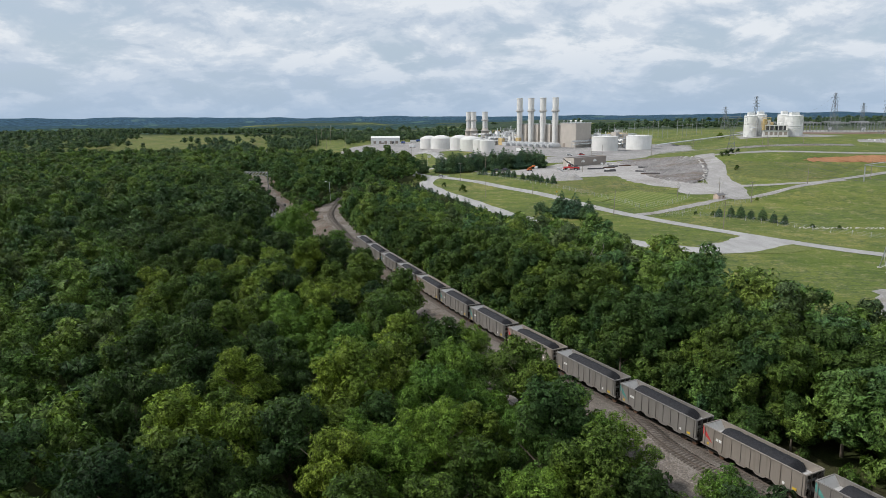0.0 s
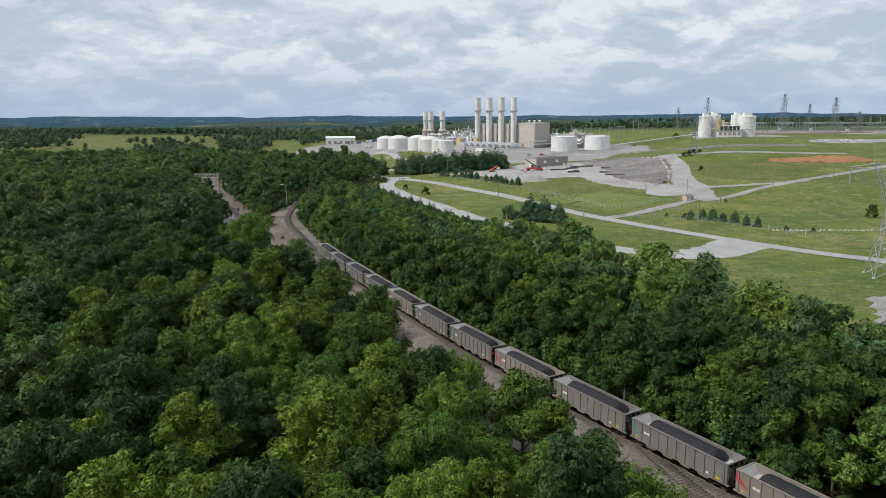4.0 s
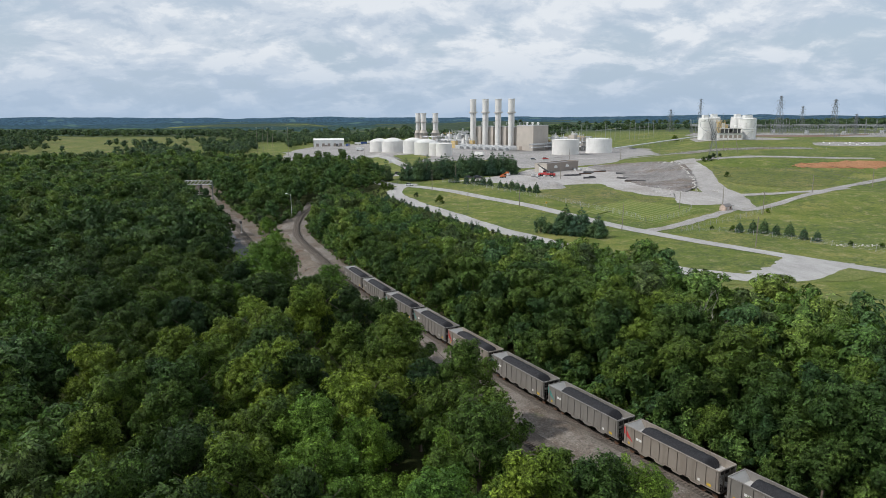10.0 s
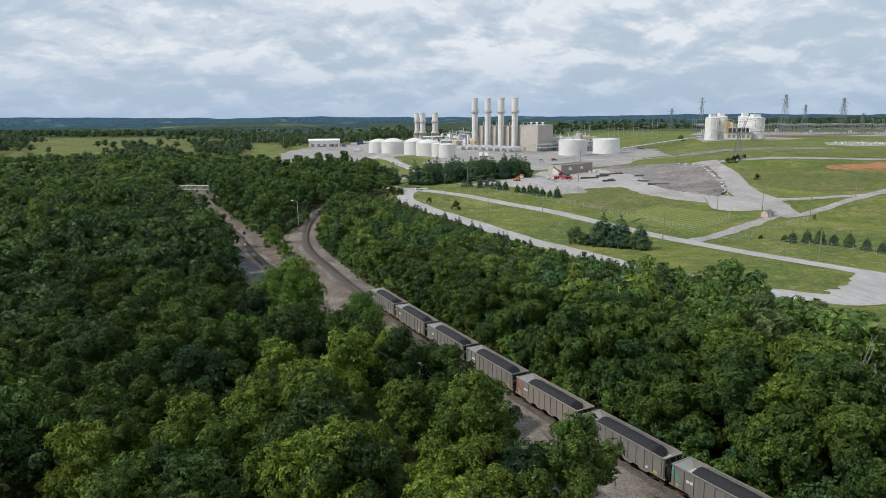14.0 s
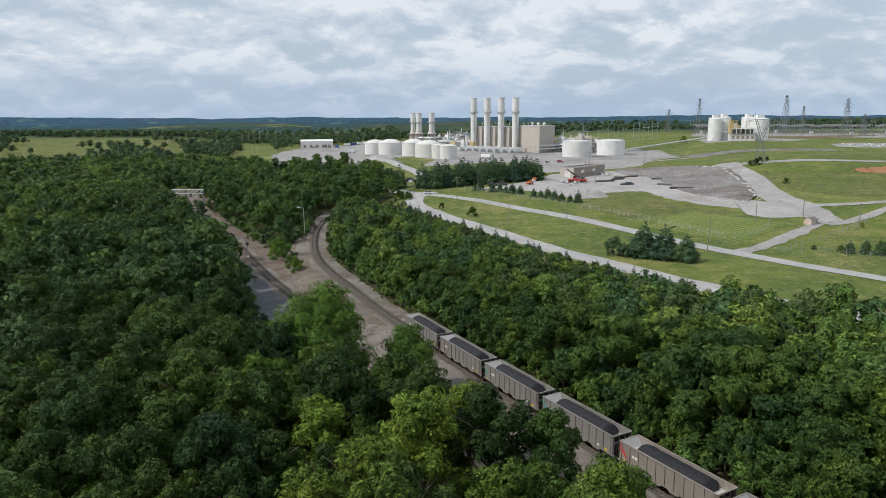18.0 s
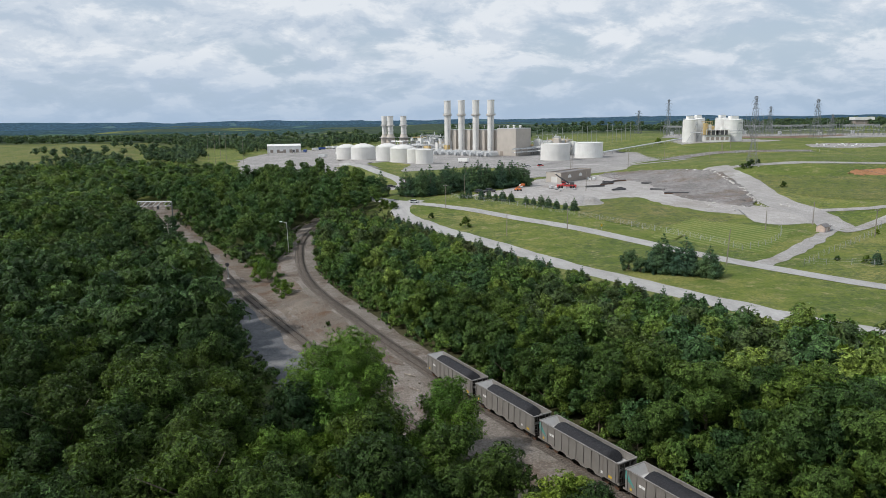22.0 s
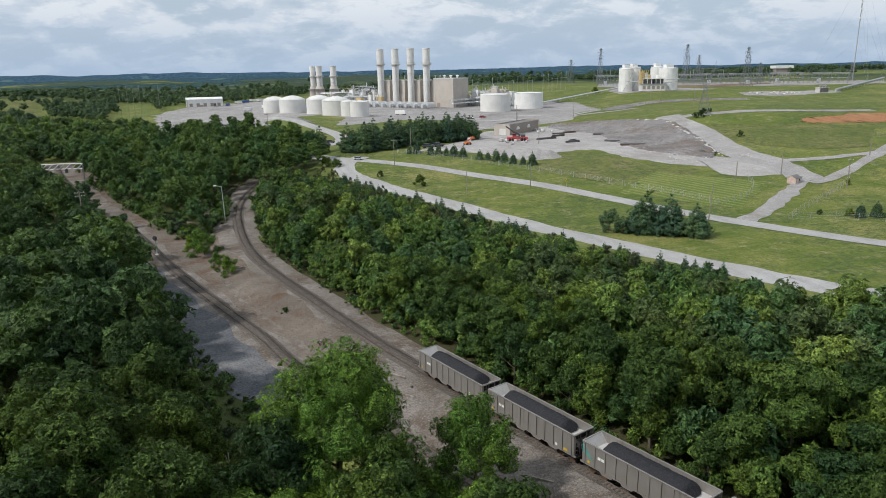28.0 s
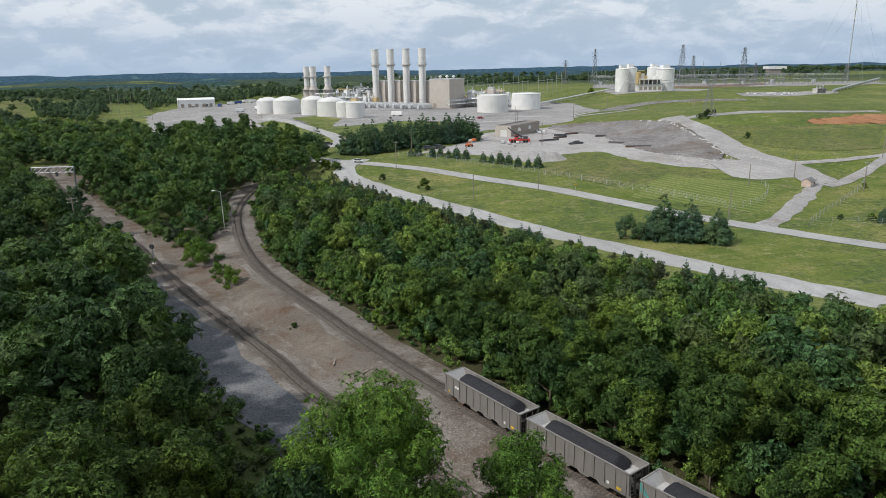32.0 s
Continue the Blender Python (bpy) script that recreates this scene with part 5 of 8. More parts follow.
# flat works building with an arched-light wall
sz = land1(108, 533)
ang = math.degrees(math.atan2(545.7 - 517.6, 128.8 - 98.0))
t = thing("works_building", "flat-roofed building with a tan front and a taupe side wall", "building", at=pose(98, 517.6, sz, 0, 0, ang))
part("wall", bx(0, 41, 0, 10, 0, 5.6), TAUPE, t)
part("front", bx(-0.15, 0.0, -0.1, 10.1, 0, 5.6), BEIGE, t, "tan painted front wall")
part("roof", bx(0.25, 40.75, 0.25, 9.75, 5.5, 5.75), ROOFGREY, t)
for nm, q in (("parapet", (-0.2, 41.2, -0.15, 0.2)), ("parapet", (-0.2, 41.2, 9.8, 10.15))):
    part(nm, bx(*q, 5.6, 6.3), TAUPE, t)
part("parapet", bx(-0.2, 0.2, 0.2, 9.8, 5.6, 6.3), BEIGE, t)
part("parapet", bx(40.8, 41.2, 0.2, 9.8, 5.6, 6.3), TAUPE, t)
part("roller_door", bx(-0.3, -0.12, 2.5, 6.5, 0, 3.8), CREAM, t)
for k in range(2):
    bm = bmesh.new()
    n = 8
    c0 = 11 + 15 * k
    ra = [bm.verts.new((c0 - 2.2 * math.cos(math.pi * i / n), -0.25, 2.6 + 2.0 * math.sin(math.pi * i / n))) for i in range(n + 1)]
    rb = [bm.verts.new((v.co.x, -0.02, v.co.z)) for v in ra]
    bm.faces.new(ra)
    for i in range(n):
        bm.faces.new((ra[i], ra[i + 1], rb[i + 1], rb[i]))
    bmesh.ops.recalc_face_normals(bm, faces=bm.faces)
    part("arched_hood", bm, WHITE, t, "white half-round wall hood")

# gate house
t = gable_house("gate_house", "small pinkish gate house with a grey shingle roof and porch", 7.2, 4.6, 2.8, 1.5, PINKWALL, ROOFGREY, pose(137.5, 342.5, land1(137.5, 342.5), 0, 0, 28) @ Matrix.Diagonal((0.66, 0.66, 0.66, 1)), WHITE)
part("window", bx(1.4, 2.6, -2.36, -2.28, 1.1, 2.1), GLASS, t)
part("porch_deck", bx(3.6, 6.0, -2.2, 2.2, 0, 0.25), SLEEPER, t)
for y in (-2.0, 2.0):
    part("porch_post", bx(5.75, 5.9, y - 0.08, y + 0.08, 0.25, 2.8), WHITE, t)
part("porch_roof", bx(3.5, 6.3, -2.5, 2.5, 2.8, 3.0), ROOFGREY, t)

# low white building on the far hill
wz = land1(1098, 1430)
t = thing("far_terminal", "long low white building far off on the hill", "building", at=pose(1098, 1430, wz, 0, 0, -20))
part("wall", bx(-17, 17, -14, 14, 0, 11), TAUPE, t)
part("roof", bx(-19, 19, -16, 16, 11, 17), WHITE, t)


# ---- spoil heap ----
def heap(name, spots, mat, label, cat, res=1.6, seed=0):
    """A loose heap: the land raised by cones, with lumps."""
    rs = np.array(spots, float)
    x0, x1, y0, y1 = (rs[:, 0] - rs[:, 2]).min() - 3, (rs[:, 0] + rs[:, 2]).max() + 3, (rs[:, 1] - rs[:, 2]).min() - 3, (rs[:, 1] + rs[:, 2]).max() + 3
    xs, ys = np.arange(x0, x1, res), np.arange(y0, y1, res)
    XX, YY = np.meshgrid(xs, ys)
    h = np.zeros(XX.shape) - 0.6
    for x, y, r, hh in rs:
        h = np.maximum(h, hh * np.clip(1 - np.hypot(XX - x, YY - y) / r, -0.2, 0.72) / 0.72)
    rg = np.random.RandomState(seed)
    h = h + rg.randn(*h.shape) * 0.22 * np.clip(h, 0, 1) + 0.5 * np.sin(XX / 3.1 + 1.3 * np.sin(YY / 4.0)) * np.clip(h / 4, 0, 1)
    zz = land(XX.ravel(), YY.ravel()).reshape(h.shape) + h
    return tagged(new(name, array_mesh(name, np.stack([XX.ravel(), YY.ravel(), zz.ravel()], 1), grid_quads(len(xs), len(ys)), [mat], True)), label, cat, kind="structure")


def bank(name, foot, top, crest, back, mat, label, cat, seed=0):
    """A long loose bank: its face climbs from the foot line to the top line, then falls away behind."""
    n, rows = 90, []

    def even(line):
        line = spline(line, 1.0)
        return line[np.linspace(0, len(line) - 1, n).astype(int)]
    f, t = even(foot), even(top)
    rg = np.random.RandomState(seed)
    hs = np.interp(np.linspace(0, 1, n), np.linspace(0, 1, len(crest)), crest)
    for k, (w, h) in enumerate([(c, c) for c in np.linspace(-0.04, 1, 26)] + [(1.02, 0.6), (1.05, -0.3), (1.08, -1.2)]):
        p = f + (t - f) * w + rg.randn(n, 2) * 0.35
        z = land(p[:, 0], p[:, 1]) + 0.55 + hs * h + rg.randn(n) * 0.16 + 0.5 * np.sin(np.arange(n) * 0.9 + 2.2 * np.sin(k * 0.3)) * max(h, 0) * max(1.05 - h, 0)
        rows.append(np.column_stack([p, z - (0.9 if w < 0 else 0)]))
    v = np.stack(rows, 1).reshape(-1, 3)
    return tagged(new(name, array_mesh(name, v, grid_quads(len(rows), n), [mat], True)), label, cat, kind="structure")


bank("rubble_bank", [(140, 560), (141, 531), (145, 500), (135, 464), (130, 431), (136, 413), (143, 396)], BANK_TOP, [0.4, 0.5, 0.6, 0.6, 0.5, 0.4, 0.2], 6, HEAP, "long grey bank of crushed shale and rubble", "bank", 3)
heap("grey_gravel_pile", [(74, 431, 9, 3.4), (80, 428, 7, 2.6)], GRAVEL, "small pile of pale gravel at the edge of the yard", "heap", 0.8, 4)


def boulder(rg, r):
    bm = bmesh.new()
    bmesh.ops.create_icosphere(bm, subdivisions=1, radius=r)
    for v in bm.verts:
        v.co *= rg.uniform(0.72, 1.2)
        v.co.z *= 0.75
    return bm


rg = random.Random(12)
ROCK = plain("pale_rock", (0.50, 0.48, 0.45), 0.9, 0, 0.2, 2.0)
stones = []
for k in range(5):
    bm = boulder(rg, 1.0)
    me = bpy.data.meshes.new("boulder")
    bm.to_mesh(me)
    bm.free()
    me.materials.append(ROCK)
    stones.append(me)
edge = spline(BANK_TOP, 2.4)
for k, (x, y) in enumerate(edge):
    if rg.random() < 0.9:
        o = new("boulder", stones[k % 5])
        s = rg.uniform(0.35, 0.75) if y > 505 else rg.uniform(0.75, 1.35)
        hh = 0.3
        o.matrix_world = pose(x + rg.uniform(-1, 1), y + rg.uniform(-1, 1), land1(x, y) + hh * 0.92 + 0.3, 0, 0, rg.uniform(0, 360)) @ Matrix.Diagonal((s, s, s, 1))
        tagged(o, "pale limestone boulder edging the haul track", "boulder", "boulders along the track")
for k in range(70):
    f = rg.random()
    i = int(f * 60)
    x, y = rg.uniform(128, 160), rg.uniform(388, 440)
    o = new("boulder", stones[k % 5])
    s = rg.uniform(0.25, 0.7)
    o.matrix_world = pose(x, y, land1(x, y) + 0.25, 0, 0, rg.uniform(0, 360)) @ Matrix.Diagonal((s, s, s, 1))
    tagged(o, "pale broken rock at the foot of the bank", "rock", "loose rocks")


def wheel_bm(x, y, r, w, seg=14):
    bm = lathe(bmesh.new(), [(r * 0.45, -w / 2), (r * 0.9, -w / 2), (r, -w / 4), (r, w / 4), (r * 0.9, w / 2), (r * 0.45, w / 2)], seg)
    bmesh.ops.transform(bm, matrix=pose(x, y, r, 90, 0, 0), verts=bm.verts)
    return bm


def mobile_crane(x, y, turn):
    t = thing("mobile_crane", "red mobile crane with a raised grey telescopic boom", "crane", at=pose(x, y, land1(x, y) + 0.12, 0, 0, turn))
    part("chassis", bx(-5.5, 5.5, -1.3, 1.3, 0.9, 2.0, 0.1), RED, t)
    for wx in (-4, -2.4, 2.4, 4):
        for wy in (-1.2, 1.2):
            part("wheel", wheel_bm(wx, wy, 0.75, 0.55), TYRE, t)
    part("cab", bx(0.4, 2.6, -1.5, -0.4, 2.0, 3.7, 0.12), RED, t)
    part("cab_window", bx(0.9, 2.65, -1.54, -0.36, 2.8, 3.5), GLASS, t)
    part("counterweight", bx(-4.2, -1.8, -1.3, 1.3, 2.0, 3.4, 0.12), DARKSTEEL, t)
    part("turntable", lathe(bmesh.new(), [(1.3, 2.0), (1.3, 2.3)], 16), DARKSTEEL, t)
    b = bmesh.new()
    rod(b, (-1.5, 0.3, 2.8), (3.2, 0.3, 5.6), 0.5, 4)
    part("boom", b, DARKSTEEL, t)
    b = bmesh.new()
    rod(b, (2.9, 0.3, 5.4), (6.2, 0.3, 7.8), 0.34, 4)
    part("boom_tip", b, DARKSTEEL, t)
    for wx in (-4.8, 4.8):
        part("outrigger", bx(wx - 0.25, wx + 0.25, -3.4, 3.4, 0.7, 1.0), RED, t)
        for wy in (-3.3, 3.3):
            part("outrigger_foot", bx(wx - 0.4, wx + 0.4, wy - 0.4, wy + 0.4, 0, 0.7), DARKSTEEL, t)


mobile_crane(91, 489, 160)
t = thing("boom_lift", "small orange boom lift on the gravel", "boom lift", at=pose(60.5, 482, land1(60.5, 482) + 0.12, 0, 0, 20))
part("chassis", bx(-1.6, 1.6, -1.1, 1.1, 0.6, 1.4, 0.1), ORANGE, t)
for wx in (-1.2, 1.2):
    for wy in (-1.1, 1.1):
        part("wheel", wheel_bm(wx, wy, 0.5, 0.4), TYRE, t)
b = bmesh.new()
rod(b, (-1.4, 0, 1.6), (2.8, 0, 3.2), 0.28, 4)
part("boom", b, ORANGE, t)
part("basket", bx(2.6, 4.0, -0.9, 0.9, 2.7, 3.8), ORANGE, t)
for k, (x, y, a, l) in enumerate(((136, 518, 10, 9), (143, 496, -25, 6), (132, 461, -50, 8), (133, 443, -20, 12), (113, 468, 5, 8), (108, 489, 8, 12), (120, 500, 15, 9), (116, 474, 30, 5), (126, 512, -10, 7))):
    t = thing("pipe_stack", "loose stack of dark pipes and timbers on the ground", "pipes", "stacks in the yard", at=pose(x, y, land1(x, y) + 0.12, 0, 0, a))
    for i in range(3):
        part("pipe", rod(bmesh.new(), (-l / 2, i * 0.6 - 0.6, 0.27), (l / 2, i * 0.6 - 0.6 + rg.uniform(-.3, .3), 0.27), 0.26, 8), DARKSTEEL if k % 3 else RUST, t)
    part("pipe", rod(bmesh.new(), (-l / 2, -0.3, 0.74), (l / 2, -0.3, 0.74), 0.25, 8), DARKSTEEL, t)
for k in range(16):
    x, y = rg.uniform(66, 100), rg.uniform(470, 500)
    if k > 8:
        x, y = rg.uniform(108, 130), rg.uniform(528, 548)
    t = thing("crate", "small pale crate standing on the gravel", "crate", "crates in the yard", at=pose(x, y, land1(x, y) + 0.12, 0, 0, rg.uniform(0, 90)))
    w = rg.uniform(0.5, 1.3)
    part("box", bx(-w, w, -w * 0.7, w * 0.7, 0.15, 0.15 + w * 1.2, 0.05), rg.choice((WHITE, LIGHTMETAL, CREAM)), t)
    part("pallet", bx(-w - 0.1, w + 0.1, -w * 0.8, w * 0.8, 0, 0.15), SLEEPER, t)


def vehicle(x, y, turn, paint, label, big=1.0):
    """A car: lower body, cabin with glass, wheels, bumpers, lights."""
    t = thing("car", label, "car", "parked vehicles", at=pose(x, y, land1(x, y) + 0.16, 0, 0, turn) @ Matrix.Diagonal((big, big, big, 1)))
    part("body", bx(-2.3, 2.3, -0.9, 0.9, 0.35, 0.95, 0.12), paint, t)
    bm = bmesh.new()
    v = [bm.verts.new(p) for p in ((-2.0, -0.82, 0.95), (1.1, -0.82, 0.95), (1.1, 0.82, 0.95), (-2.0, 0.82, 0.95), (-1.6, -0.68, 1.55), (0.4, -0.68, 1.55), (0.4, 0.68, 1.55), (-1.6, 0.68, 1.55))]
    for f in ((4, 5, 6, 7), (0, 1, 5, 4), (1, 2, 6, 5), (2, 3, 7, 6), (3, 0, 4, 7)):
        bm.faces.new([v[i] for i in f])
    part("cabin_glass", bm, GLASS, t)
    part("roof", bx(-1.6, 0.4, -0.68, 0.68, 1.55, 1.6), paint, t)
    for wx in (-1.45, 1.45):
        for wy in (-0.85, 0.85):
            part("wheel", wheel_bm(wx, wy, 0.34, 0.24), TYRE, t)
    for wy in (-0.65, 0.65):
        part("headlight", bx(2.27, 2.33, wy - 0.15, wy + 0.15, 0.6, 0.75), WHITE, t)
    return t


vehicle(-0.5, 456, -35, LIGHTMETAL, "silver car stopped on the road at the junction")
vehicle(-5, 521, 20, DARKSTEEL, "dark pickup on the plant drive", 1.1)
vehicle(119, 652, 10, WHITE, "white pickup parked in the plant yard", 1.15)
vehicle(132, 660, 10, RED, "red pickup parked in the plant yard", 1.15)
vehicle(38, 477, 5, DARKSTEEL, "dark truck parked by the fir row", 1.3)
vehicle(44, 479, 8, DARKSTEEL, "dark truck parked by the fir row", 1.3)
for k, (x, y, c) in enumerate(((-48, 1170, WHITE), (-38, 1165, BLUE), (-28, 1160, WHITE), (-20, 1120, WHITE), (-8, 1118, LIGHTMETAL), (-62, 1120, BLUE), (-78, 1122, DARKSTEEL), (-22, 945, WHITE), (-16, 930, WHITE), (82, 726, WHITE), (-40, 960, LIGHTMETAL))):
    t = thing("trailer", "box trailer parked in the plant yard", "trailer", "parked trailers", at=pose(x, y, land1(x, y) + 0.1, 0, 0, 15 * k))
    part("box", bx(-5, 5, -1.4, 1.4, 1.1, 4.0, 0.05), c, t)
    for wx in (-3.6, -2.4, 3.2):
        for wy in (-1.2, 1.2):
            part("wheel", wheel_bm(wx, wy, 0.5, 0.35), TYRE, t)


def fence(line, h, label, gap=6.0, mat=STEEL, rails=2):
    """Posts with wires or rails between them, following the land."""
    t = thing("fence", label, "fence", "fences")
    p = spline(line, gap)
    z = land(p[:, 0], p[:, 1])
    for (x, y), zz in zip(p, z):
        part("post", rod(bmesh.new(), (x, y, zz - 0.2), (x, y, zz + h), 0.07, 5), mat, t)
    for k in range(rails):
        f = (k + 1) / rails
        rows = np.stack([np.column_stack([p, z + h * f + b]) + np.array([a, 0, 0]) for a, b in ((-0.014, 0), (0, 0.025), (0.014, 0), (-0.014, 0))], 1)
        w = new("wire", array_mesh("wire", rows.reshape(-1, 3), grid_quads(4, len(p)), [mat]))
        w.parent = t
    return t


fence([(20, 466), (40, 440), (58, 408), (75, 372), (90, 340), (93, 325)], 2.2, "grey chain-link fence along the bank above the road", 5, STEEL, 5)
fence([(93, 325), (108, 331), (120, 342), (126, 352)], 2.2, "grey chain-link fence beside the gate spur", 4, STEEL, 5)
fence([(98, 301), (112, 310), (130, 320), (148, 331), (160, 340)], 2.2, "grey chain-link fence beside the gate spur", 4, STEEL, 5)
fence([(98, 301), (112, 298), (126, 285), (138, 268), (150, 250), (165, 226)], 2.0, "wire fence along the lower field", 6, STEEL, 4)
fence([(-16, 455), (-2, 470), (20, 478)], 2.0, "dark fence below the pine belt", 3, DARKSTEEL, 4)
fence([(215, 660), (260, 700), (310, 715), (360, 715), (420, 690)], 2.4, "chain-link fence along the shale cutting", 7, STEEL, 3)
# a stony drain in the lower field
for k in range(120):
    f = k / 120
    x, y = 140 + 46 * f + rg.uniform(-1, 1), 268 - 8 * f + rg.uniform(-2, 2)
    o = new("boulder", stones[k % 5])
    s = rg.uniform(0.15, 0.45)
    o.matrix_world = pose(x, y, land1(x, y) + 0.1, 0, 0, rg.uniform(0, 360)) @ Matrix.Diagonal((s, s, s * 0.8, 1))
    tagged(o, "pale stone in the stony drain", "rock", "stones of the drain")

# ---- distance ----


def ridge(name, radius, depth, base, height, mat, label, seed, a0=-75, a1=75, n=420):
    """A wooded ridge round the horizon, with an uneven crest; angles clockwise from +y."""
    rg = np.random.RandomState(seed)
    a = np.radians(np.linspace(a0, a1, n))
    ph = rg.rand(8) * 6.28
    crest = sum(np.sin(a * f + ph[i]) / (i + 1.5) for i, f in enumerate((3, 7, 13, 23, 41, 67)))
    crest = height * (0.75 + 0.16 * crest) + np.convolve(rg.randn(n), np.ones(3) / 3, "same") * height * 0.05
    rows = []
    for k, (dr, f) in enumerate(((0, -0.4), (depth * 0.3, 0.55), (depth * 0.55, 0.95), (depth * 0.7, 1.0), (depth, 0.8))):
        rr = radius + dr
        rows.append(np.column_stack([rr * np.sin(a), rr * np.cos(a), base + crest * f]))
    v = np.stack(rows, 1).reshape(-1, 3)
    return tagged(new(name, array_mesh(name, v, grid_quads(5, n), [mat], True)), label, "backdrop", kind="structure")


ridge("backdrop_ridge", 4150, 420, 0, 50, FAR2, "wooded ridge along the horizon, blue haze painted on", 3)
ridge("backdrop_hills", 3300, 380, -6, 30, FAR3, "wooded hills, blue-green haze painted on", 9)
ridge("backdrop_woods", 2350, 300, -8, 24, FAR1, "dark wooded rise in the distance, haze painted on", 5)

# ---- trees ----


def lumps(rng, lobes, leaves, size, squash=0.95, jag=0.22):
    """Leaf sprays as small blades on the skins of round lobes (x, y, z, r), shaded as the lobes swell. Returns verts, triangles, normals."""
    lo = np.array(lobes, float)
    w = lo[:, 3] ** 1.8
    pick = rng.choice(len(lo), leaves, p=w / w.sum())
    d = rng.randn(leaves, 3)
    d[:, 2] = np.where(d[:, 2] < -0.25, -d[:, 2] * 0.8, d[:, 2])
    d /= np.linalg.norm(d, axis=1)[:, None]
    bump = 1 + jag * np.sin(d[:, 0] * 6 + pick) * np.sin(d[:, 1] * 7 + pick * 2) * np.cos(d[:, 2] * 6)
    r = lo[pick, 3] * bump * rng.uniform(0.80, 1.10, leaves)
    c = lo[pick, :3] + d * r[:, None] * np.array([1, 1, squash])
    nrm = d + rng.randn(leaves, 3) * 0.34 + np.array([0, 0, 0.2])
    nrm /= np.linalg.norm(nrm, axis=1)[:, None]
    t = np.cross(nrm, rng.randn(leaves, 3))
    t /= np.linalg.norm(t, axis=1)[:, None]
    b = np.cross(nrm, t)
    s = size * rng.uniform(0.55, 1.4, leaves)[:, None]
    v = np.stack([c - t * s * 0.55, c + t * s * 0.55 - b * s * 0.35, c + t * s * 0.25 + b * s * 0.45], 1).reshape(-1, 3)
    soft = d * 0.85 + nrm * 0.45
    soft /= np.linalg.norm(soft, axis=1)[:, None]
    return v, np.arange(leaves * 3).reshape(-1, 3), np.repeat(soft, 3, 0)


def core(lobes, k=0.80, squash=0.8, n=6, m=3):
    """A closed low body in each lobe, so that no light shines straight through a crown."""
    vs, qs, ns, o = [], [], [], 0
    for x, y, z, r in lobes:
        th = np.linspace(0, 2 * np.pi, n, endpoint=False)
        for j in range(m + 1):
            ph = -np.pi / 2 + np.pi * j / m
            rr = max(np.cos(ph), 0.05) * r * k
            vs.append(np.column_stack([x + rr * np.cos(th), y + rr * np.sin(th), np.full(n, z + np.sin(ph) * r * k * squash)]))
            ns.append(np.column_stack([np.cos(ph) * np.cos(th), np.cos(ph) * np.sin(th), np.full(n, np.sin(ph))]))
        for j in range(m):
            for i in range(n):
                a, b_, c, d = o + j * n + i, o + j * n + (i + 1) % n, o + (j + 1) * n + (i + 1) % n, o + (j + 1) * n + i
                qs += [(a, b_, c), (a, c, d)]
        o += n * (m + 1)
    return np.vstack(vs), np.array(qs), np.vstack(ns)


def broad_lobes(rng, h, r, n, low=0.34):
    """Limb lobes of a broadleaf crown and, on each, smaller plumes that stand up and out."""
    main = [(0, 0, h * 0.60, r * 0.60), (0.1 * r, -0.1 * r, h * 0.80, r * 0.42)]
    for i in range(n):
        a = 2 * math.pi * (i * 0.382 + rng.rand() * 0.12)
        f = (i + 0.5) / n
        z = h * (low + (0.88 - low) * f)
        reach = r * (0.80 if f < 0.5 else 0.80 - 1.05 * (f - 0.5)) * rng.uniform(0.7, 1.12)
        main.append((reach * math.cos(a), reach * math.sin(a), z, r * rng.uniform(0.22, 0.34)))
    plumes = []
    for x, y, z, rr in main[1:]:
        for k in range(6):
            d = rng.randn(3) + np.array([x / r, y / r, 0.9])
            d /= np.linalg.norm(d)
            plumes.append((x + d[0] * rr * 0.85, y + d[1] * rr * 0.85, min(z + d[2] * rr * 1.0, h * 1.0), rr * rng.uniform(0.34, 0.58)))
    return main, plumes


def cone_lobes(rng, h, r, n):
    """Whorls of a conifer, narrowing to the tip."""
    out = []
    for i in range(n):
        f = i / (n - 1)
        ring = r * (1 - f) ** 0.7 * rng.uniform(0.78, 1.12)
        k = 9 if f < 0.5 else (7 if f < 0.75 else 4)
        for j in range(k):
            a = 2 * math.pi * (j / k + rng.rand() * 0.1) + i
            g = rng.uniform(0.45, 0.82)
            out.append((ring * g * math.cos(a), ring * g * math.sin(a), h * (0.08 + 0.84 * f + rng.uniform(-0.02, 0.02)), max(0.035 * h, ring * rng.uniform(0.28, 0.44))))
    return out


def trunk_mesh(rng, h, r0, limbs, name="trunk"):
    bm = bmesh.new()
    rod(bm, (0, 0, -0.6), (rng.uniform(-.2, .2), rng.uniform(-.2, .2), h * 0.45), r0, 8, r0 * 0.6)
    rod(bm, (0, 0, h * 0.43), (rng.uniform(-.4, .4), rng.uniform(-.4, .4), h * 0.85), r0 * 0.62, 7, r0 * 0.15)
    for i in range(limbs):
        a = i * 2.4 + rng.uniform(0, 0.6)
        z = h * (0.3 + 0.4 * i / limbs)
        l = h * rng.uniform(0.18, 0.28)
        rod(bm, (0, 0, z), (l * math.cos(a), l * math.sin(a), z + l * 0.8), r0 * 0.36, 6, r0 * 0.08)
    me = bpy.data.meshes.new(name)
    bm.to_mesh(me)
    bm.free()
    me.materials.append(BARK)
    return me


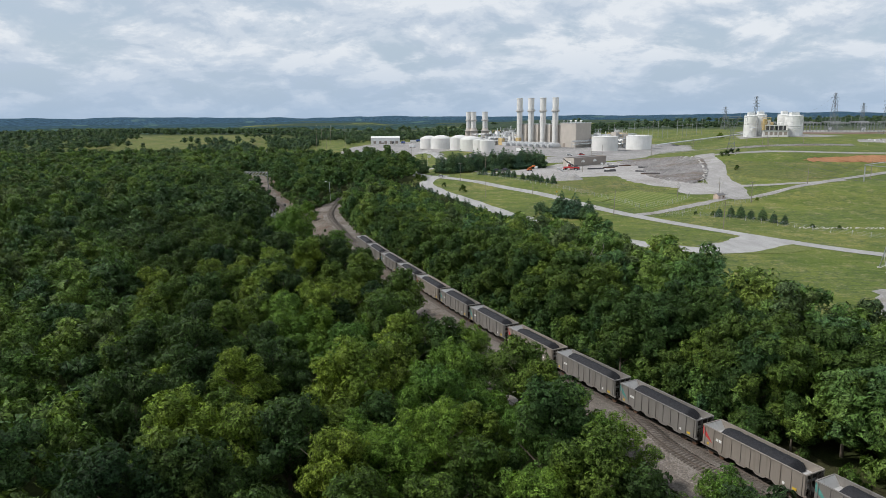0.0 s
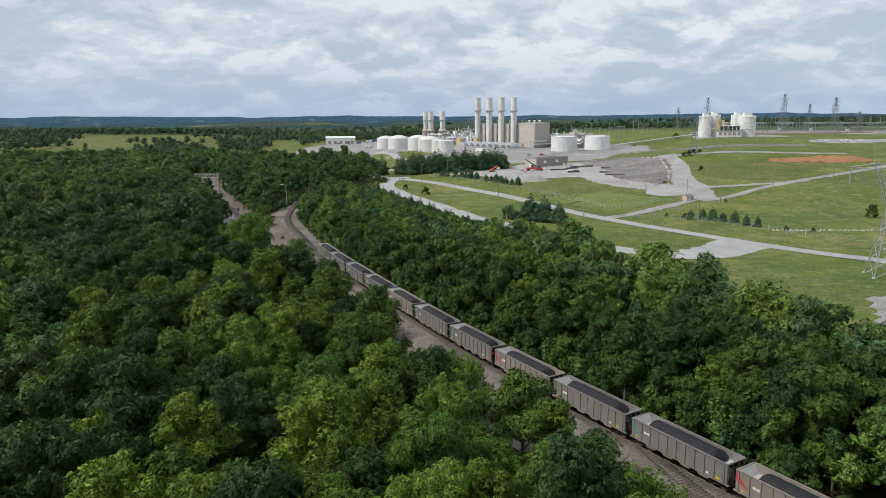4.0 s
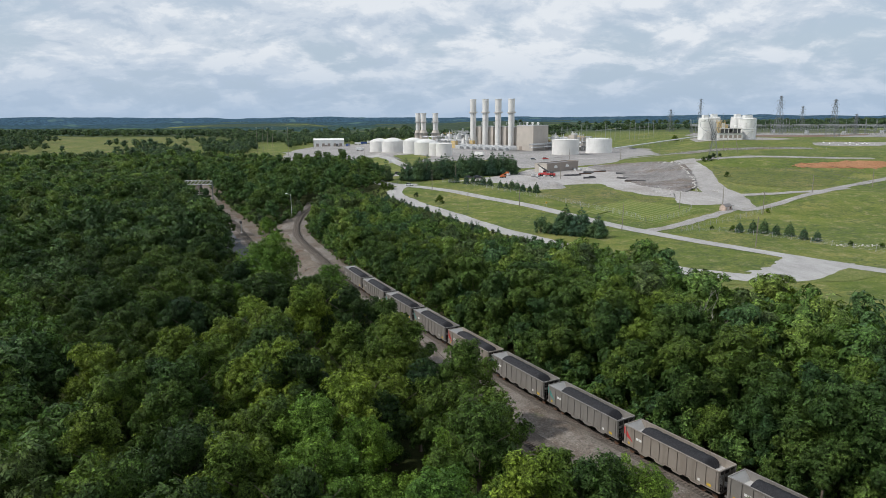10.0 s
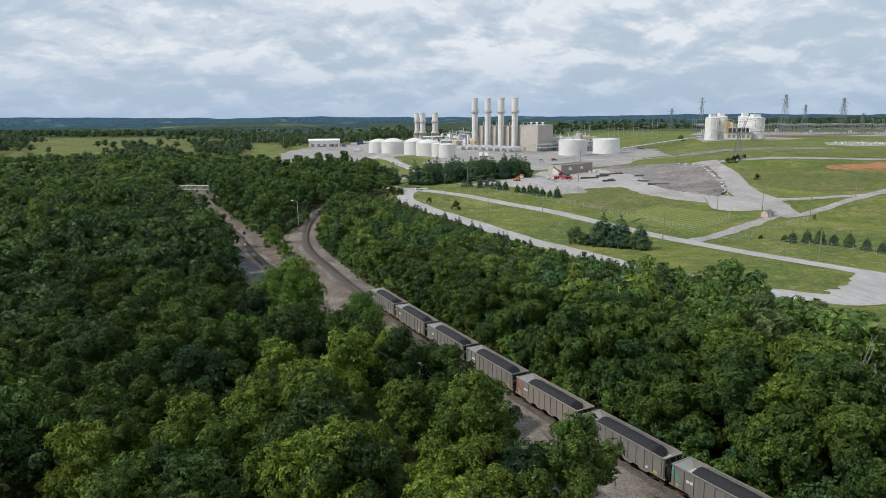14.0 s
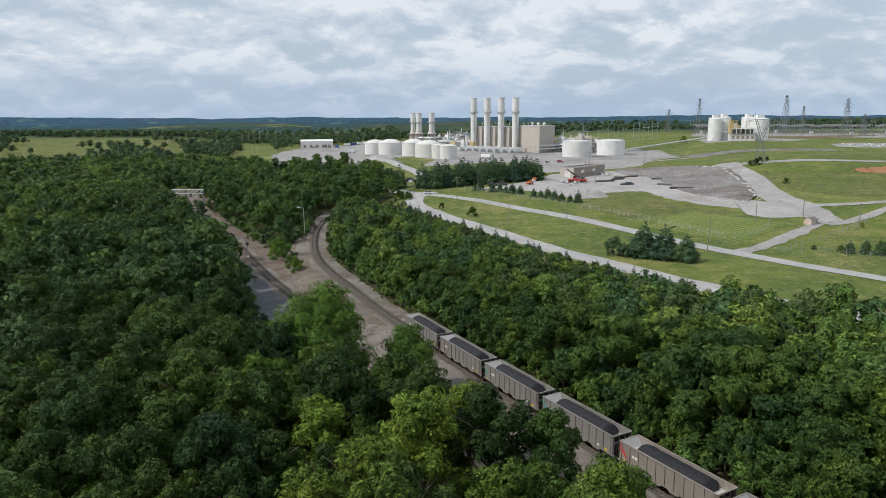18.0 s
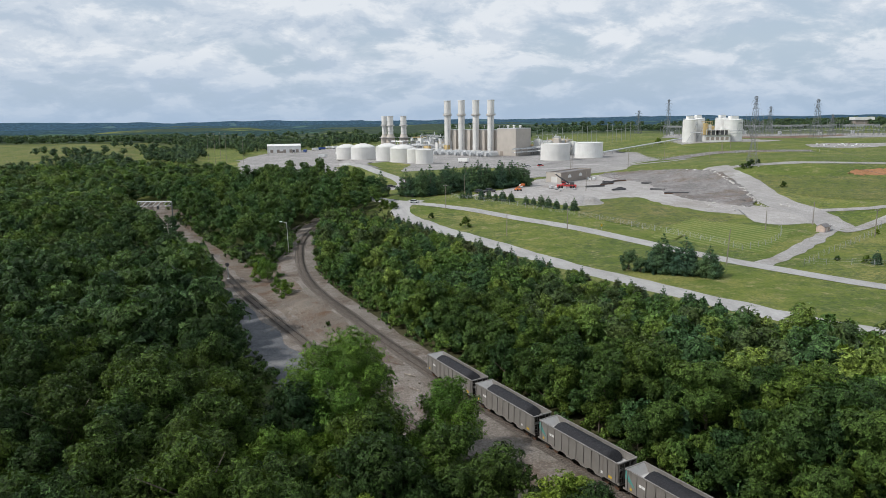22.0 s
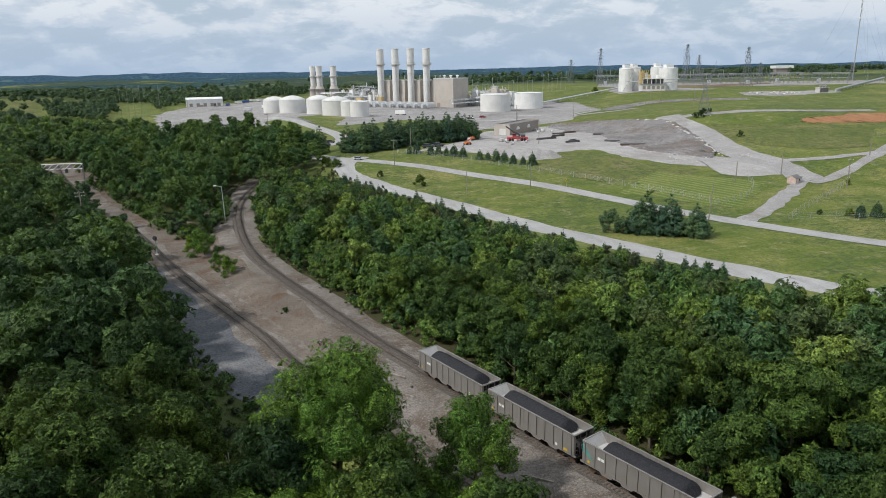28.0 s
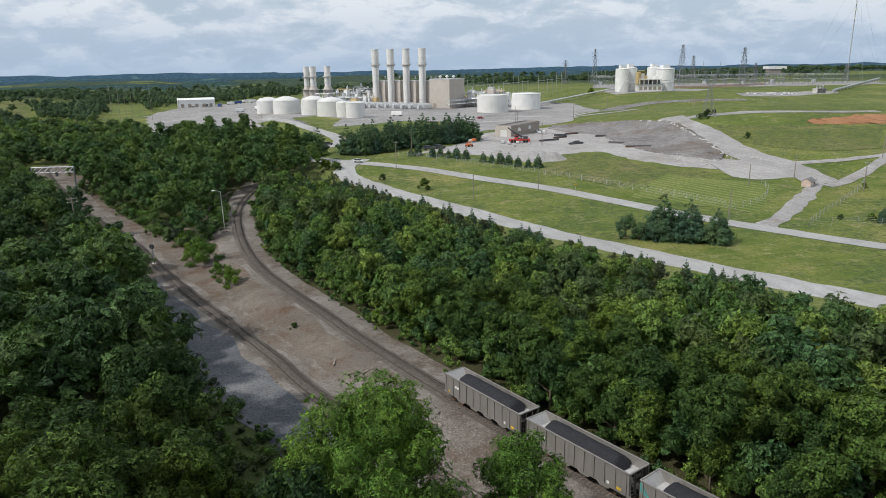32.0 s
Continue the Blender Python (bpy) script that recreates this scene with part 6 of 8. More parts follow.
def crown_arrays(seed, h, r, kind, leaves, size, nl):
    rg = np.random.RandomState(seed)
    if kind in ("broad", "bushy"):
        main, plumes = broad_lobes(rg, h, r, nl, 0.34 if kind == "broad" else 0.08)
        v1, q1, n1 = lumps(rg, main + plumes + plumes, leaves, size)
        v2, q2, n2 = core(main, 0.86, 0.92, 6 if leaves > 800 else 5, 3 if leaves > 800 else 2)
    elif kind == "far":
        main, plumes = broad_lobes(rg, h, r, nl, 0.25)
        v1, q1, n1 = lumps(rg, main, leaves, size)
        v2, q2, n2 = core(main, 0.9, 0.9, 4, 2)
    else:
        lo = cone_lobes(rg, h, r, nl)
        v1, q1, n1 = lumps(rg, lo, leaves, size, 0.8)
        v2, q2, n2 = core(lo, 0.75, 0.7, 4, 2)
    return np.vstack([v1, v2]), np.vstack([q1, q2 + len(v1)]), np.vstack([n1, n2])


class Kind:
    """One shape of tree: its trunk and crown meshes, shared by all trees of that shape."""

    def __init__(self, seed, h, r, kind, leaves, size, nl, mat):
        self.h = h
        v, q, n = crown_arrays(seed, h, r, kind, leaves, size, nl)
        self.crown = array_mesh("crown", v, q, [mat], normals=n)
        self.trunk = trunk_mesh(random.Random(seed), h, 0.022 * h, 6 if kind == "broad" else 2)

    def plant(self, x, y, scale, turn, name, label, group, sink=0.1):
        t = thing(name, label, "tree", group, at=pose(x, y, land1(x, y) - sink, 0, 0, turn) @ Matrix.Diagonal((scale, scale, scale, 1)))
        for nm, me in (("trunk", self.trunk), ("crown", self.crown)):
            o = new(nm, me)
            o.parent = t
        return t


NEAR = [Kind(11 + i, h, r, "broad", 2650, 0.62, nl, mt) for i, (h, r, nl, mt) in enumerate(((16, 5.4, 14, LEAF), (15, 5.0, 12, LEAF), (17.5, 5.2, 15, LEAF), (14, 5.6, 13, LEAF), (16.5, 4.6, 14, LEAF), (15.5, 5.2, 13, LEAF)))]
# the same near trees with shade, then sunlight, put into the leaf colour
NEARSHADE = [Kind(21 + i, h, r, "broad", 2650, 0.62, nl, LEAF_DARK) for i, (h, r, nl) in enumerate(((16, 5.4, 14), (17, 5.0, 14), (15, 5.6, 13)))]
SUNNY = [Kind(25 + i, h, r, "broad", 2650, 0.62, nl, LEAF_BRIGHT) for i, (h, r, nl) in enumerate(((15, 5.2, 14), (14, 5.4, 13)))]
BUSHY = [Kind(71 + i, h, r, "bushy", 1900, 0.64, nl, mt) for i, (h, r, nl, mt) in enumerate(((11, 4.6, 13, LEAF_YOUNG), (10, 4.3, 12, LEAF_YOUNG), (12, 4.4, 13, LEAF_YOUNG)))]
CEDAR = [Kind(31 + i, h, r, "cone", 750, 0.5, nl, NEEDLE) for i, (h, r, nl) in enumerate(((6, 2.4, 8), (5, 2.2, 7)))]
PINE = [Kind(41 + i, h, r, "cone", 1700, 0.62, nl, NEEDLE) for i, (h, r, nl) in enumerate(((11.5, 4.6, 11), (10.5, 4.4, 10)))]
SMALLFIR = [Kind(51, 6.0, 2.5, "cone", 900, 0.45, 10, NEEDLE)]
SHRUB = [Kind(61 + i, 4.2, 2.5, "bushy", 1000, 0.42, 8, mt) for i, mt in enumerate((LEAF, LEAF_DARK))]


def in_zone(x, y, zone):
    """Whether plan points lie inside a polygon."""
    x, y = np.asarray(x, float), np.asarray(y, float)
    inside = np.zeros(x.shape, bool)
    for (x0, y0), (x1, y1) in zip(zone, zone[1:] + zone[:1]):
        hit = ((y0 > y) != (y1 > y)) & (x < (x1 - x0) * (y - y0) / (y1 - y0 + 1e-12) + x0)
        inside ^= hit
    return inside


def scatter(zone, gap, seed, jitter=0.42):
    z = np.array(zone)
    rg = np.random.RandomState(seed)
    xs, ys = np.arange(z[:, 0].min(), z[:, 0].max(), gap), np.arange(z[:, 1].min(), z[:, 1].max(), gap * 0.87)
    X0, Y0 = np.meshgrid(xs, ys)
    X0 = X0 + (np.arange(len(ys)) % 2)[:, None] * gap / 2
    p = np.column_stack([X0.ravel(), Y0.ravel()]) + rg.uniform(-jitter, jitter, (X0.size, 2)) * gap
    return p[in_zone(p[:, 0], p[:, 1], zone)]


# plan outlines of the woods
WEST = [(60, -10), (43, 28), (13, 92), (6, 106), (-6, 131), (-13, 150), (-21, 170), (-31, 188), (-40, 199), (-52, 206), (-60, 215), (-65, 229), (-67, 243), (-69, 262), (-72, 283), (-76, 305), (-84, 330), (-94, 356), (-105, 385),
        (-118, 420), (-131, 462), (-142, 495), (-152, 530), (-160, 560), (-420, 560), (-420, -60), (40, -60)]
EAST = [(112, -50), (88, 0), (62, 48), (42, 88), (28, 116), (14, 146), (2, 174), (-8, 198), (-14, 216), (-20, 234), (-25, 250), (-31, 268), (-36, 284), (-42, 302), (-46, 318), (-48, 340), (-49, 362), (-48, 385),
        (-44, 405), (-30, 440), (-16, 440), (-10, 415), (-2, 388), (5, 358), (13, 332), (20, 312), (25, 296), (29, 279), (33, 262), (38, 246), (44, 228), (48, 205), (51, 180), (54, 158), (58, 135), (66, 116), (80, 92), (100, 55), (130, 0)]
FORK = [(-62, 364), (-61, 395), (-57, 425), (-50, 452), (-42, 480), (-60, 560), (-110, 620), (-138, 552), (-127, 505), (-116, 470), (-102, 437), (-93, 403), (-83, 377), (-75, 356), (-69, 344), (-64, 349)]
GROVE = [(-44, 405), (-30, 440), (-16, 446), (-14, 478), (-22, 500), (-30, 560), (-50, 600), (-100, 640), (-60, 560), (-42, 480), (-50, 452), (-56, 425)]
rng = np.random.RandomState(77)


LABELS = ("tall broadleaf tree with a dense green crown in the woods", "broadleaf tree with a lumpy bright green crown", "tall tree with a rounded deep green crown")
west, east = scatter(WEST, 7.6, 5), scatter(EAST, 5.6, 6)
nearzone_w = (west[:, 1] > 46) & (west[:, 1] < 236) & (west[:, 0] > -24 - 0.40 * np.maximum(0, west[:, 1] - 40))
nearzone_e = (east[:, 1] > 84) & (east[:, 1] < 262) & (east[:, 0] < 60)
midlist, lowlist, forklist, scrublist = [], [], [], []
d_side = dist_to(SIDING, west[:, 0], west[:, 1])[0]
for (x, y), n, ds in zip(west, nearzone_w, d_side):
    if np.hypot(x + 45.5, y - 204.6) < 7:
        continue
    s = rng.uniform(0.76, 1.12) * (1.2 if 236 < y < 305 else 0.85 if 330 < y < 470 and x > -140 else 1.0)
    if n:
        # light painted by region: darker leaves for shade, brighter ones for sun
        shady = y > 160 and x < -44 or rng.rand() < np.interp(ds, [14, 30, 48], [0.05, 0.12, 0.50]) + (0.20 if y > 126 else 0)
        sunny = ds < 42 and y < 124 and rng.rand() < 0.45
        (NEARSHADE[rng.randint(3)] if shady else SUNNY[rng.randint(2)] if sunny else NEAR[rng.randint(len(NEAR))]).plant(x, y, s, rng.uniform(0, 360), "broadleaf_tree", LABELS[rng.randint(3)], "trees of the woods")
    else:
        midlist.append((x, y, s))
d_road = dist_to(LOWROAD, east[:, 0], east[:, 1])[0]
d_rail = dist_to(MAIN, east[:, 0], east[:, 1])[0]
for (x, y), n, dr, dt in zip(east, nearzone_e, d_road, d_rail):
    south = np.clip((235 - y) / 50, 0, 1)                 # the belt is taller in the south
    tall = np.interp(dr, [5, 14, 26, 40], [1.6, 3.2, 6.5, 10.0]) + south * np.interp(dr, [5, 20, 40], [0.5, 3.0, 5.0])
    tall = min(tall, np.interp(dt, [5, 9, 15], [7, 10, 17])) * rng.uniform(0.75, 1.15)
    if n and dr > 16 and dt < 24:
        k = BUSHY[rng.randint(3)]
        k.plant(x, y, tall / k.h, rng.uniform(0, 360), "broadleaf_tree", "bushy green tree in the belt beside the railway", "trees of the belt")
    elif tall < 4.6:
        scrublist.append((x, y, tall / 9.0))
    else:
        lowlist.append((x, y, tall / 10.5))
LONE = Kind(91, 16, 6.6, "broad", 4200, 0.60, 22, LEAF_BRIGHT)
BRIGHTBUSH = Kind(92, 8, 4.0, "bushy", 1700, 0.55, 11, LEAF_BRIGHT)
LONE.plant(-45.5, 204.6, 1.24, 40, "broadleaf_tree", "tall bright green tree standing alone by the siding", "trees of the woods")
LONE.plant(-31.5, 203.0, 0.80, 140, "broadleaf_tree", "small green tree beside the railway", "trees of the woods")
for zone, gap, sd in ((FORK, 9.2, 7), (GROVE, 8.8, 8)):
    for x, y in scatter(zone, gap, sd):
        forklist.append((x, y, rng.uniform(0.75, 1.22)))
for x, y, s in ((-50, 196, 1.3), (-55.5, 200, 1.2), (-46.5, 197.5, 1.1), (-59.5, 205.5, 1.2), (-40.5, 195.5, 1.25), (-36.5, 201, 0.9), (-63, 212, 1.0), (-52.5, 203.5, 1.0), (-56, 193, 1.5), (-44, 190, 1.5), (-48.5, 207.5, 0.7), (-35, 194, 1.2)):
    BRIGHTBUSH.plant(x, y, s, x * 31 % 360, "broadleaf_tree", "young leafy bright green tree below the woods", "trees of the woods")
for k in range(46):
    f = rng.rand()
    x, y = -52 - 20 * f + rng.uniform(-3, 3), 206 + 22 * f + rng.uniform(-3, 5)
    SHRUB[k % 2].plant(x, y, rng.uniform(0.5, 1.0), rng.uniform(0, 360), "shrub", "low leafy scrub below the woods", "shrubs")


def joined_woods(name, spots, sources, mats, label, seed, flat=None, sink=0.1):
    """Many trees in one mesh: copies of a few crowns, turned and scaled."""
    rg = np.random.RandomState(seed)
    V, Q, M, N, o = [], [], [], [], 0
    sp = np.array(spots)
    zs = land(sp[:, 0], sp[:, 1]) - sink
    for (x, y, s), z in zip(sp, zs):
        k = rg.randint(len(sources))
        v, q, nv = sources[k]
        a = rg.uniform(0, 6.28)
        c, n = math.cos(a) * s, math.sin(a) * s
        hs = (s if s < 1.25 or flat is None else s**flat) * rg.uniform(0.85, 1.12)
        V.append(np.column_stack([x + v[:, 0] * c - v[:, 1] * n, y + v[:, 0] * n + v[:, 1] * c, z + v[:, 2] * hs]))
        Q.append(q + o)
        N.append(np.column_stack([nv[:, 0] * math.cos(a) - nv[:, 1] * math.sin(a), nv[:, 0] * math.sin(a) + nv[:, 1] * math.cos(a), nv[:, 2]]))
        M.append(np.full(len(q), rg.randint(len(mats))))
        o += len(v)
    ob = new(name, array_mesh(name, np.vstack(V), np.vstack(Q), mats, False, np.concatenate(M), np.vstack(N)))
    return tagged(ob, label, "woods", kind="stuff")


def leaf_tone(name, c, grain=2.9):
    # extra blue paints a little aerial haze into the leaves
    c = (c[0], c[1], c[2] * 1.28)
    return leaf_material(name, c, c, c, grain, 0.44)


TONES = [leaf_tone("woods_leaves_a", (0.064, 0.116, 0.023)), leaf_tone("woods_leaves_b", (0.088, 0.148, 0.029)), leaf_tone("woods_leaves_c", (0.048, 0.092, 0.024)), leaf_tone("woods_leaves_d", (0.108, 0.170, 0.031)), leaf_tone("woods_leaves_e", (0.074, 0.112, 0.028))]
MIDS = [crown_arrays(101 + i, h, r, "broad", 430, 1.14, 9) for i, (h, r) in enumerate(((15.5, 5.4), (14.5, 5.2), (16.5, 5.0), (14, 5.6)))]
LOWS = [crown_arrays(141 + i, h, r, "bushy", 500, 0.92, 7) for i, (h, r) in enumerate(((10.5, 4.4), (10, 4.8), (11, 4.2)))]
HALFS = [crown_arrays(131 + i, h, r, "far", 150, 1.9, 4) for i, (h, r) in enumerate(((14, 6.2), (13, 6.0), (15, 5.8)))]
FARS = [crown_arrays(121 + i, h, r, "far", 30, 2.6, 1) for i, (h, r) in enumerate(((14, 6.4), (13, 6.2), (15, 6.0)))]
ml = np.array(midlist)
dcam = np.minimum(np.hypot(ml[:, 0], ml[:, 1]), np.hypot(ml[:, 0] + 55, ml[:, 1] - 150))
seen = (ml[:, 1] > -55) & (ml[:, 0] > -70 - 0.75 * np.maximum(ml[:, 1], 0))
by_pole = (ml[:, 0] > -108) & (ml[:, 0] < -85) & (ml[:, 1] > 316) & (ml[:, 1] < 364)
edge_wood = (ml[:, 1] > 200) & (ml[:, 1] < 470) & (ml[:, 0] > -130) & ~by_pole
mid_spots = ml[(dcam < 330) & seen & (ml[:, 1] > 25) & ~edge_wood & ~by_pole]
half_spots = ml[(dcam >= 330) & (dcam < 560) & seen & ~edge_wood & ~by_pole]
far_spots = ml[((dcam >= 560) | ((dcam < 330) & (ml[:, 1] <= 25))) & seen & ~by_pole]
joined_woods("woods", mid_spots, MIDS, TONES, "dense mixed broadleaf woods in full summer leaf", 3)
# leaf tones darkened to paint the shade on the woods by the siding
joined_woods("edge_woods", ml[edge_wood], MIDS, [leaf_tone("edge_leaves_shaded_a", (0.054, 0.098, 0.024)), leaf_tone("edge_leaves_shaded_b", (0.074, 0.126, 0.029)), leaf_tone("edge_leaves_shaded_c", (0.043, 0.082, 0.023))], "broadleaf woods along the siding, leaf colours darkened for shade", 5)
# these four also carry painted shade in their leaf colour
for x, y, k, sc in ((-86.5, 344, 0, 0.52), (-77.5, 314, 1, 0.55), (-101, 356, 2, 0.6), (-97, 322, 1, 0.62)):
    NEARSHADE[k].plant(x, y, sc, x * 13 % 360, "broadleaf_tree", "round tree beside the siding, leaf colour darkened for shade", "trees of the woods")
BELT = [leaf_tone("belt_leaves_a", (0.080, 0.145, 0.027)), leaf_tone("belt_leaves_b", (0.115, 0.186, 0.034)), leaf_tone("belt_leaves_c", (0.060, 0.118, 0.033)), leaf_tone("belt_leaves_d", (0.138, 0.200, 0.037)), leaf_tone("belt_leaves_e", (0.070, 0.106, 0.030))]
joined_woods("belt_woods", [p for p in lowlist if p[1] > 40], LOWS, BELT, "lower scrubby trees of the belt between railway and road", 6)
SCRUB = [leaf_tone("scrub_leaves_a", (0.082, 0.098, 0.036)), leaf_tone("scrub_leaves_b", (0.056, 0.078, 0.032)), leaf_tone("scrub_leaves_c", (0.105, 0.158, 0.042))]
joined_woods("roadside_scrub", [p for p in scrublist if p[1] > 40], LOWS, SCRUB, "low olive cedar and bramble scrub between the belt and the road", 12)
joined_woods("fork_woods", forklist, MIDS, [leaf_tone("fork_leaves_a", (0.070, 0.122, 0.026)), leaf_tone("fork_leaves_b", (0.095, 0.152, 0.030)), leaf_tone("fork_leaves_c", (0.056, 0.112, 0.028))], "tall green broadleaf trees in the fork of the tracks", 8)
brush = []
brg = np.random.RandomState(44)
for i in range(20, len(MAIN) - 8):
    d = MAIN[i + 1] - MAIN[i]
    step = np.linalg.norm(d)
    d = d / step
    if 84 < MAIN[i][1] < 430:
        for k in range(max(1, int(round(step / 0.9)))):
            off = brg.uniform(4.6, 12.0)
            p = MAIN[i] + d * brg.uniform(0, step) + np.array([d[1], -d[0]]) * off
            brush.append((p[0], p[1], (0.20 + 0.06 * (off - 4.6)) * brg.uniform(0.7, 1.4)))
BRUSHES = [crown_arrays(171 + i, h, r, "bushy", 150, 1.3, 3) for i, (h, r) in enumerate(((9.5, 5.0), (9, 5.4)))]
joined_woods("trackside_brush", brush, BRUSHES, [BELT[0], BELT[1], BELT[2]], "leafy green brush at the foot of the belt beside the track", 9)
for x, y, s in ((-63.6, 325.6, 1.1), (-57.4, 303.5, 0.70), (-60.0, 313.0, 0.55), (-66.5, 331.0, 0.7)):
    BRIGHTBUSH.plant(x, y, s, x * 7 % 360, "shrub", "large bright green shrub on the dirt bank", "shrubs", 1.7 * s)
brush = []
for zone, gap, sd, s0 in (([(-44, 218), (-52, 234), (-59, 250), (-64, 266), (-69, 285), (-80, 285), (-76, 250), (-70, 226), (-60, 208)], 2.0, 51, 0.24), ([(-28, 190), (-33, 199), (-42, 211), (-51, 220), (-60, 210), (-48, 195), (-36, 186)], 1.9, 52, 0.24)):
    for x, y in scatter(zone, gap, sd):
        brush.append((x, y, s0 * brg.uniform(0.4, 1.5)))
rim = spline([(-60, 400), (-61, 368), (-64, 352), (-68, 346), (-73, 355), (-81, 377), (-91, 404), (-101, 437), (-114, 470)], 1.8)
for x, y in rim:
    for k in range(2):
        brush.append((x + brg.uniform(-1.5, 2.5), y + brg.uniform(-1, 3), brg.uniform(0.25, 0.68)))
LOWBRUSH = [crown_arrays(181 + i, h, r, "bushy", 60, 1.7, 3) for i, (h, r) in enumerate(((4.6, 5.2), (5.2, 5.0)))]
joined_woods("weed_scrub", brush, LOWBRUSH, [BELT[0], SCRUB[1], SCRUB[2]], "low leafy weeds and brambles beside the siding", 14)
for k in range(18):
    x, y = -52 + 40 * brg.rand(), 490 + 90 * brg.rand()
    PINE[k % 2].plant(x - (y - 490) * 0.35, y, brg.uniform(1.15, 1.55), brg.uniform(0, 360), "pine_tree", "tall dark green pine among broadleaf trees", "pines of the grove")
FAR_DRIVE = spline([(-262, 985), (-216, 925), (-190, 872), (-166, 832), (-140, 806), (-112, 800)], 6.0)
strip("far_drive", FAR_DRIVE, -3.2, 3.2, 0.12, ROAD, "pale gravel drive at the edge of the far woods", "road", cross=3, ragged=0.5, seed=91)
patch("far_meadow", [(-225, 800), (-330, 800), (-425, 800)], [(-340, 1440), (-480, 1440), (-680, 1440)], 0.10, PASTURE, "rough olive pasture beyond the woods", "pasture", 40, 40, 3.0, 92)
# more distant woods
extra = [far_spots]
for zone, gap, sd, s0 in (([(-172, 566), (-153, 574), (-134, 560), (-110, 620), (-108, 720), (-142, 650)], 8.5, 30, 1.0),
                          ([(-300, 890), (-175, 890), (-215, 1190), (-330, 1010)], 10, 35, 1.0),
                          ([(-700, 1010), (-420, 1000), (-300, 1060), (-240, 1150), (-330, 1250), (-800, 1240)], 17, 34, 1.3),
                          ([(-420, 560), (-170, 560), (-140, 640), (-110, 720), (-150, 800), (-280, 860), (-520, 820)], 11, 21, 1.05),
                          ([(-230, 1010), (-150, 1010), (-128, 1180), (-40, 1230), (40, 1200), (60, 1290), (-60, 1380), (-260, 1360)], 11, 22, 0.95),
                          ([(-330, 900), (-220, 890), (-180, 980), (-240, 1010), (-360, 1000)], 11, 23, 0.95),
                          ([(-900, 700), (-520, 820), (-480, 1000), (-700, 1150), (-1200, 1100), (-1300, 800)], 25, 24, 1.7),
                          ([(-420, 0), (-420, 560), (-900, 700), (-900, 350), (-600, 0)], 24, 28, 1.7),
                          ([(-800, 1500), (-300, 1450), (100, 1500), (500, 1650), (450, 1800), (-300, 1720), (-1000, 1750)], 26, 25, 1.7),
                          ([(120, 1250), (300, 1230), (330, 1300), (180, 1330)], 14, 26, 1.0),
                          ([(500, 1500), (900, 1420), (1500, 1500), (1600, 1650), (800, 1700)], 26, 27, 1.6)):
    p = scatter(zone, gap, sd)
    extra.append(np.column_stack([p, s0 * np.random.RandomState(sd).uniform(0.75, 1.15, len(p))]))
p = scatter([(-950, 1240), (-300, 1250), (-250, 1450), (-400, 1900), (-1150, 1900)], 27, 33, 0.5)
keep = np.array([noise.noise(Vector((x / 160.0, y / 130.0, 7.3))) > -0.24 for x, y in p])
extra.append(np.column_stack([p[keep], np.random.RandomState(5).uniform(1.2, 1.9, keep.sum())]))
p = scatter([(-1500, 1150), (-300, 1380), (600, 1300), (1900, 1150), (2100, 1900), (0, 2350), (-1900, 2000)], 42, 29, 0.5)
keep = np.array([noise.noise(Vector((x / 210.0, y / 120.0, 3.3))) > (-0.12 if x < 0 else 0.02) for x, y in p])
extra.append(np.column_stack([p[keep], np.random.RandomState(4).uniform(1.3, 2.4, keep.sum())]))
wild = np.vstack(extra)
lie = wild[:, 0] / (wild[:, 1] - 60)
clumps = np.array([noise.noise(Vector((x / 75.0, y / 45.0, 1.7))) for x, y, k in wild]) > 0.16
open_field = (lie > -0.475) & (lie < -0.262) & (wild[:, 1] > 930) & (wild[:, 1] < 1420) & ~clumps
open_field |= dist_to(FAR_DRIVE, wild[:, 0], wild[:, 1])[0] < 24
hill_edge = -168 - 0.16 * (wild[:, 1] - 930)
lawn_hill = (wild[:, 0] > hill_edge) & (wild[:, 0] < hill_edge + 46) & (wild[:, 1] > 880) & (wild[:, 1] < 1270)
wild = wild[~open_field & ~lawn_hill]
joined_woods("middle_woods", np.vstack([half_spots, wild[wild[:, 1] < 800]]), HALFS, TONES, "green broadleaf woods further from the railway", 15, None, 2.2)
# the distant tones are bluer still, haze put into the leaf colour
joined_woods("distant_woods", wild[wild[:, 1] >= 800], FARS, [leaf_tone("hazed_leaves_a", (0.066, 0.110, 0.044)), leaf_tone("hazed_leaves_b", (0.050, 0.088, 0.038)), leaf_tone("hazed_leaves_c", (0.084, 0.130, 0.048))], "distant green woods beyond the railway and the plant", 4, 0.25, 3.0)



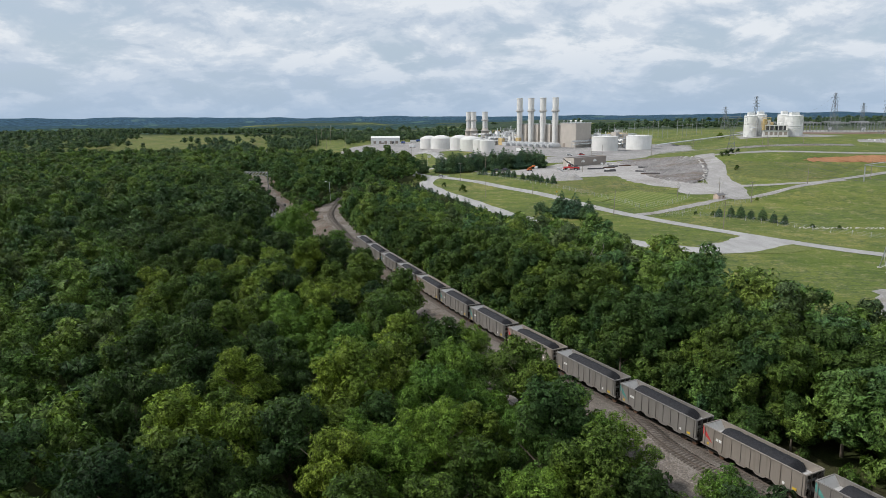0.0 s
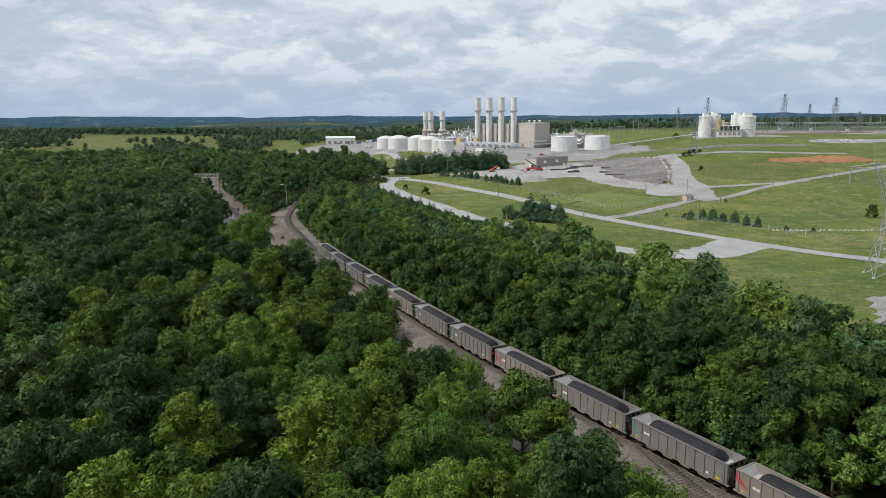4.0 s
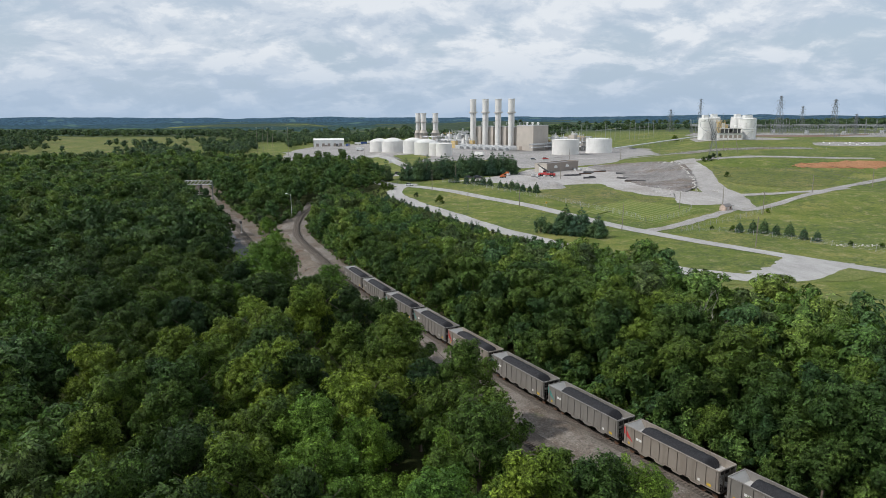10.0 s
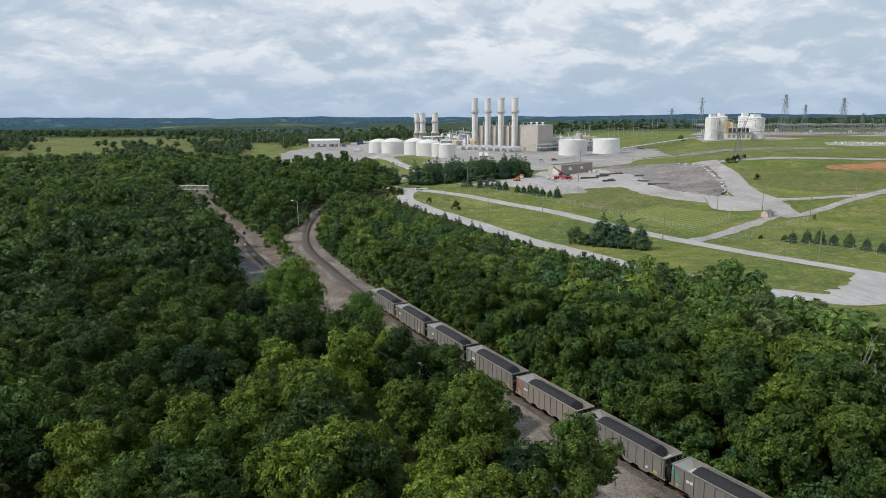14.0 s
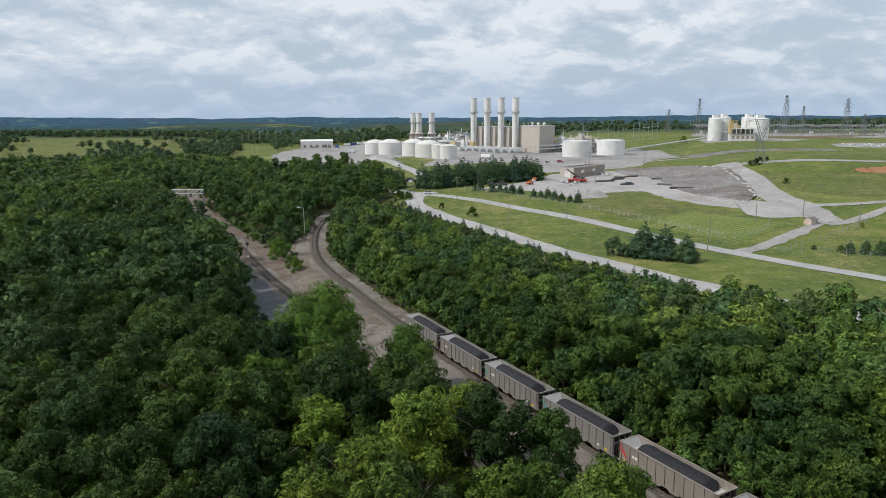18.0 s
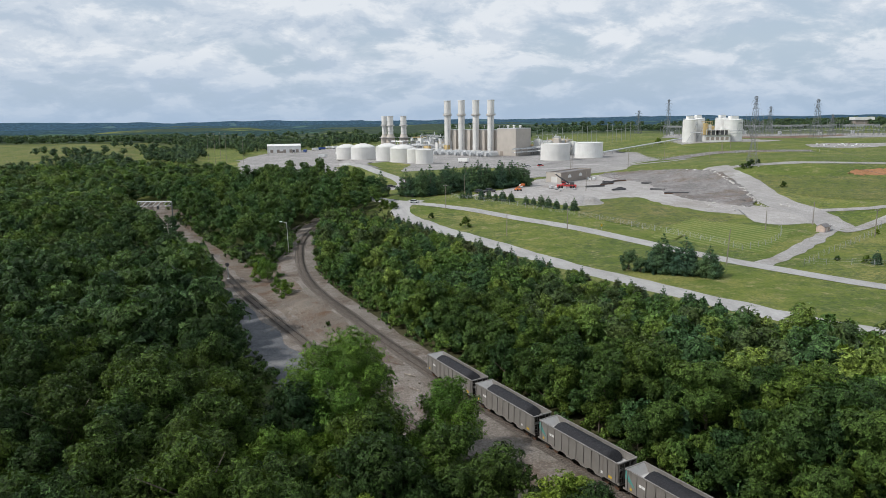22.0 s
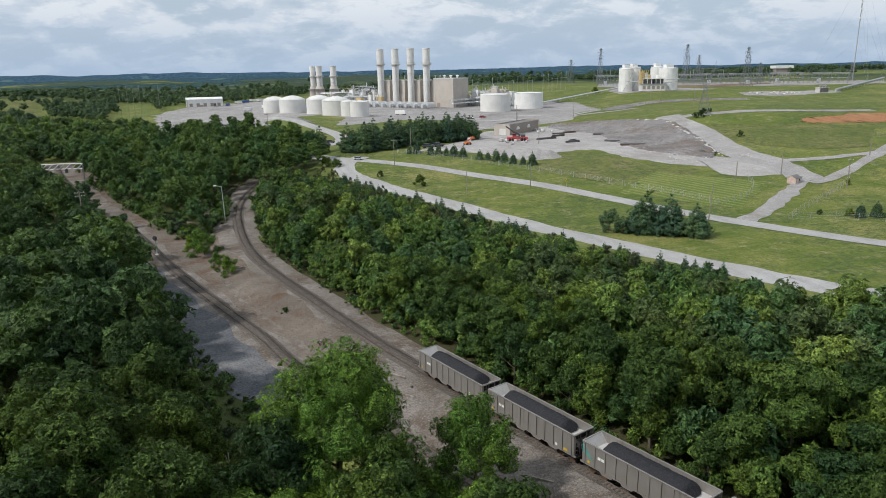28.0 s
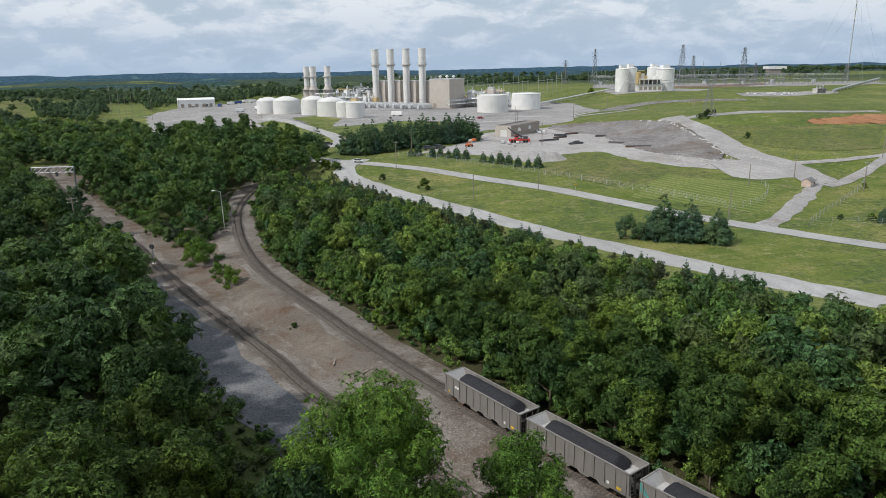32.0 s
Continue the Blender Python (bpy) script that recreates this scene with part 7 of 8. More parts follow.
def dead_tree(x, y, h, seed):
    """A bare grey tree: trunk and forking branches."""
    rg = random.Random(seed)
    t = thing("dead_tree", "bare grey dead tree among green crowns", "tree", "dead trees", at=pose(x, y, land1(x, y) - 0.2))
    part("trunk", rod(bmesh.new(), (0, 0, 0), (0.3, 0.2, h * 0.7), 0.2, 6, 0.09), GREYBARK, t)
    for i in range(9):
        a, z = i * 2.4, h * (0.35 + 0.06 * i)
        l = h * rg.uniform(0.14, 0.24)
        b = bmesh.new()
        e = Vector((l * 0.6 * math.cos(a), l * 0.6 * math.sin(a), z + l))
        rod(b, (0.2, 0.1, z), e, 0.075, 5, 0.035)
        for k in range(3):
            f = e + Vector((rg.uniform(-1, 1), rg.uniform(-1, 1), rg.uniform(0.6, 1.8)))
            rod(b, e, f, 0.035, 4, 0.012)
        part("branch", b, GREYBARK, t)


GREYBARK = plain("grey_dead_wood", (0.24, 0.22, 0.195), 0.9)
for k, (x, y, h) in enumerate(((30.8, 146.6, 15.8), (33.5, 149, 15.0), (36, 145, 13.5), (-64, 219, 6.5), (-61.5, 221, 6), (-66, 222, 5.5), (-63, 217.5, 6))):
    dead_tree(x, y, h, k)
STALKS = ((-57.2, 207.5), (-58.6, 209.0), (-55.8, 208.8), (-60.5, 211.0))
for k, (x, y) in enumerate(STALKS):
    t = thing("dead_sapling", "bare pale grey dead saplings in the weeds", "dead tree", "dead saplings", at=pose(x, y, land1(x, y) - 0.1))
    for j in range(4):
        st = bmesh.new()
        a, h = 1.6 * j + k, brg.uniform(5.0, 8.0)
        fx, fy, tx, ty = 0.4 * math.cos(a), 0.4 * math.sin(a), 1.5 * math.cos(a), 1.3 * math.sin(a)
        rod(st, (fx, fy, 0), (tx, ty, h), 0.05, 5)
        rod(st, (fx * 0.4 + tx * 0.6, fy * 0.4 + ty * 0.6, h * 0.6), (tx * 1.5, ty * 1.4 + 0.3, h * 0.92), 0.03, 4)
        part("stem", st, GREYBARK, t)
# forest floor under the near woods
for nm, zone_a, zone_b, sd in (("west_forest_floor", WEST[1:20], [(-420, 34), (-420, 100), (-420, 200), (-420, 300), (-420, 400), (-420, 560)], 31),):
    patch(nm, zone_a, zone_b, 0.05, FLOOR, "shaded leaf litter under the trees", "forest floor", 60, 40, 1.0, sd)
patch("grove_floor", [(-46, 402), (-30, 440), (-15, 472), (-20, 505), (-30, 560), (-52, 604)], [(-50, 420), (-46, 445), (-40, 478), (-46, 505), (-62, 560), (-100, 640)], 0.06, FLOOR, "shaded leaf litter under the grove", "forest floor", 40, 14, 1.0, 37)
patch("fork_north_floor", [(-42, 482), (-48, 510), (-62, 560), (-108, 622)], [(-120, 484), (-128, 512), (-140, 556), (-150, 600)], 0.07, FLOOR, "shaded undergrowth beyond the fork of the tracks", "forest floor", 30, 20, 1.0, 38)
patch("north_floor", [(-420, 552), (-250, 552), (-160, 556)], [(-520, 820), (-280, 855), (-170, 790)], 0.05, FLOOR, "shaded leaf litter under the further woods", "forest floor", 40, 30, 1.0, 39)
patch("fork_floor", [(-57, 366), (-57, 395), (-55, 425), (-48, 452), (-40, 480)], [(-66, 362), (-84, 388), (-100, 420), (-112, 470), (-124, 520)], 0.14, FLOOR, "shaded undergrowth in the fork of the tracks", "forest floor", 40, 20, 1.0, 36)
# the weeds by the lot carry painted tree shade
patch("lot_weeds", [(-42, 221), (-53, 240), (-61, 260), (-65, 282), (-71, 303), (-79, 328), (-88, 354)], [(-58, 204), (-70, 226), (-76, 244), (-80, 264), (-84, 284), (-90, 306), (-100, 340)], 0.15, SHADEWEED, "rough green weeds between the gravel lot and the woods, darkened for tree shade", "verge", 40, 14, 1.2, 35)
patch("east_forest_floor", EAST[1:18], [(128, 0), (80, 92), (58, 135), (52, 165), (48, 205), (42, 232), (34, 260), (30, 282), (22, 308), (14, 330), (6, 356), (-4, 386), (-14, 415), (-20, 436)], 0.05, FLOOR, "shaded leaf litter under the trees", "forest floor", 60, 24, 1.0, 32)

# single trees and hedges by the roads
WIDEPINE = Kind(43, 12.5, 6.2, "cone", 3000, 0.60, 13, NEEDLE)
LOWPINE = Kind(44, 10.5, 5.2, "bushy", 1800, 0.66, 12, NEEDLE)
for k, (x, y, s) in enumerate(((52.5, 303.5, 1.05), (57.5, 299.5, 1.0), (62.5, 295, 0.82), (49, 302.5, 0.5), (43.6, 307.5, 0.62), (46.0, 304.5, 0.45))):
    (WIDEPINE if k < 3 else LOWPINE).plant(x, y, s, 70 * k, "pine_tree", "bushy dark green pine on the mown grass", "pines by the road", 0.9 * s)
for k, (x, y, s) in enumerate(((11.5, 392, 1.0), (1.0, 414, 0.62))):
    SHRUB[1].plant(x, y, s, 50 * k, "round_bush", "round dark green bush on the lawn", "bushes by the road")
for k, (x, y) in enumerate(((25.1, 462.5), (28.2, 461.1), (33.5, 455.1), (37.8, 456.6), (39.7, 450.5), (42.5, 447.5), (45.9, 444.3), (50.4, 434.4), (53.2, 431.5), (55.6, 427.5), (57.9, 423.5), (60.0, 418.3), (62.9, 414.3), (66.0, 411.5))):
    SMALLFIR[0].plant(x, y, 0.75 + 0.1 * ((k * 7) % 4), 33 * k, "young_fir", "young slender fir in a planted row", "row of young firs")
for k, (x, y) in enumerate(((119.5, 296.7), (124.2, 295.4), (127.4, 292.9), (130.4, 289.7), (133.7, 286.5), (135.5, 280.5), (138.0, 276.4))):
    SMALLFIR[0].plant(x, y, (0.8, 0.9, 1.05, 0.8, 1.0, 0.85, 0.8)[k], 41 * k, "young_fir", "young bushy fir beside the road fence", "firs by the lower road")
rg = random.Random(9)
for k in range(46):
    f = k / 46
    x, y = 1 + 72 * f + rg.uniform(-4, 4), 480 + 36 * f + rg.uniform(-9, 12)
    PINE[k % 2].plant(x, y, rg.uniform(1.05, 1.45), rg.uniform(0, 360), "pine_tree", "dark green pine in the belt by the works yard", "pine belt")
for k in range(90):
    i = rg.randrange(25, len(LOWROAD) - 40)
    d = LOWROAD[i + 1] - LOWROAD[i]
    d = d / np.linalg.norm(d)
    off = 8 + 16 * rg.random() ** 1.5
    x, y = LOWROAD[i][0] + d[1] * off, LOWROAD[i][1] - d[0] * off
    CEDAR[k % 2].plant(x, y, rg.uniform(0.45, 0.95), rg.uniform(0, 360), "cedar", "dark green cedar at the edge of the woods", "cedars along the road")
for x, y, s in ((-46.7, 270.8, 0.34), (180, 424, 0.75), (152, 333, 0.5), (118, 299, 0.6), (112, 304, 0.4), (353, 889, 1.9), (145, 268, 0.45), (152, 262, 0.5), (-16, 452, 1.2), (-12, 446, 1.0)):
    SHRUB[0].plant(x, y, s, x * 7 % 360, "shrub", "leafy green shrub on open ground", "shrubs", 0.7 * s)


# ---- poles, lamps and pylons ----
def pole(x, y, h, name="utility_pole", label="weathered wooden utility pole", arms=0, lean=0, group="utility poles", turn=0):
    t = thing(name, label, "pole", group, at=pose(x, y, land1(x, y) - 0.3, lean, lean * 0.5, turn))
    part("shaft", rod(bmesh.new(), (0, 0, 0), (0, 0, h), 0.19, 8, 0.12), WOOD_POLE, t)
    for k in range(arms):
        a = part("crossarm", bx(-1.3, 1.3, -0.22, -0.1, h - 0.6 - 0.9 * k, h - 0.46 - 0.9 * k), WOOD_POLE, t)
        for i in (-1.1, -0.4, 0.4, 1.1):
            part("insulator", lathe(bmesh.new(), [(0.05, h - 0.46 - 0.9 * k), (0.07, h - 0.4 - 0.9 * k), (0.04, h - 0.3 - 0.9 * k)], 6, i, -0.16), WHITE, a)
    return t


pole(77, 309, 11.5, lean=2.5)
pole(23.3, 371, 9)
pole(49, 374.4, 9, arms=0)
pole(11.2, 433.8, 12, arms=1)
pole(141.7, 353.5, 9.5)
pole(147.5, 328.9, 10.5, arms=1)
pole(119.5, 350.8, 8)
pole(110, 268, 11, lean=1)
pole(-94.3, 343, 16.5, arms=2, turn=30, label="tall wooden pole with two crossarms above the woods")
for x, y, h in ((95, 470, 12), (120, 560, 12), (70, 545, 12), (180, 600, 13), (140, 610, 12), (230, 640, 12), (300, 690, 13), (280, 600, 9), (330, 720, 11), (345, 742, 11), (365, 760, 11), (385, 745, 11), (30, 480, 10), (-30, 690, 12), (-110, 1080, 14), (-60, 1090, 12), (10, 1080, 13), (230, 372, 10), (190, 360, 9)):
    pole(x, y, h)
for x, y in ((-162, 905), (-155, 905), (-149, 903), (-143, 902), (-127, 920)):
    pole(x, y, 36, label="tall slender wooden transmission pole", group="transmission poles", arms=1)


def wire(a, b, sag, r=0.02):
    bm = bmesh.new()
    a, b = Vector(a), Vector(b)
    last = a
    for i in range(1, 11):
        f = i / 10
        p = a.lerp(b, f) - Vector((0, 0, sag * 4 * f * (1 - f)))
        rod(bm, last, p, r, 4)
        last = p
    return tagged(link("overhead_wire", bm, DARKSTEEL), "thin sagging overhead wire between poles", "cable")


lamp = thing("yard_lamp", "tall pale steel lamp post with a single arm by the tracks", "street lamp", at=pose(-58.5, 360, land1(-58.5, 360) - 0.2))
part("post", rod(bmesh.new(), (0, 0, 0), (-0.2, 0, 11.2), 0.13, 8, 0.08), LIGHTMETAL, lamp)
part("arm", rod(bmesh.new(), (-0.2, 0, 11.1), (-1.7, -0.3, 11.5), 0.06, 6), LIGHTMETAL, lamp)
part("lamp_head", bx(-2.6, -1.6, -0.5, -0.1, 11.4, 11.65, 0.06), WHITE, lamp)


def lattice_tower(x, y, h, w, label="steel lattice transmission tower with three crossarms", base=None):
    t = thing("lattice_tower", label, "pylon", "transmission towers", at=pose(x, y, (land1(x, y) if base is None else base) - 0.5, 0, 0, 25))
    br = bmesh.new()
    top = w * 0.14
    n = 9

    def half(f):
        return w / 2 * (1 - f) ** 1.25 + top / 2
    for i in range(n):
        f0, f1 = i / n, (i + 1) / n
        a, b = half(f0), half(f1)
        z0, z1 = h * f0, h * f1
        cs = [(-1, -1), (1, -1), (1, 1), (-1, 1)]
        for j, (sx, sy) in enumerate(cs):
            ex, ey = cs[(j + 1) % 4]
            rod(br, (sx * a, sy * a, z0), (ex * b, ey * b, z1), 0.11, 4)
            rod(br, (ex * a, ey * a, z0), (sx * b, sy * b, z1), 0.11, 4)
            rod(br, (sx * b, sy * b, z1), (ex * b, ey * b, z1), 0.1, 4)
    for sx, sy in ((-1, -1), (1, -1), (1, 1), (-1, 1)):
        part("leg", bent_bar([(sx * half(i / n), sy * half(i / n), h * i / n) for i in range(n + 1)], 0.16), TOWERSTEEL, t)
    part("bracing", br, TOWERSTEEL, t)
    for f, l in ((0.97, 5.0), (0.88, 9.0), (0.79, 7.5), (0.70, 9.0)):
        arm = bmesh.new()
        z = h * f
        for s in (-1, 1):
            rod(arm, (s * top * 0.5, 0, z), (s * l, 0, z), 0.13, 4)
            rod(arm, (s * top * 0.5, 0, z + 2), (s * l, 0, z), 0.1, 4)
            rod(arm, (s * l, 0, z), (s * l, 0, z - 2.0), 0.12, 4)
        part("crossarm", arm, TOWERSTEEL, t)
    return t


lattice_tower(569, 1022, 58, 12, base=13)
lattice_tower(559, 884, 50, 11, base=13)
lattice_tower(552, 1240, 60, 9, base=12)
lattice_tower(708, 1185, 46, 9, base=12)
lattice_tower(648, 966, 32, 8, base=12)
lattice_tower(506, 1258, 42, 9, base=12)
lattice_tower(820, 978, 30, 10, "low steel lattice tower beside the mast", base=12)
mast = thing("radio_mast", "very tall slender guyed radio mast with white dishes", "mast", at=pose(830, 985, 12))
part("column", rod(bmesh.new(), (0, 0, 0), (0, 0, 160), 0.9, 4, 0.8), STEEL, mast)
for z in (92, 104, 113):
    part("dish", lathe(bmesh.new(), [(1.6, z - 1.2), (1.8, z), (1.6, z + 1.2)], 12, -1.4, -1), WHITE, mast)
for a in range(3):
    for z in (60, 110, 155):
        part("guy_wire", rod(bmesh.new(), (0, 0, z), (70 * math.cos(a * 2.1), 70 * math.sin(a * 2.1), -4), 0.08, 3), STEEL, mast)

# switchyard: rows of portal frames and bus bars
for k in range(26):
    u, v = k % 9, k // 9
    x, y = 470 + 34 * u + 22 * v, 1060 - 17 * u + 52 * v
    t = thing("switchyard_frame", "grey steel portal frame with bus bars and insulators", "switchgear", "switchyard frames", at=pose(x, y, land1(x, y), 0, 0, -26))
    for a in (-13, 0, 13):
        for e in (-0.8, 0.8):
            part("post", rod(bmesh.new(), (a + e, 0, 0), (a, 0, 14), 0.2, 4), TOWERSTEEL, t)
        if k % 3 == 0:
            part("lightning_rod", rod(bmesh.new(), (a, 0, 14), (a, 0, 22), 0.15, 4), STEEL, t)
    part("beam", rod(bmesh.new(), (-13, 0, 13.6), (13, 0, 13.6), 0.28, 4), STEEL, t)
    part("beam", rod(bmesh.new(), (-13, 0, 12.2), (13, 0, 12.2), 0.18, 4), STEEL, t)
    for a in (-9, -4, 4, 9):
        part("insulator", rod(bmesh.new(), (a, 0, 12), (a, 0, 9.5), 0.2, 6), STEEL, t)
        part("bus_bar", rod(bmesh.new(), (a, -16, 7), (a, 16, 7), 0.12, 4), STEEL, t)
        for e in (-7, 7):
            part("bus_support", rod(bmesh.new(), (a, e, 0), (a, e, 7), 0.2, 4), TOWERSTEEL, t)
    if k % 4 == 1:
        part("transformer", bx(-2.5, 2.5, 8, 12, 0, 5, 0.2), LIGHTMETAL, t)
for k in range(12):
    x, y = 190 + 16 * k, 985 + 7 * (k % 3)
    t = thing("switchyard_frame", "slim steel line support behind the plant", "switchgear", "line supports", at=pose(x, y, land1(x, y), 0, 0, 10))
    for a in (-4, 4):
        part("post", rod(bmesh.new(), (a, 0, 0), (a, 0, 18 + 6 * (k % 2)), 0.25, 4), STEEL, t)
    part("beam", rod(bmesh.new(), (-6, 0, 16), (6, 0, 16), 0.2, 4), STEEL, t)
t = thing("conveyor", "long covered conveyor climbing the green slope to the silos", "conveyor")
a, b = Vector((245, 800, land1(245, 800) + 2.5)), Vector((398, 905, land1(398, 905) + 4))
d = (b - a).normalized()
s = Vector((-d.y, d.x, 0))
for nm, off, r, mt in (("pipe", -1.2, 0.8, LIGHTMETAL), ("pipe", 1.2, 0.6, STEEL)):
    part(nm, rod(bmesh.new(), a + s * off, b + s * off, r, 8), mt, t)
for i in range(12):
    p = a.lerp(b, i / 11)
    fr = bmesh.new()
    for k in (-1.6, 1.6):
        q = p + s * k
        rod(fr, (q.x, q.y, land1(q.x, q.y) - 0.3), q, 0.2, 4)
    part("trestle", fr, STEEL, t)

# signal bridge over the siding
t = thing("signal_bridge", "grey steel truss signal bridge over the tracks", "signal bridge")
a, b = Vector((-115.5, 459, 0)), Vector((-131.5, 462.5, 0))
g0 = land1(-118, 460) + 3.4
fr, lg = bmesh.new(), bmesh.new()
for oz in (g0 + 5.9, g0 + 8.0):
    for oy in (-0.6, 0.6):
        rod(fr, a + Vector((0, oy, oz)), b + Vector((0, oy, oz)), 0.13, 4)
for i in range(7):
    p, q = a.lerp(b, i / 7), a.lerp(b, (i + 1) / 7)
    for oy in (-0.6, 0.6):
        rod(fr, q + Vector((0, oy, g0 + 5.9)), p + Vector((0, oy, g0 + 8.0)), 0.19, 4)
lgs = []
for p in (a, b):
    lg = bmesh.new()
    lgs.append(lg)
    for oy in (-0.6, 0.6):
        rod(lg, p + Vector((0, oy, g0 - 3.5)), p + Vector((0, oy, g0 + 7.8)), 0.16, 4)
    for k in range(5):
        rod(lg, p + Vector((0, -0.6, g0 + 1.5 * k)), p + Vector((0, 0.6, g0 + 1.5 * k + 1.2)), 0.07, 4)
part("truss", fr, STEEL, t)
for lg in lgs:
    part("leg_frame", lg, TOWERSTEEL, t)
part("signal_head", bx(-131.4, -130.4, 461.2, 461.9, g0 + 4.4, g0 + 6.0), DARKSTEEL, t)
part("signal_head", bx(-122.4, -121.4, 459.2, 459.9, g0 + 4.4, g0 + 6.0), DARKSTEEL, t)


# ---- the line of steel towers over the fields ----
def waisted_tower(x, y, turn, k, label, steel):
    """A lattice tower: four legs to a narrow waist, two horns, a crossarm with hanging insulators."""
    t = thing("waisted_tower", label, "pylon", "field line towers", at=pose(x, y, land1(x, y) - 0.3, 0, 0, turn) @ Matrix.Diagonal((k, k, k, 1)))
    cs = [(-1, -1), (1, -1), (1, 1), (-1, 1)]
    lv = [(0, 3.6), (4.5, 2.9), (9, 2.2), (13.5, 1.5), (18, 0.9)]
    for j, (sx, sy) in enumerate(cs):
        leg, br = bmesh.new(), bmesh.new()
        rod(leg, (sx * 3.6, sy * 3.6, 0), (sx * 0.9, sy * 0.9, 18), 0.13, 4)
        ex, ey = cs[(j + 1) % 4]
        for (z0, a), (z1, b) in zip(lv, lv[1:]):
            rod(br, (sx * a, sy * a, z0), (ex * b, ey * b, z1), 0.06, 4)
            rod(br, (ex * a, ey * a, z0), (sx * b, sy * b, z1), 0.06, 4)
            rod(br, (sx * b, sy * b, z1), (ex * b, ey * b, z1), 0.06, 4)
        part("leg", leg, steel, t)
        part("bracing", br, steel, t)
        part("footing", lathe(bmesh.new(), [(0.5, -0.3), (0.5, 0.5), (0.02, 0.5)], 10, sx * 3.6, sy * 3.6), CONCRETE, t)
    for s in (-1, 1):
        h = bmesh.new()
        for e in (-0.9, 0.9):
            rod(h, (s * 0.9, e, 18), (s * 5.2, e * 0.5, 31), 0.11, 4)
            rod(h, (-s * 0.3, e, 19), (s * 4.0, e * 0.5, 31), 0.08, 4)
            for i in range(5):
                f, g = i / 5, (i + 1) / 5
                rod(h, (s * (0.9 + 4.3 * f), e * (1 - 0.5 * f), 18 + 13 * f), (s * (-0.3 + 4.3 * g), e * (1 - 0.5 * g), 19 + 12 * g), 0.05, 4)
        rod(h, (s * 5.2, 0, 31), (s * 5.6, 0, 36), 0.09, 4)
        part("horn", h, steel, t)
    arm = bmesh.new()
    for e in (-0.45, 0.45):
        rod(arm, (-11, 0, 30), (-5, e, 31), 0.09, 4)
        rod(arm, (11, 0, 30), (5, e, 31), 0.09, 4)
        rod(arm, (-5, e, 31), (5, e, 31), 0.1, 4)
        rod(arm, (-11, 0, 30), (-5, e, 29.4), 0.08, 4)
        rod(arm, (11, 0, 30), (5, e, 29.4), 0.08, 4)
        rod(arm, (-5, e, 29.4), (5, e, 29.4), 0.08, 4)
    part("crossarm", arm, steel, t)
    m = t.matrix_world.copy()
    ends = []
    for a in (-10.8, 0, 10.8):
        z = 29.6 if a else 29.2
        part("insulator_string", rod(bmesh.new(), (a, 0, z), (a, 0, z - 4.2), 0.16, 6), STEEL, t)
        ends.append(pose(x, y, land1(x, y) - 0.3, 0, 0, turn) @ Vector((a * k, 0, (z - 4.2) * k)))
    return ends


lines = [waisted_tower(128.5, 191, -16, 1.0, "grey steel waisted lattice tower on the mown field", STEEL),
         waisted_tower(197, 476, -20, 0.82, "grey steel waisted lattice tower above the pasture", TOWERSTEEL)]
far_end = [Vector((569 + a, 1022, 62)) for a in (-7, 0, 7)]
for a, b, c in zip(lines[0], lines[1], far_end):
    wire(a, b, 7.0, 0.035)
    wire(b, c, 12.0, 0.035)
# weeds round the foot of the upper tower, a bush in the lower field, a flag by the drive
for x, y, s in ((193, 473, 0.9), (198, 478, 0.8), (190, 474, 0.7), (203, 479, 0.6)):
    SHRUB[1].plant(x, y, s, x * 9 % 360, "shrub", "greyish scrub round the foot of the tower", "shrubs")
BUSHY[1].plant(192, 286, 0.62, 20, "broadleaf_tree", "round dark green tree on the open field", "field trees")
t = thing("flagpole", "white flagpole with a small pale flag by the drive", "flagpole", at=pose(-11, 534, land1(-11, 534)))
part("pole", rod(bmesh.new(), (0, 0, -0.2), (0, 0, 9), 0.08, 8, 0.05), WHITE, t)
part("flag", bx(0.08, 2.2, -0.02, 0.02, 7.4, 8.8), WHITE, t)


# ---- small things by the roads and tracks ----
def road_sign(x, y, turn, mat, label):
    t = thing("road_sign", label, "sign", "road signs", at=pose(x, y, land1(x, y) - 0.1, 0, 0, turn))
    part("post", rod(bmesh.new(), (0, 0, 0), (0, 0, 2.4), 0.05, 6), STEEL, t)
    bm = bmesh.new()
    v = [bm.verts.new((a * 0.62, -0.06, 2.2 + b * 0.62)) for a, b in ((0, -1), (1, 0), (0, 1), (-1, 0))]
    w = [bm.verts.new((p.co.x, -0.03, p.co.z)) for p in v]
    bm.faces.new(v)
    bm.faces.new(w[::-1])
    for i in range(4):
        bm.faces.new((v[i], v[(i + 1) % 4], w[(i + 1) % 4], w[i]))
    bmesh.ops.recalc_face_normals(bm, faces=bm.faces)
    part("plate", bm, mat, t)


road_sign(61, 369, 10, YELLOW, "yellow diamond warning sign on a steel post")
rg = random.Random(31)
TIMBER = plain("grey_timber", (0.30, 0.26, 0.22), 0.9, 0, 0.3)
for k in range(14):
    i = rg.randrange(150, len(MAIN) - 20)
    if not 190 < MAIN[i][1] < 380:
        continue
    x, y = MAIN[i] + np.array([-1, 0]) * rg.uniform(3.5, 9)
    t = tagged(link("old_sleeper", bx(-1.3, 1.3, -0.12, 0.12, 0.0, 0.2, 0.02), TIMBER), "discarded grey timber sleeper lying on the ballast", "timber", "discarded sleepers")
    t.matrix_world = pose(x, y, land1(x, y) + 0.2, 0, 0, rg.uniform(0, 180))
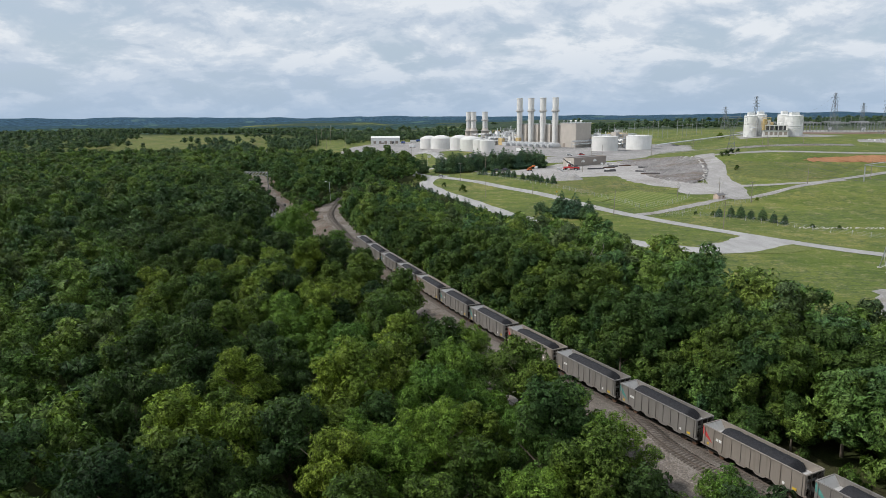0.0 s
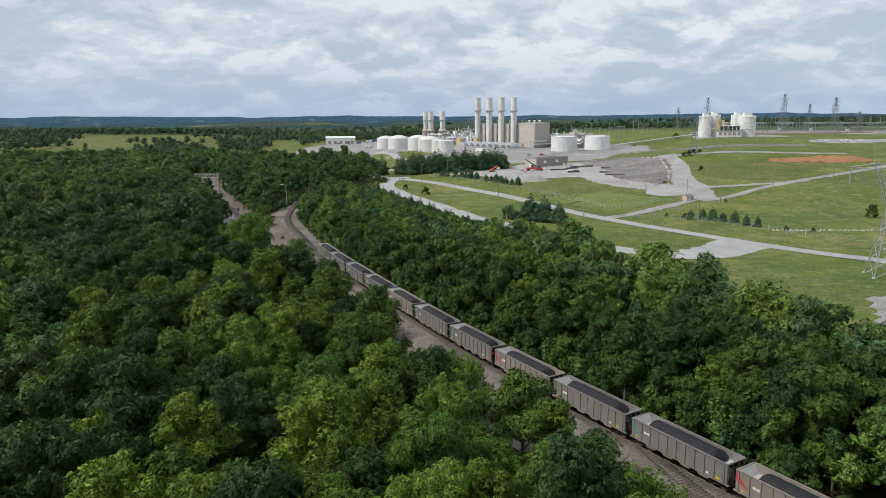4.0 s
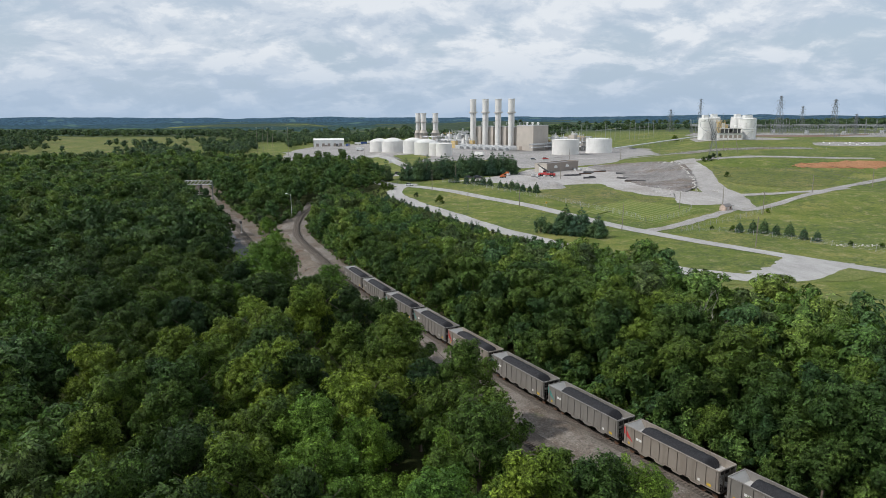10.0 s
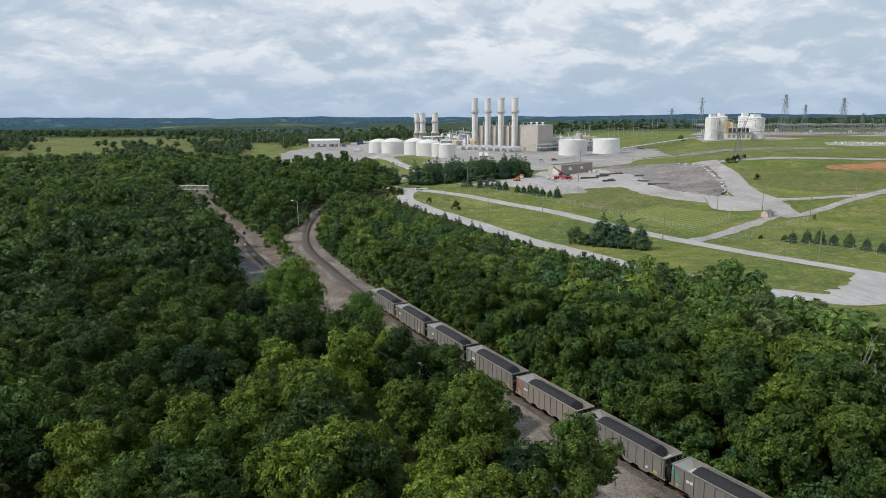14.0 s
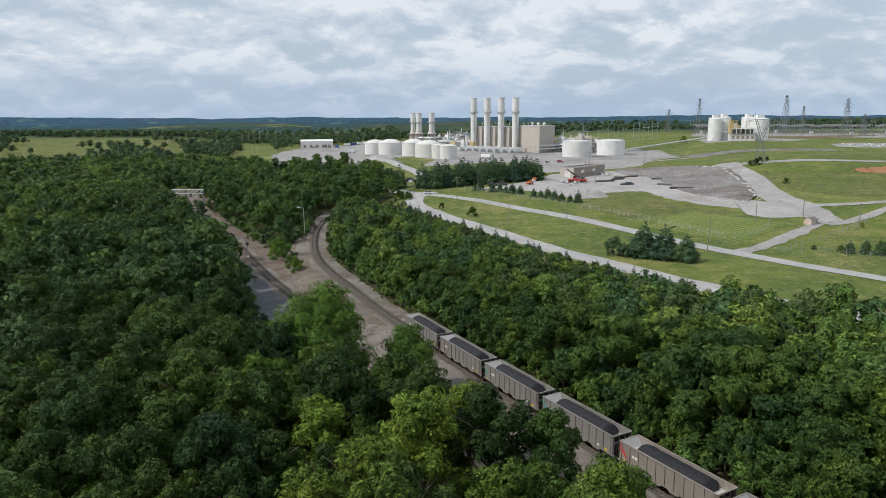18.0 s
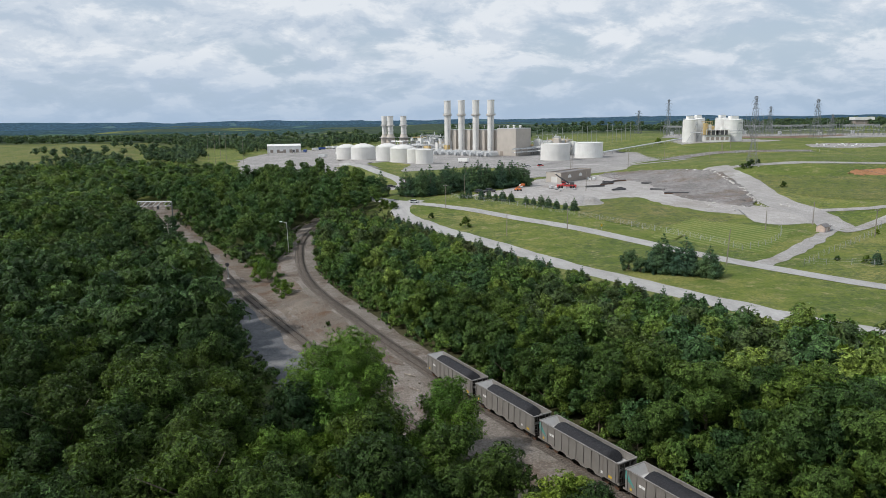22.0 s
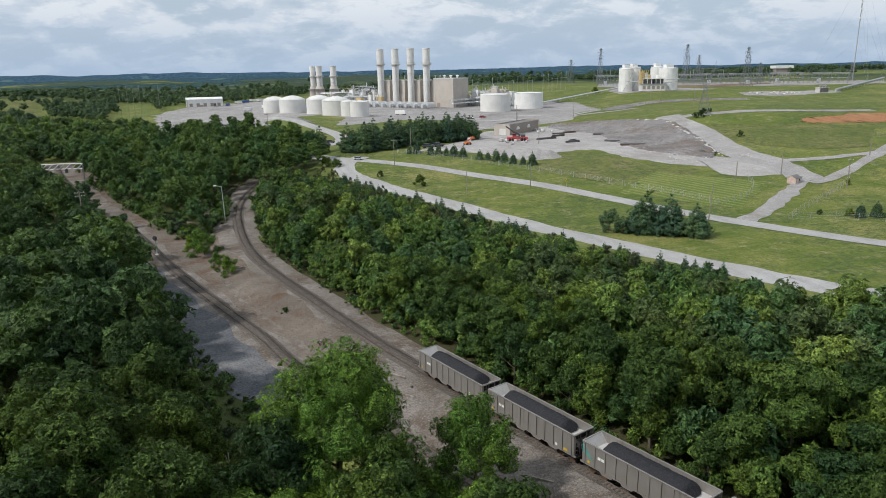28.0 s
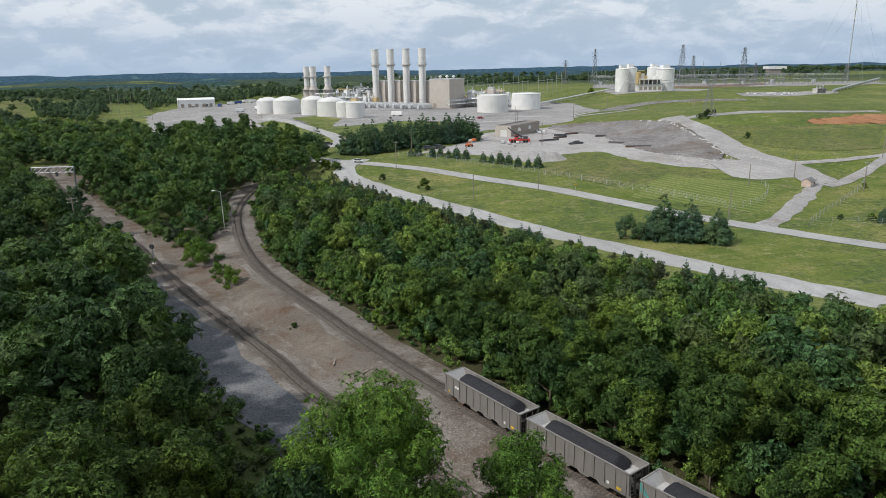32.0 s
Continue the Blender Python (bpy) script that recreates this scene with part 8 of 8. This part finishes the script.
SIGNAL = (-75.5, 330.0)
# switch stand and relay box by the siding
t = thing("signal_box", "small silver relay box beside the siding", "signal box", at=pose(-81.5, 331, land1(-81.5, 331) + 0.1, 0, 0, 20))
part("cabinet", bx(-0.7, 0.7, -0.5, 0.5, 0.2, 2.0, 0.05), LIGHTMETAL, t)
part("plinth", bx(-0.8, 0.8, -0.6, 0.6, -0.2, 0.2), CONCRETE, t)
part("door", bx(-0.6, 0.6, -0.54, -0.505, 0.3, 1.9), STEEL, t)


t = thing("track_signal", "black railway signal on a short mast beside the siding", "signal", at=pose(SIGNAL[0], SIGNAL[1], land1(*SIGNAL), 0, 0, -18))
part("mast", rod(bmesh.new(), (0, 0, -0.2), (0, 0, 5.0), 0.09, 8), STEEL, t)
part("base", bx(-0.45, 0.45, -0.45, 0.45, -0.3, 0.35, 0.04), CONCRETE, t)
head = bmesh.new()
lathe(head, [(0.05, -0.06), (0.62, -0.06), (0.62, 0.06), (0.05, 0.06)], 20)
bmesh.ops.transform(head, matrix=pose(0, -0.14, 4.6, 90, 0, 0), verts=head.verts)
part("target_disc", head, DARKSTEEL, t)
part("lamp_case", bx(-0.22, 0.22, -0.05, 0.4, 4.1, 5.1, 0.04), DARKSTEEL, t)
for z in (4.3, 4.6, 4.9):
    hood = bmesh.new()
    lathe(hood, [(0.11, 0.0), (0.13, 0.28)], 10)
    bmesh.ops.transform(hood, matrix=pose(0, -0.2, z, 90, 0, 0), verts=hood.verts)
    part("lens_hood", hood, DARKSTEEL, t)
part("ladder", bx(-0.03, 0.03, 0.1, 0.4, 0.3, 4.0), STEEL, t)


# ---- loose stones on the cut banks ----
BANKSTONE = plain("brown_bank_stone", (0.19, 0.162, 0.138), 0.95, 0, 0.3)
rgs = np.random.RandomState(88)
tet = np.array([(1, 0, 0), (-1, 0, 0), (0, 1, 0), (0, -1, 0), (0, 0, 0.8), (0, 0, -0.8)], float)
fac = np.array([(0, 2, 4), (2, 1, 4), (1, 3, 4), (3, 0, 4), (2, 0, 5), (1, 2, 5), (3, 1, 5), (0, 3, 5)])
SV, SF = [], []
for i in range(len(SIDING) - 2):
    if 225 < SIDING[i][1] < 480:
        d = SIDING[i + 1] - SIDING[i]
        d /= np.linalg.norm(d)
        for k in range(12):
            off = rgs.uniform(2.4, 11) if k < 9 else -rgs.uniform(2.4, 6)
            p = SIDING[i] + d * rgs.uniform(0, 2) + np.array([d[1], -d[0]]) * off
            s0 = rgs.uniform(0.06, 0.18) * (1.6 if rgs.rand() < 0.12 else 1.0)
            z = land1(p[0], p[1]) + 0.24
            SF.append(fac + len(SV) * 6)
            SV.append(tet * s0 * rgs.uniform(0.6, 1.3, (6, 3)) + np.array([p[0], p[1], z]))
tagged(new("bank_rubble", array_mesh("bank_rubble", np.vstack(SV), np.vstack(SF), [BANKSTONE])), "loose pale stones on the dirt beside the siding", "stones", kind="stuff")

# ---- on the hill by the silos ----
t = thing("loading_bay", "grey concrete loading bays with dark openings on the hill", "concrete bays", at=pose(541, 745, land1(541, 745), 0, 0, 10) @ Matrix.Diagonal((0.5, 0.5, 0.62, 1)))
for k in range(4):
    part("dividing_wall", bx(-14 + 9 * k, -13 + 9 * k, -5, 5, -0.5, 7.5), CONCRETE, t)
part("back_wall", bx(-14, 14, 5, 5.8, -0.5, 7.5), CONCRETE, t)
part("deck", bx(-15, 15, -5.4, 6, 7.5, 8.3), CONCRETE, t)
for k in range(3):
    part("hopper", lathe(bmesh.new(), [(0.8, 8.3), (2.2, 11), (2.2, 12), (0.1, 12.6)], 10, -9 + 9 * k, 0), STEEL, t)
rg = random.Random(77)
for k in range(26):
    x, y = rg.uniform(462, 520), rg.uniform(738, 768)
    w = rg.uniform(0.5, 1.2)
    t = tagged(link("pallet_load", bx(-w, w, -w * 0.6, w * 0.6, 0, w * rg.uniform(0.5, 1.2), 0.05), rg.choice((WHITE, CREAM, LIGHTMETAL, TAUPE))), "wrapped pallet load standing on the gravel pad", "pallet", "pallet loads on the hill")
    t.matrix_world = pose(x, y, land1(x, y) + 0.14, 0, 0, rg.uniform(0, 90))
t = thing("overland_pipe", "long grey overland pipe on low trestles", "pipe line")
a, b = Vector((556, 742, land1(556, 742) + 2.5)), Vector((800, 905, land1(800, 905) + 6))
part("pipe", rod(bmesh.new(), a, b, 1.3, 10), STEEL, t)
for i in range(16):
    p = a.lerp(b, i / 15)
    part("trestle", rod(bmesh.new(), (p.x, p.y, land1(p.x, p.y) - 0.3), p, 0.45, 6), CONCRETE, t)
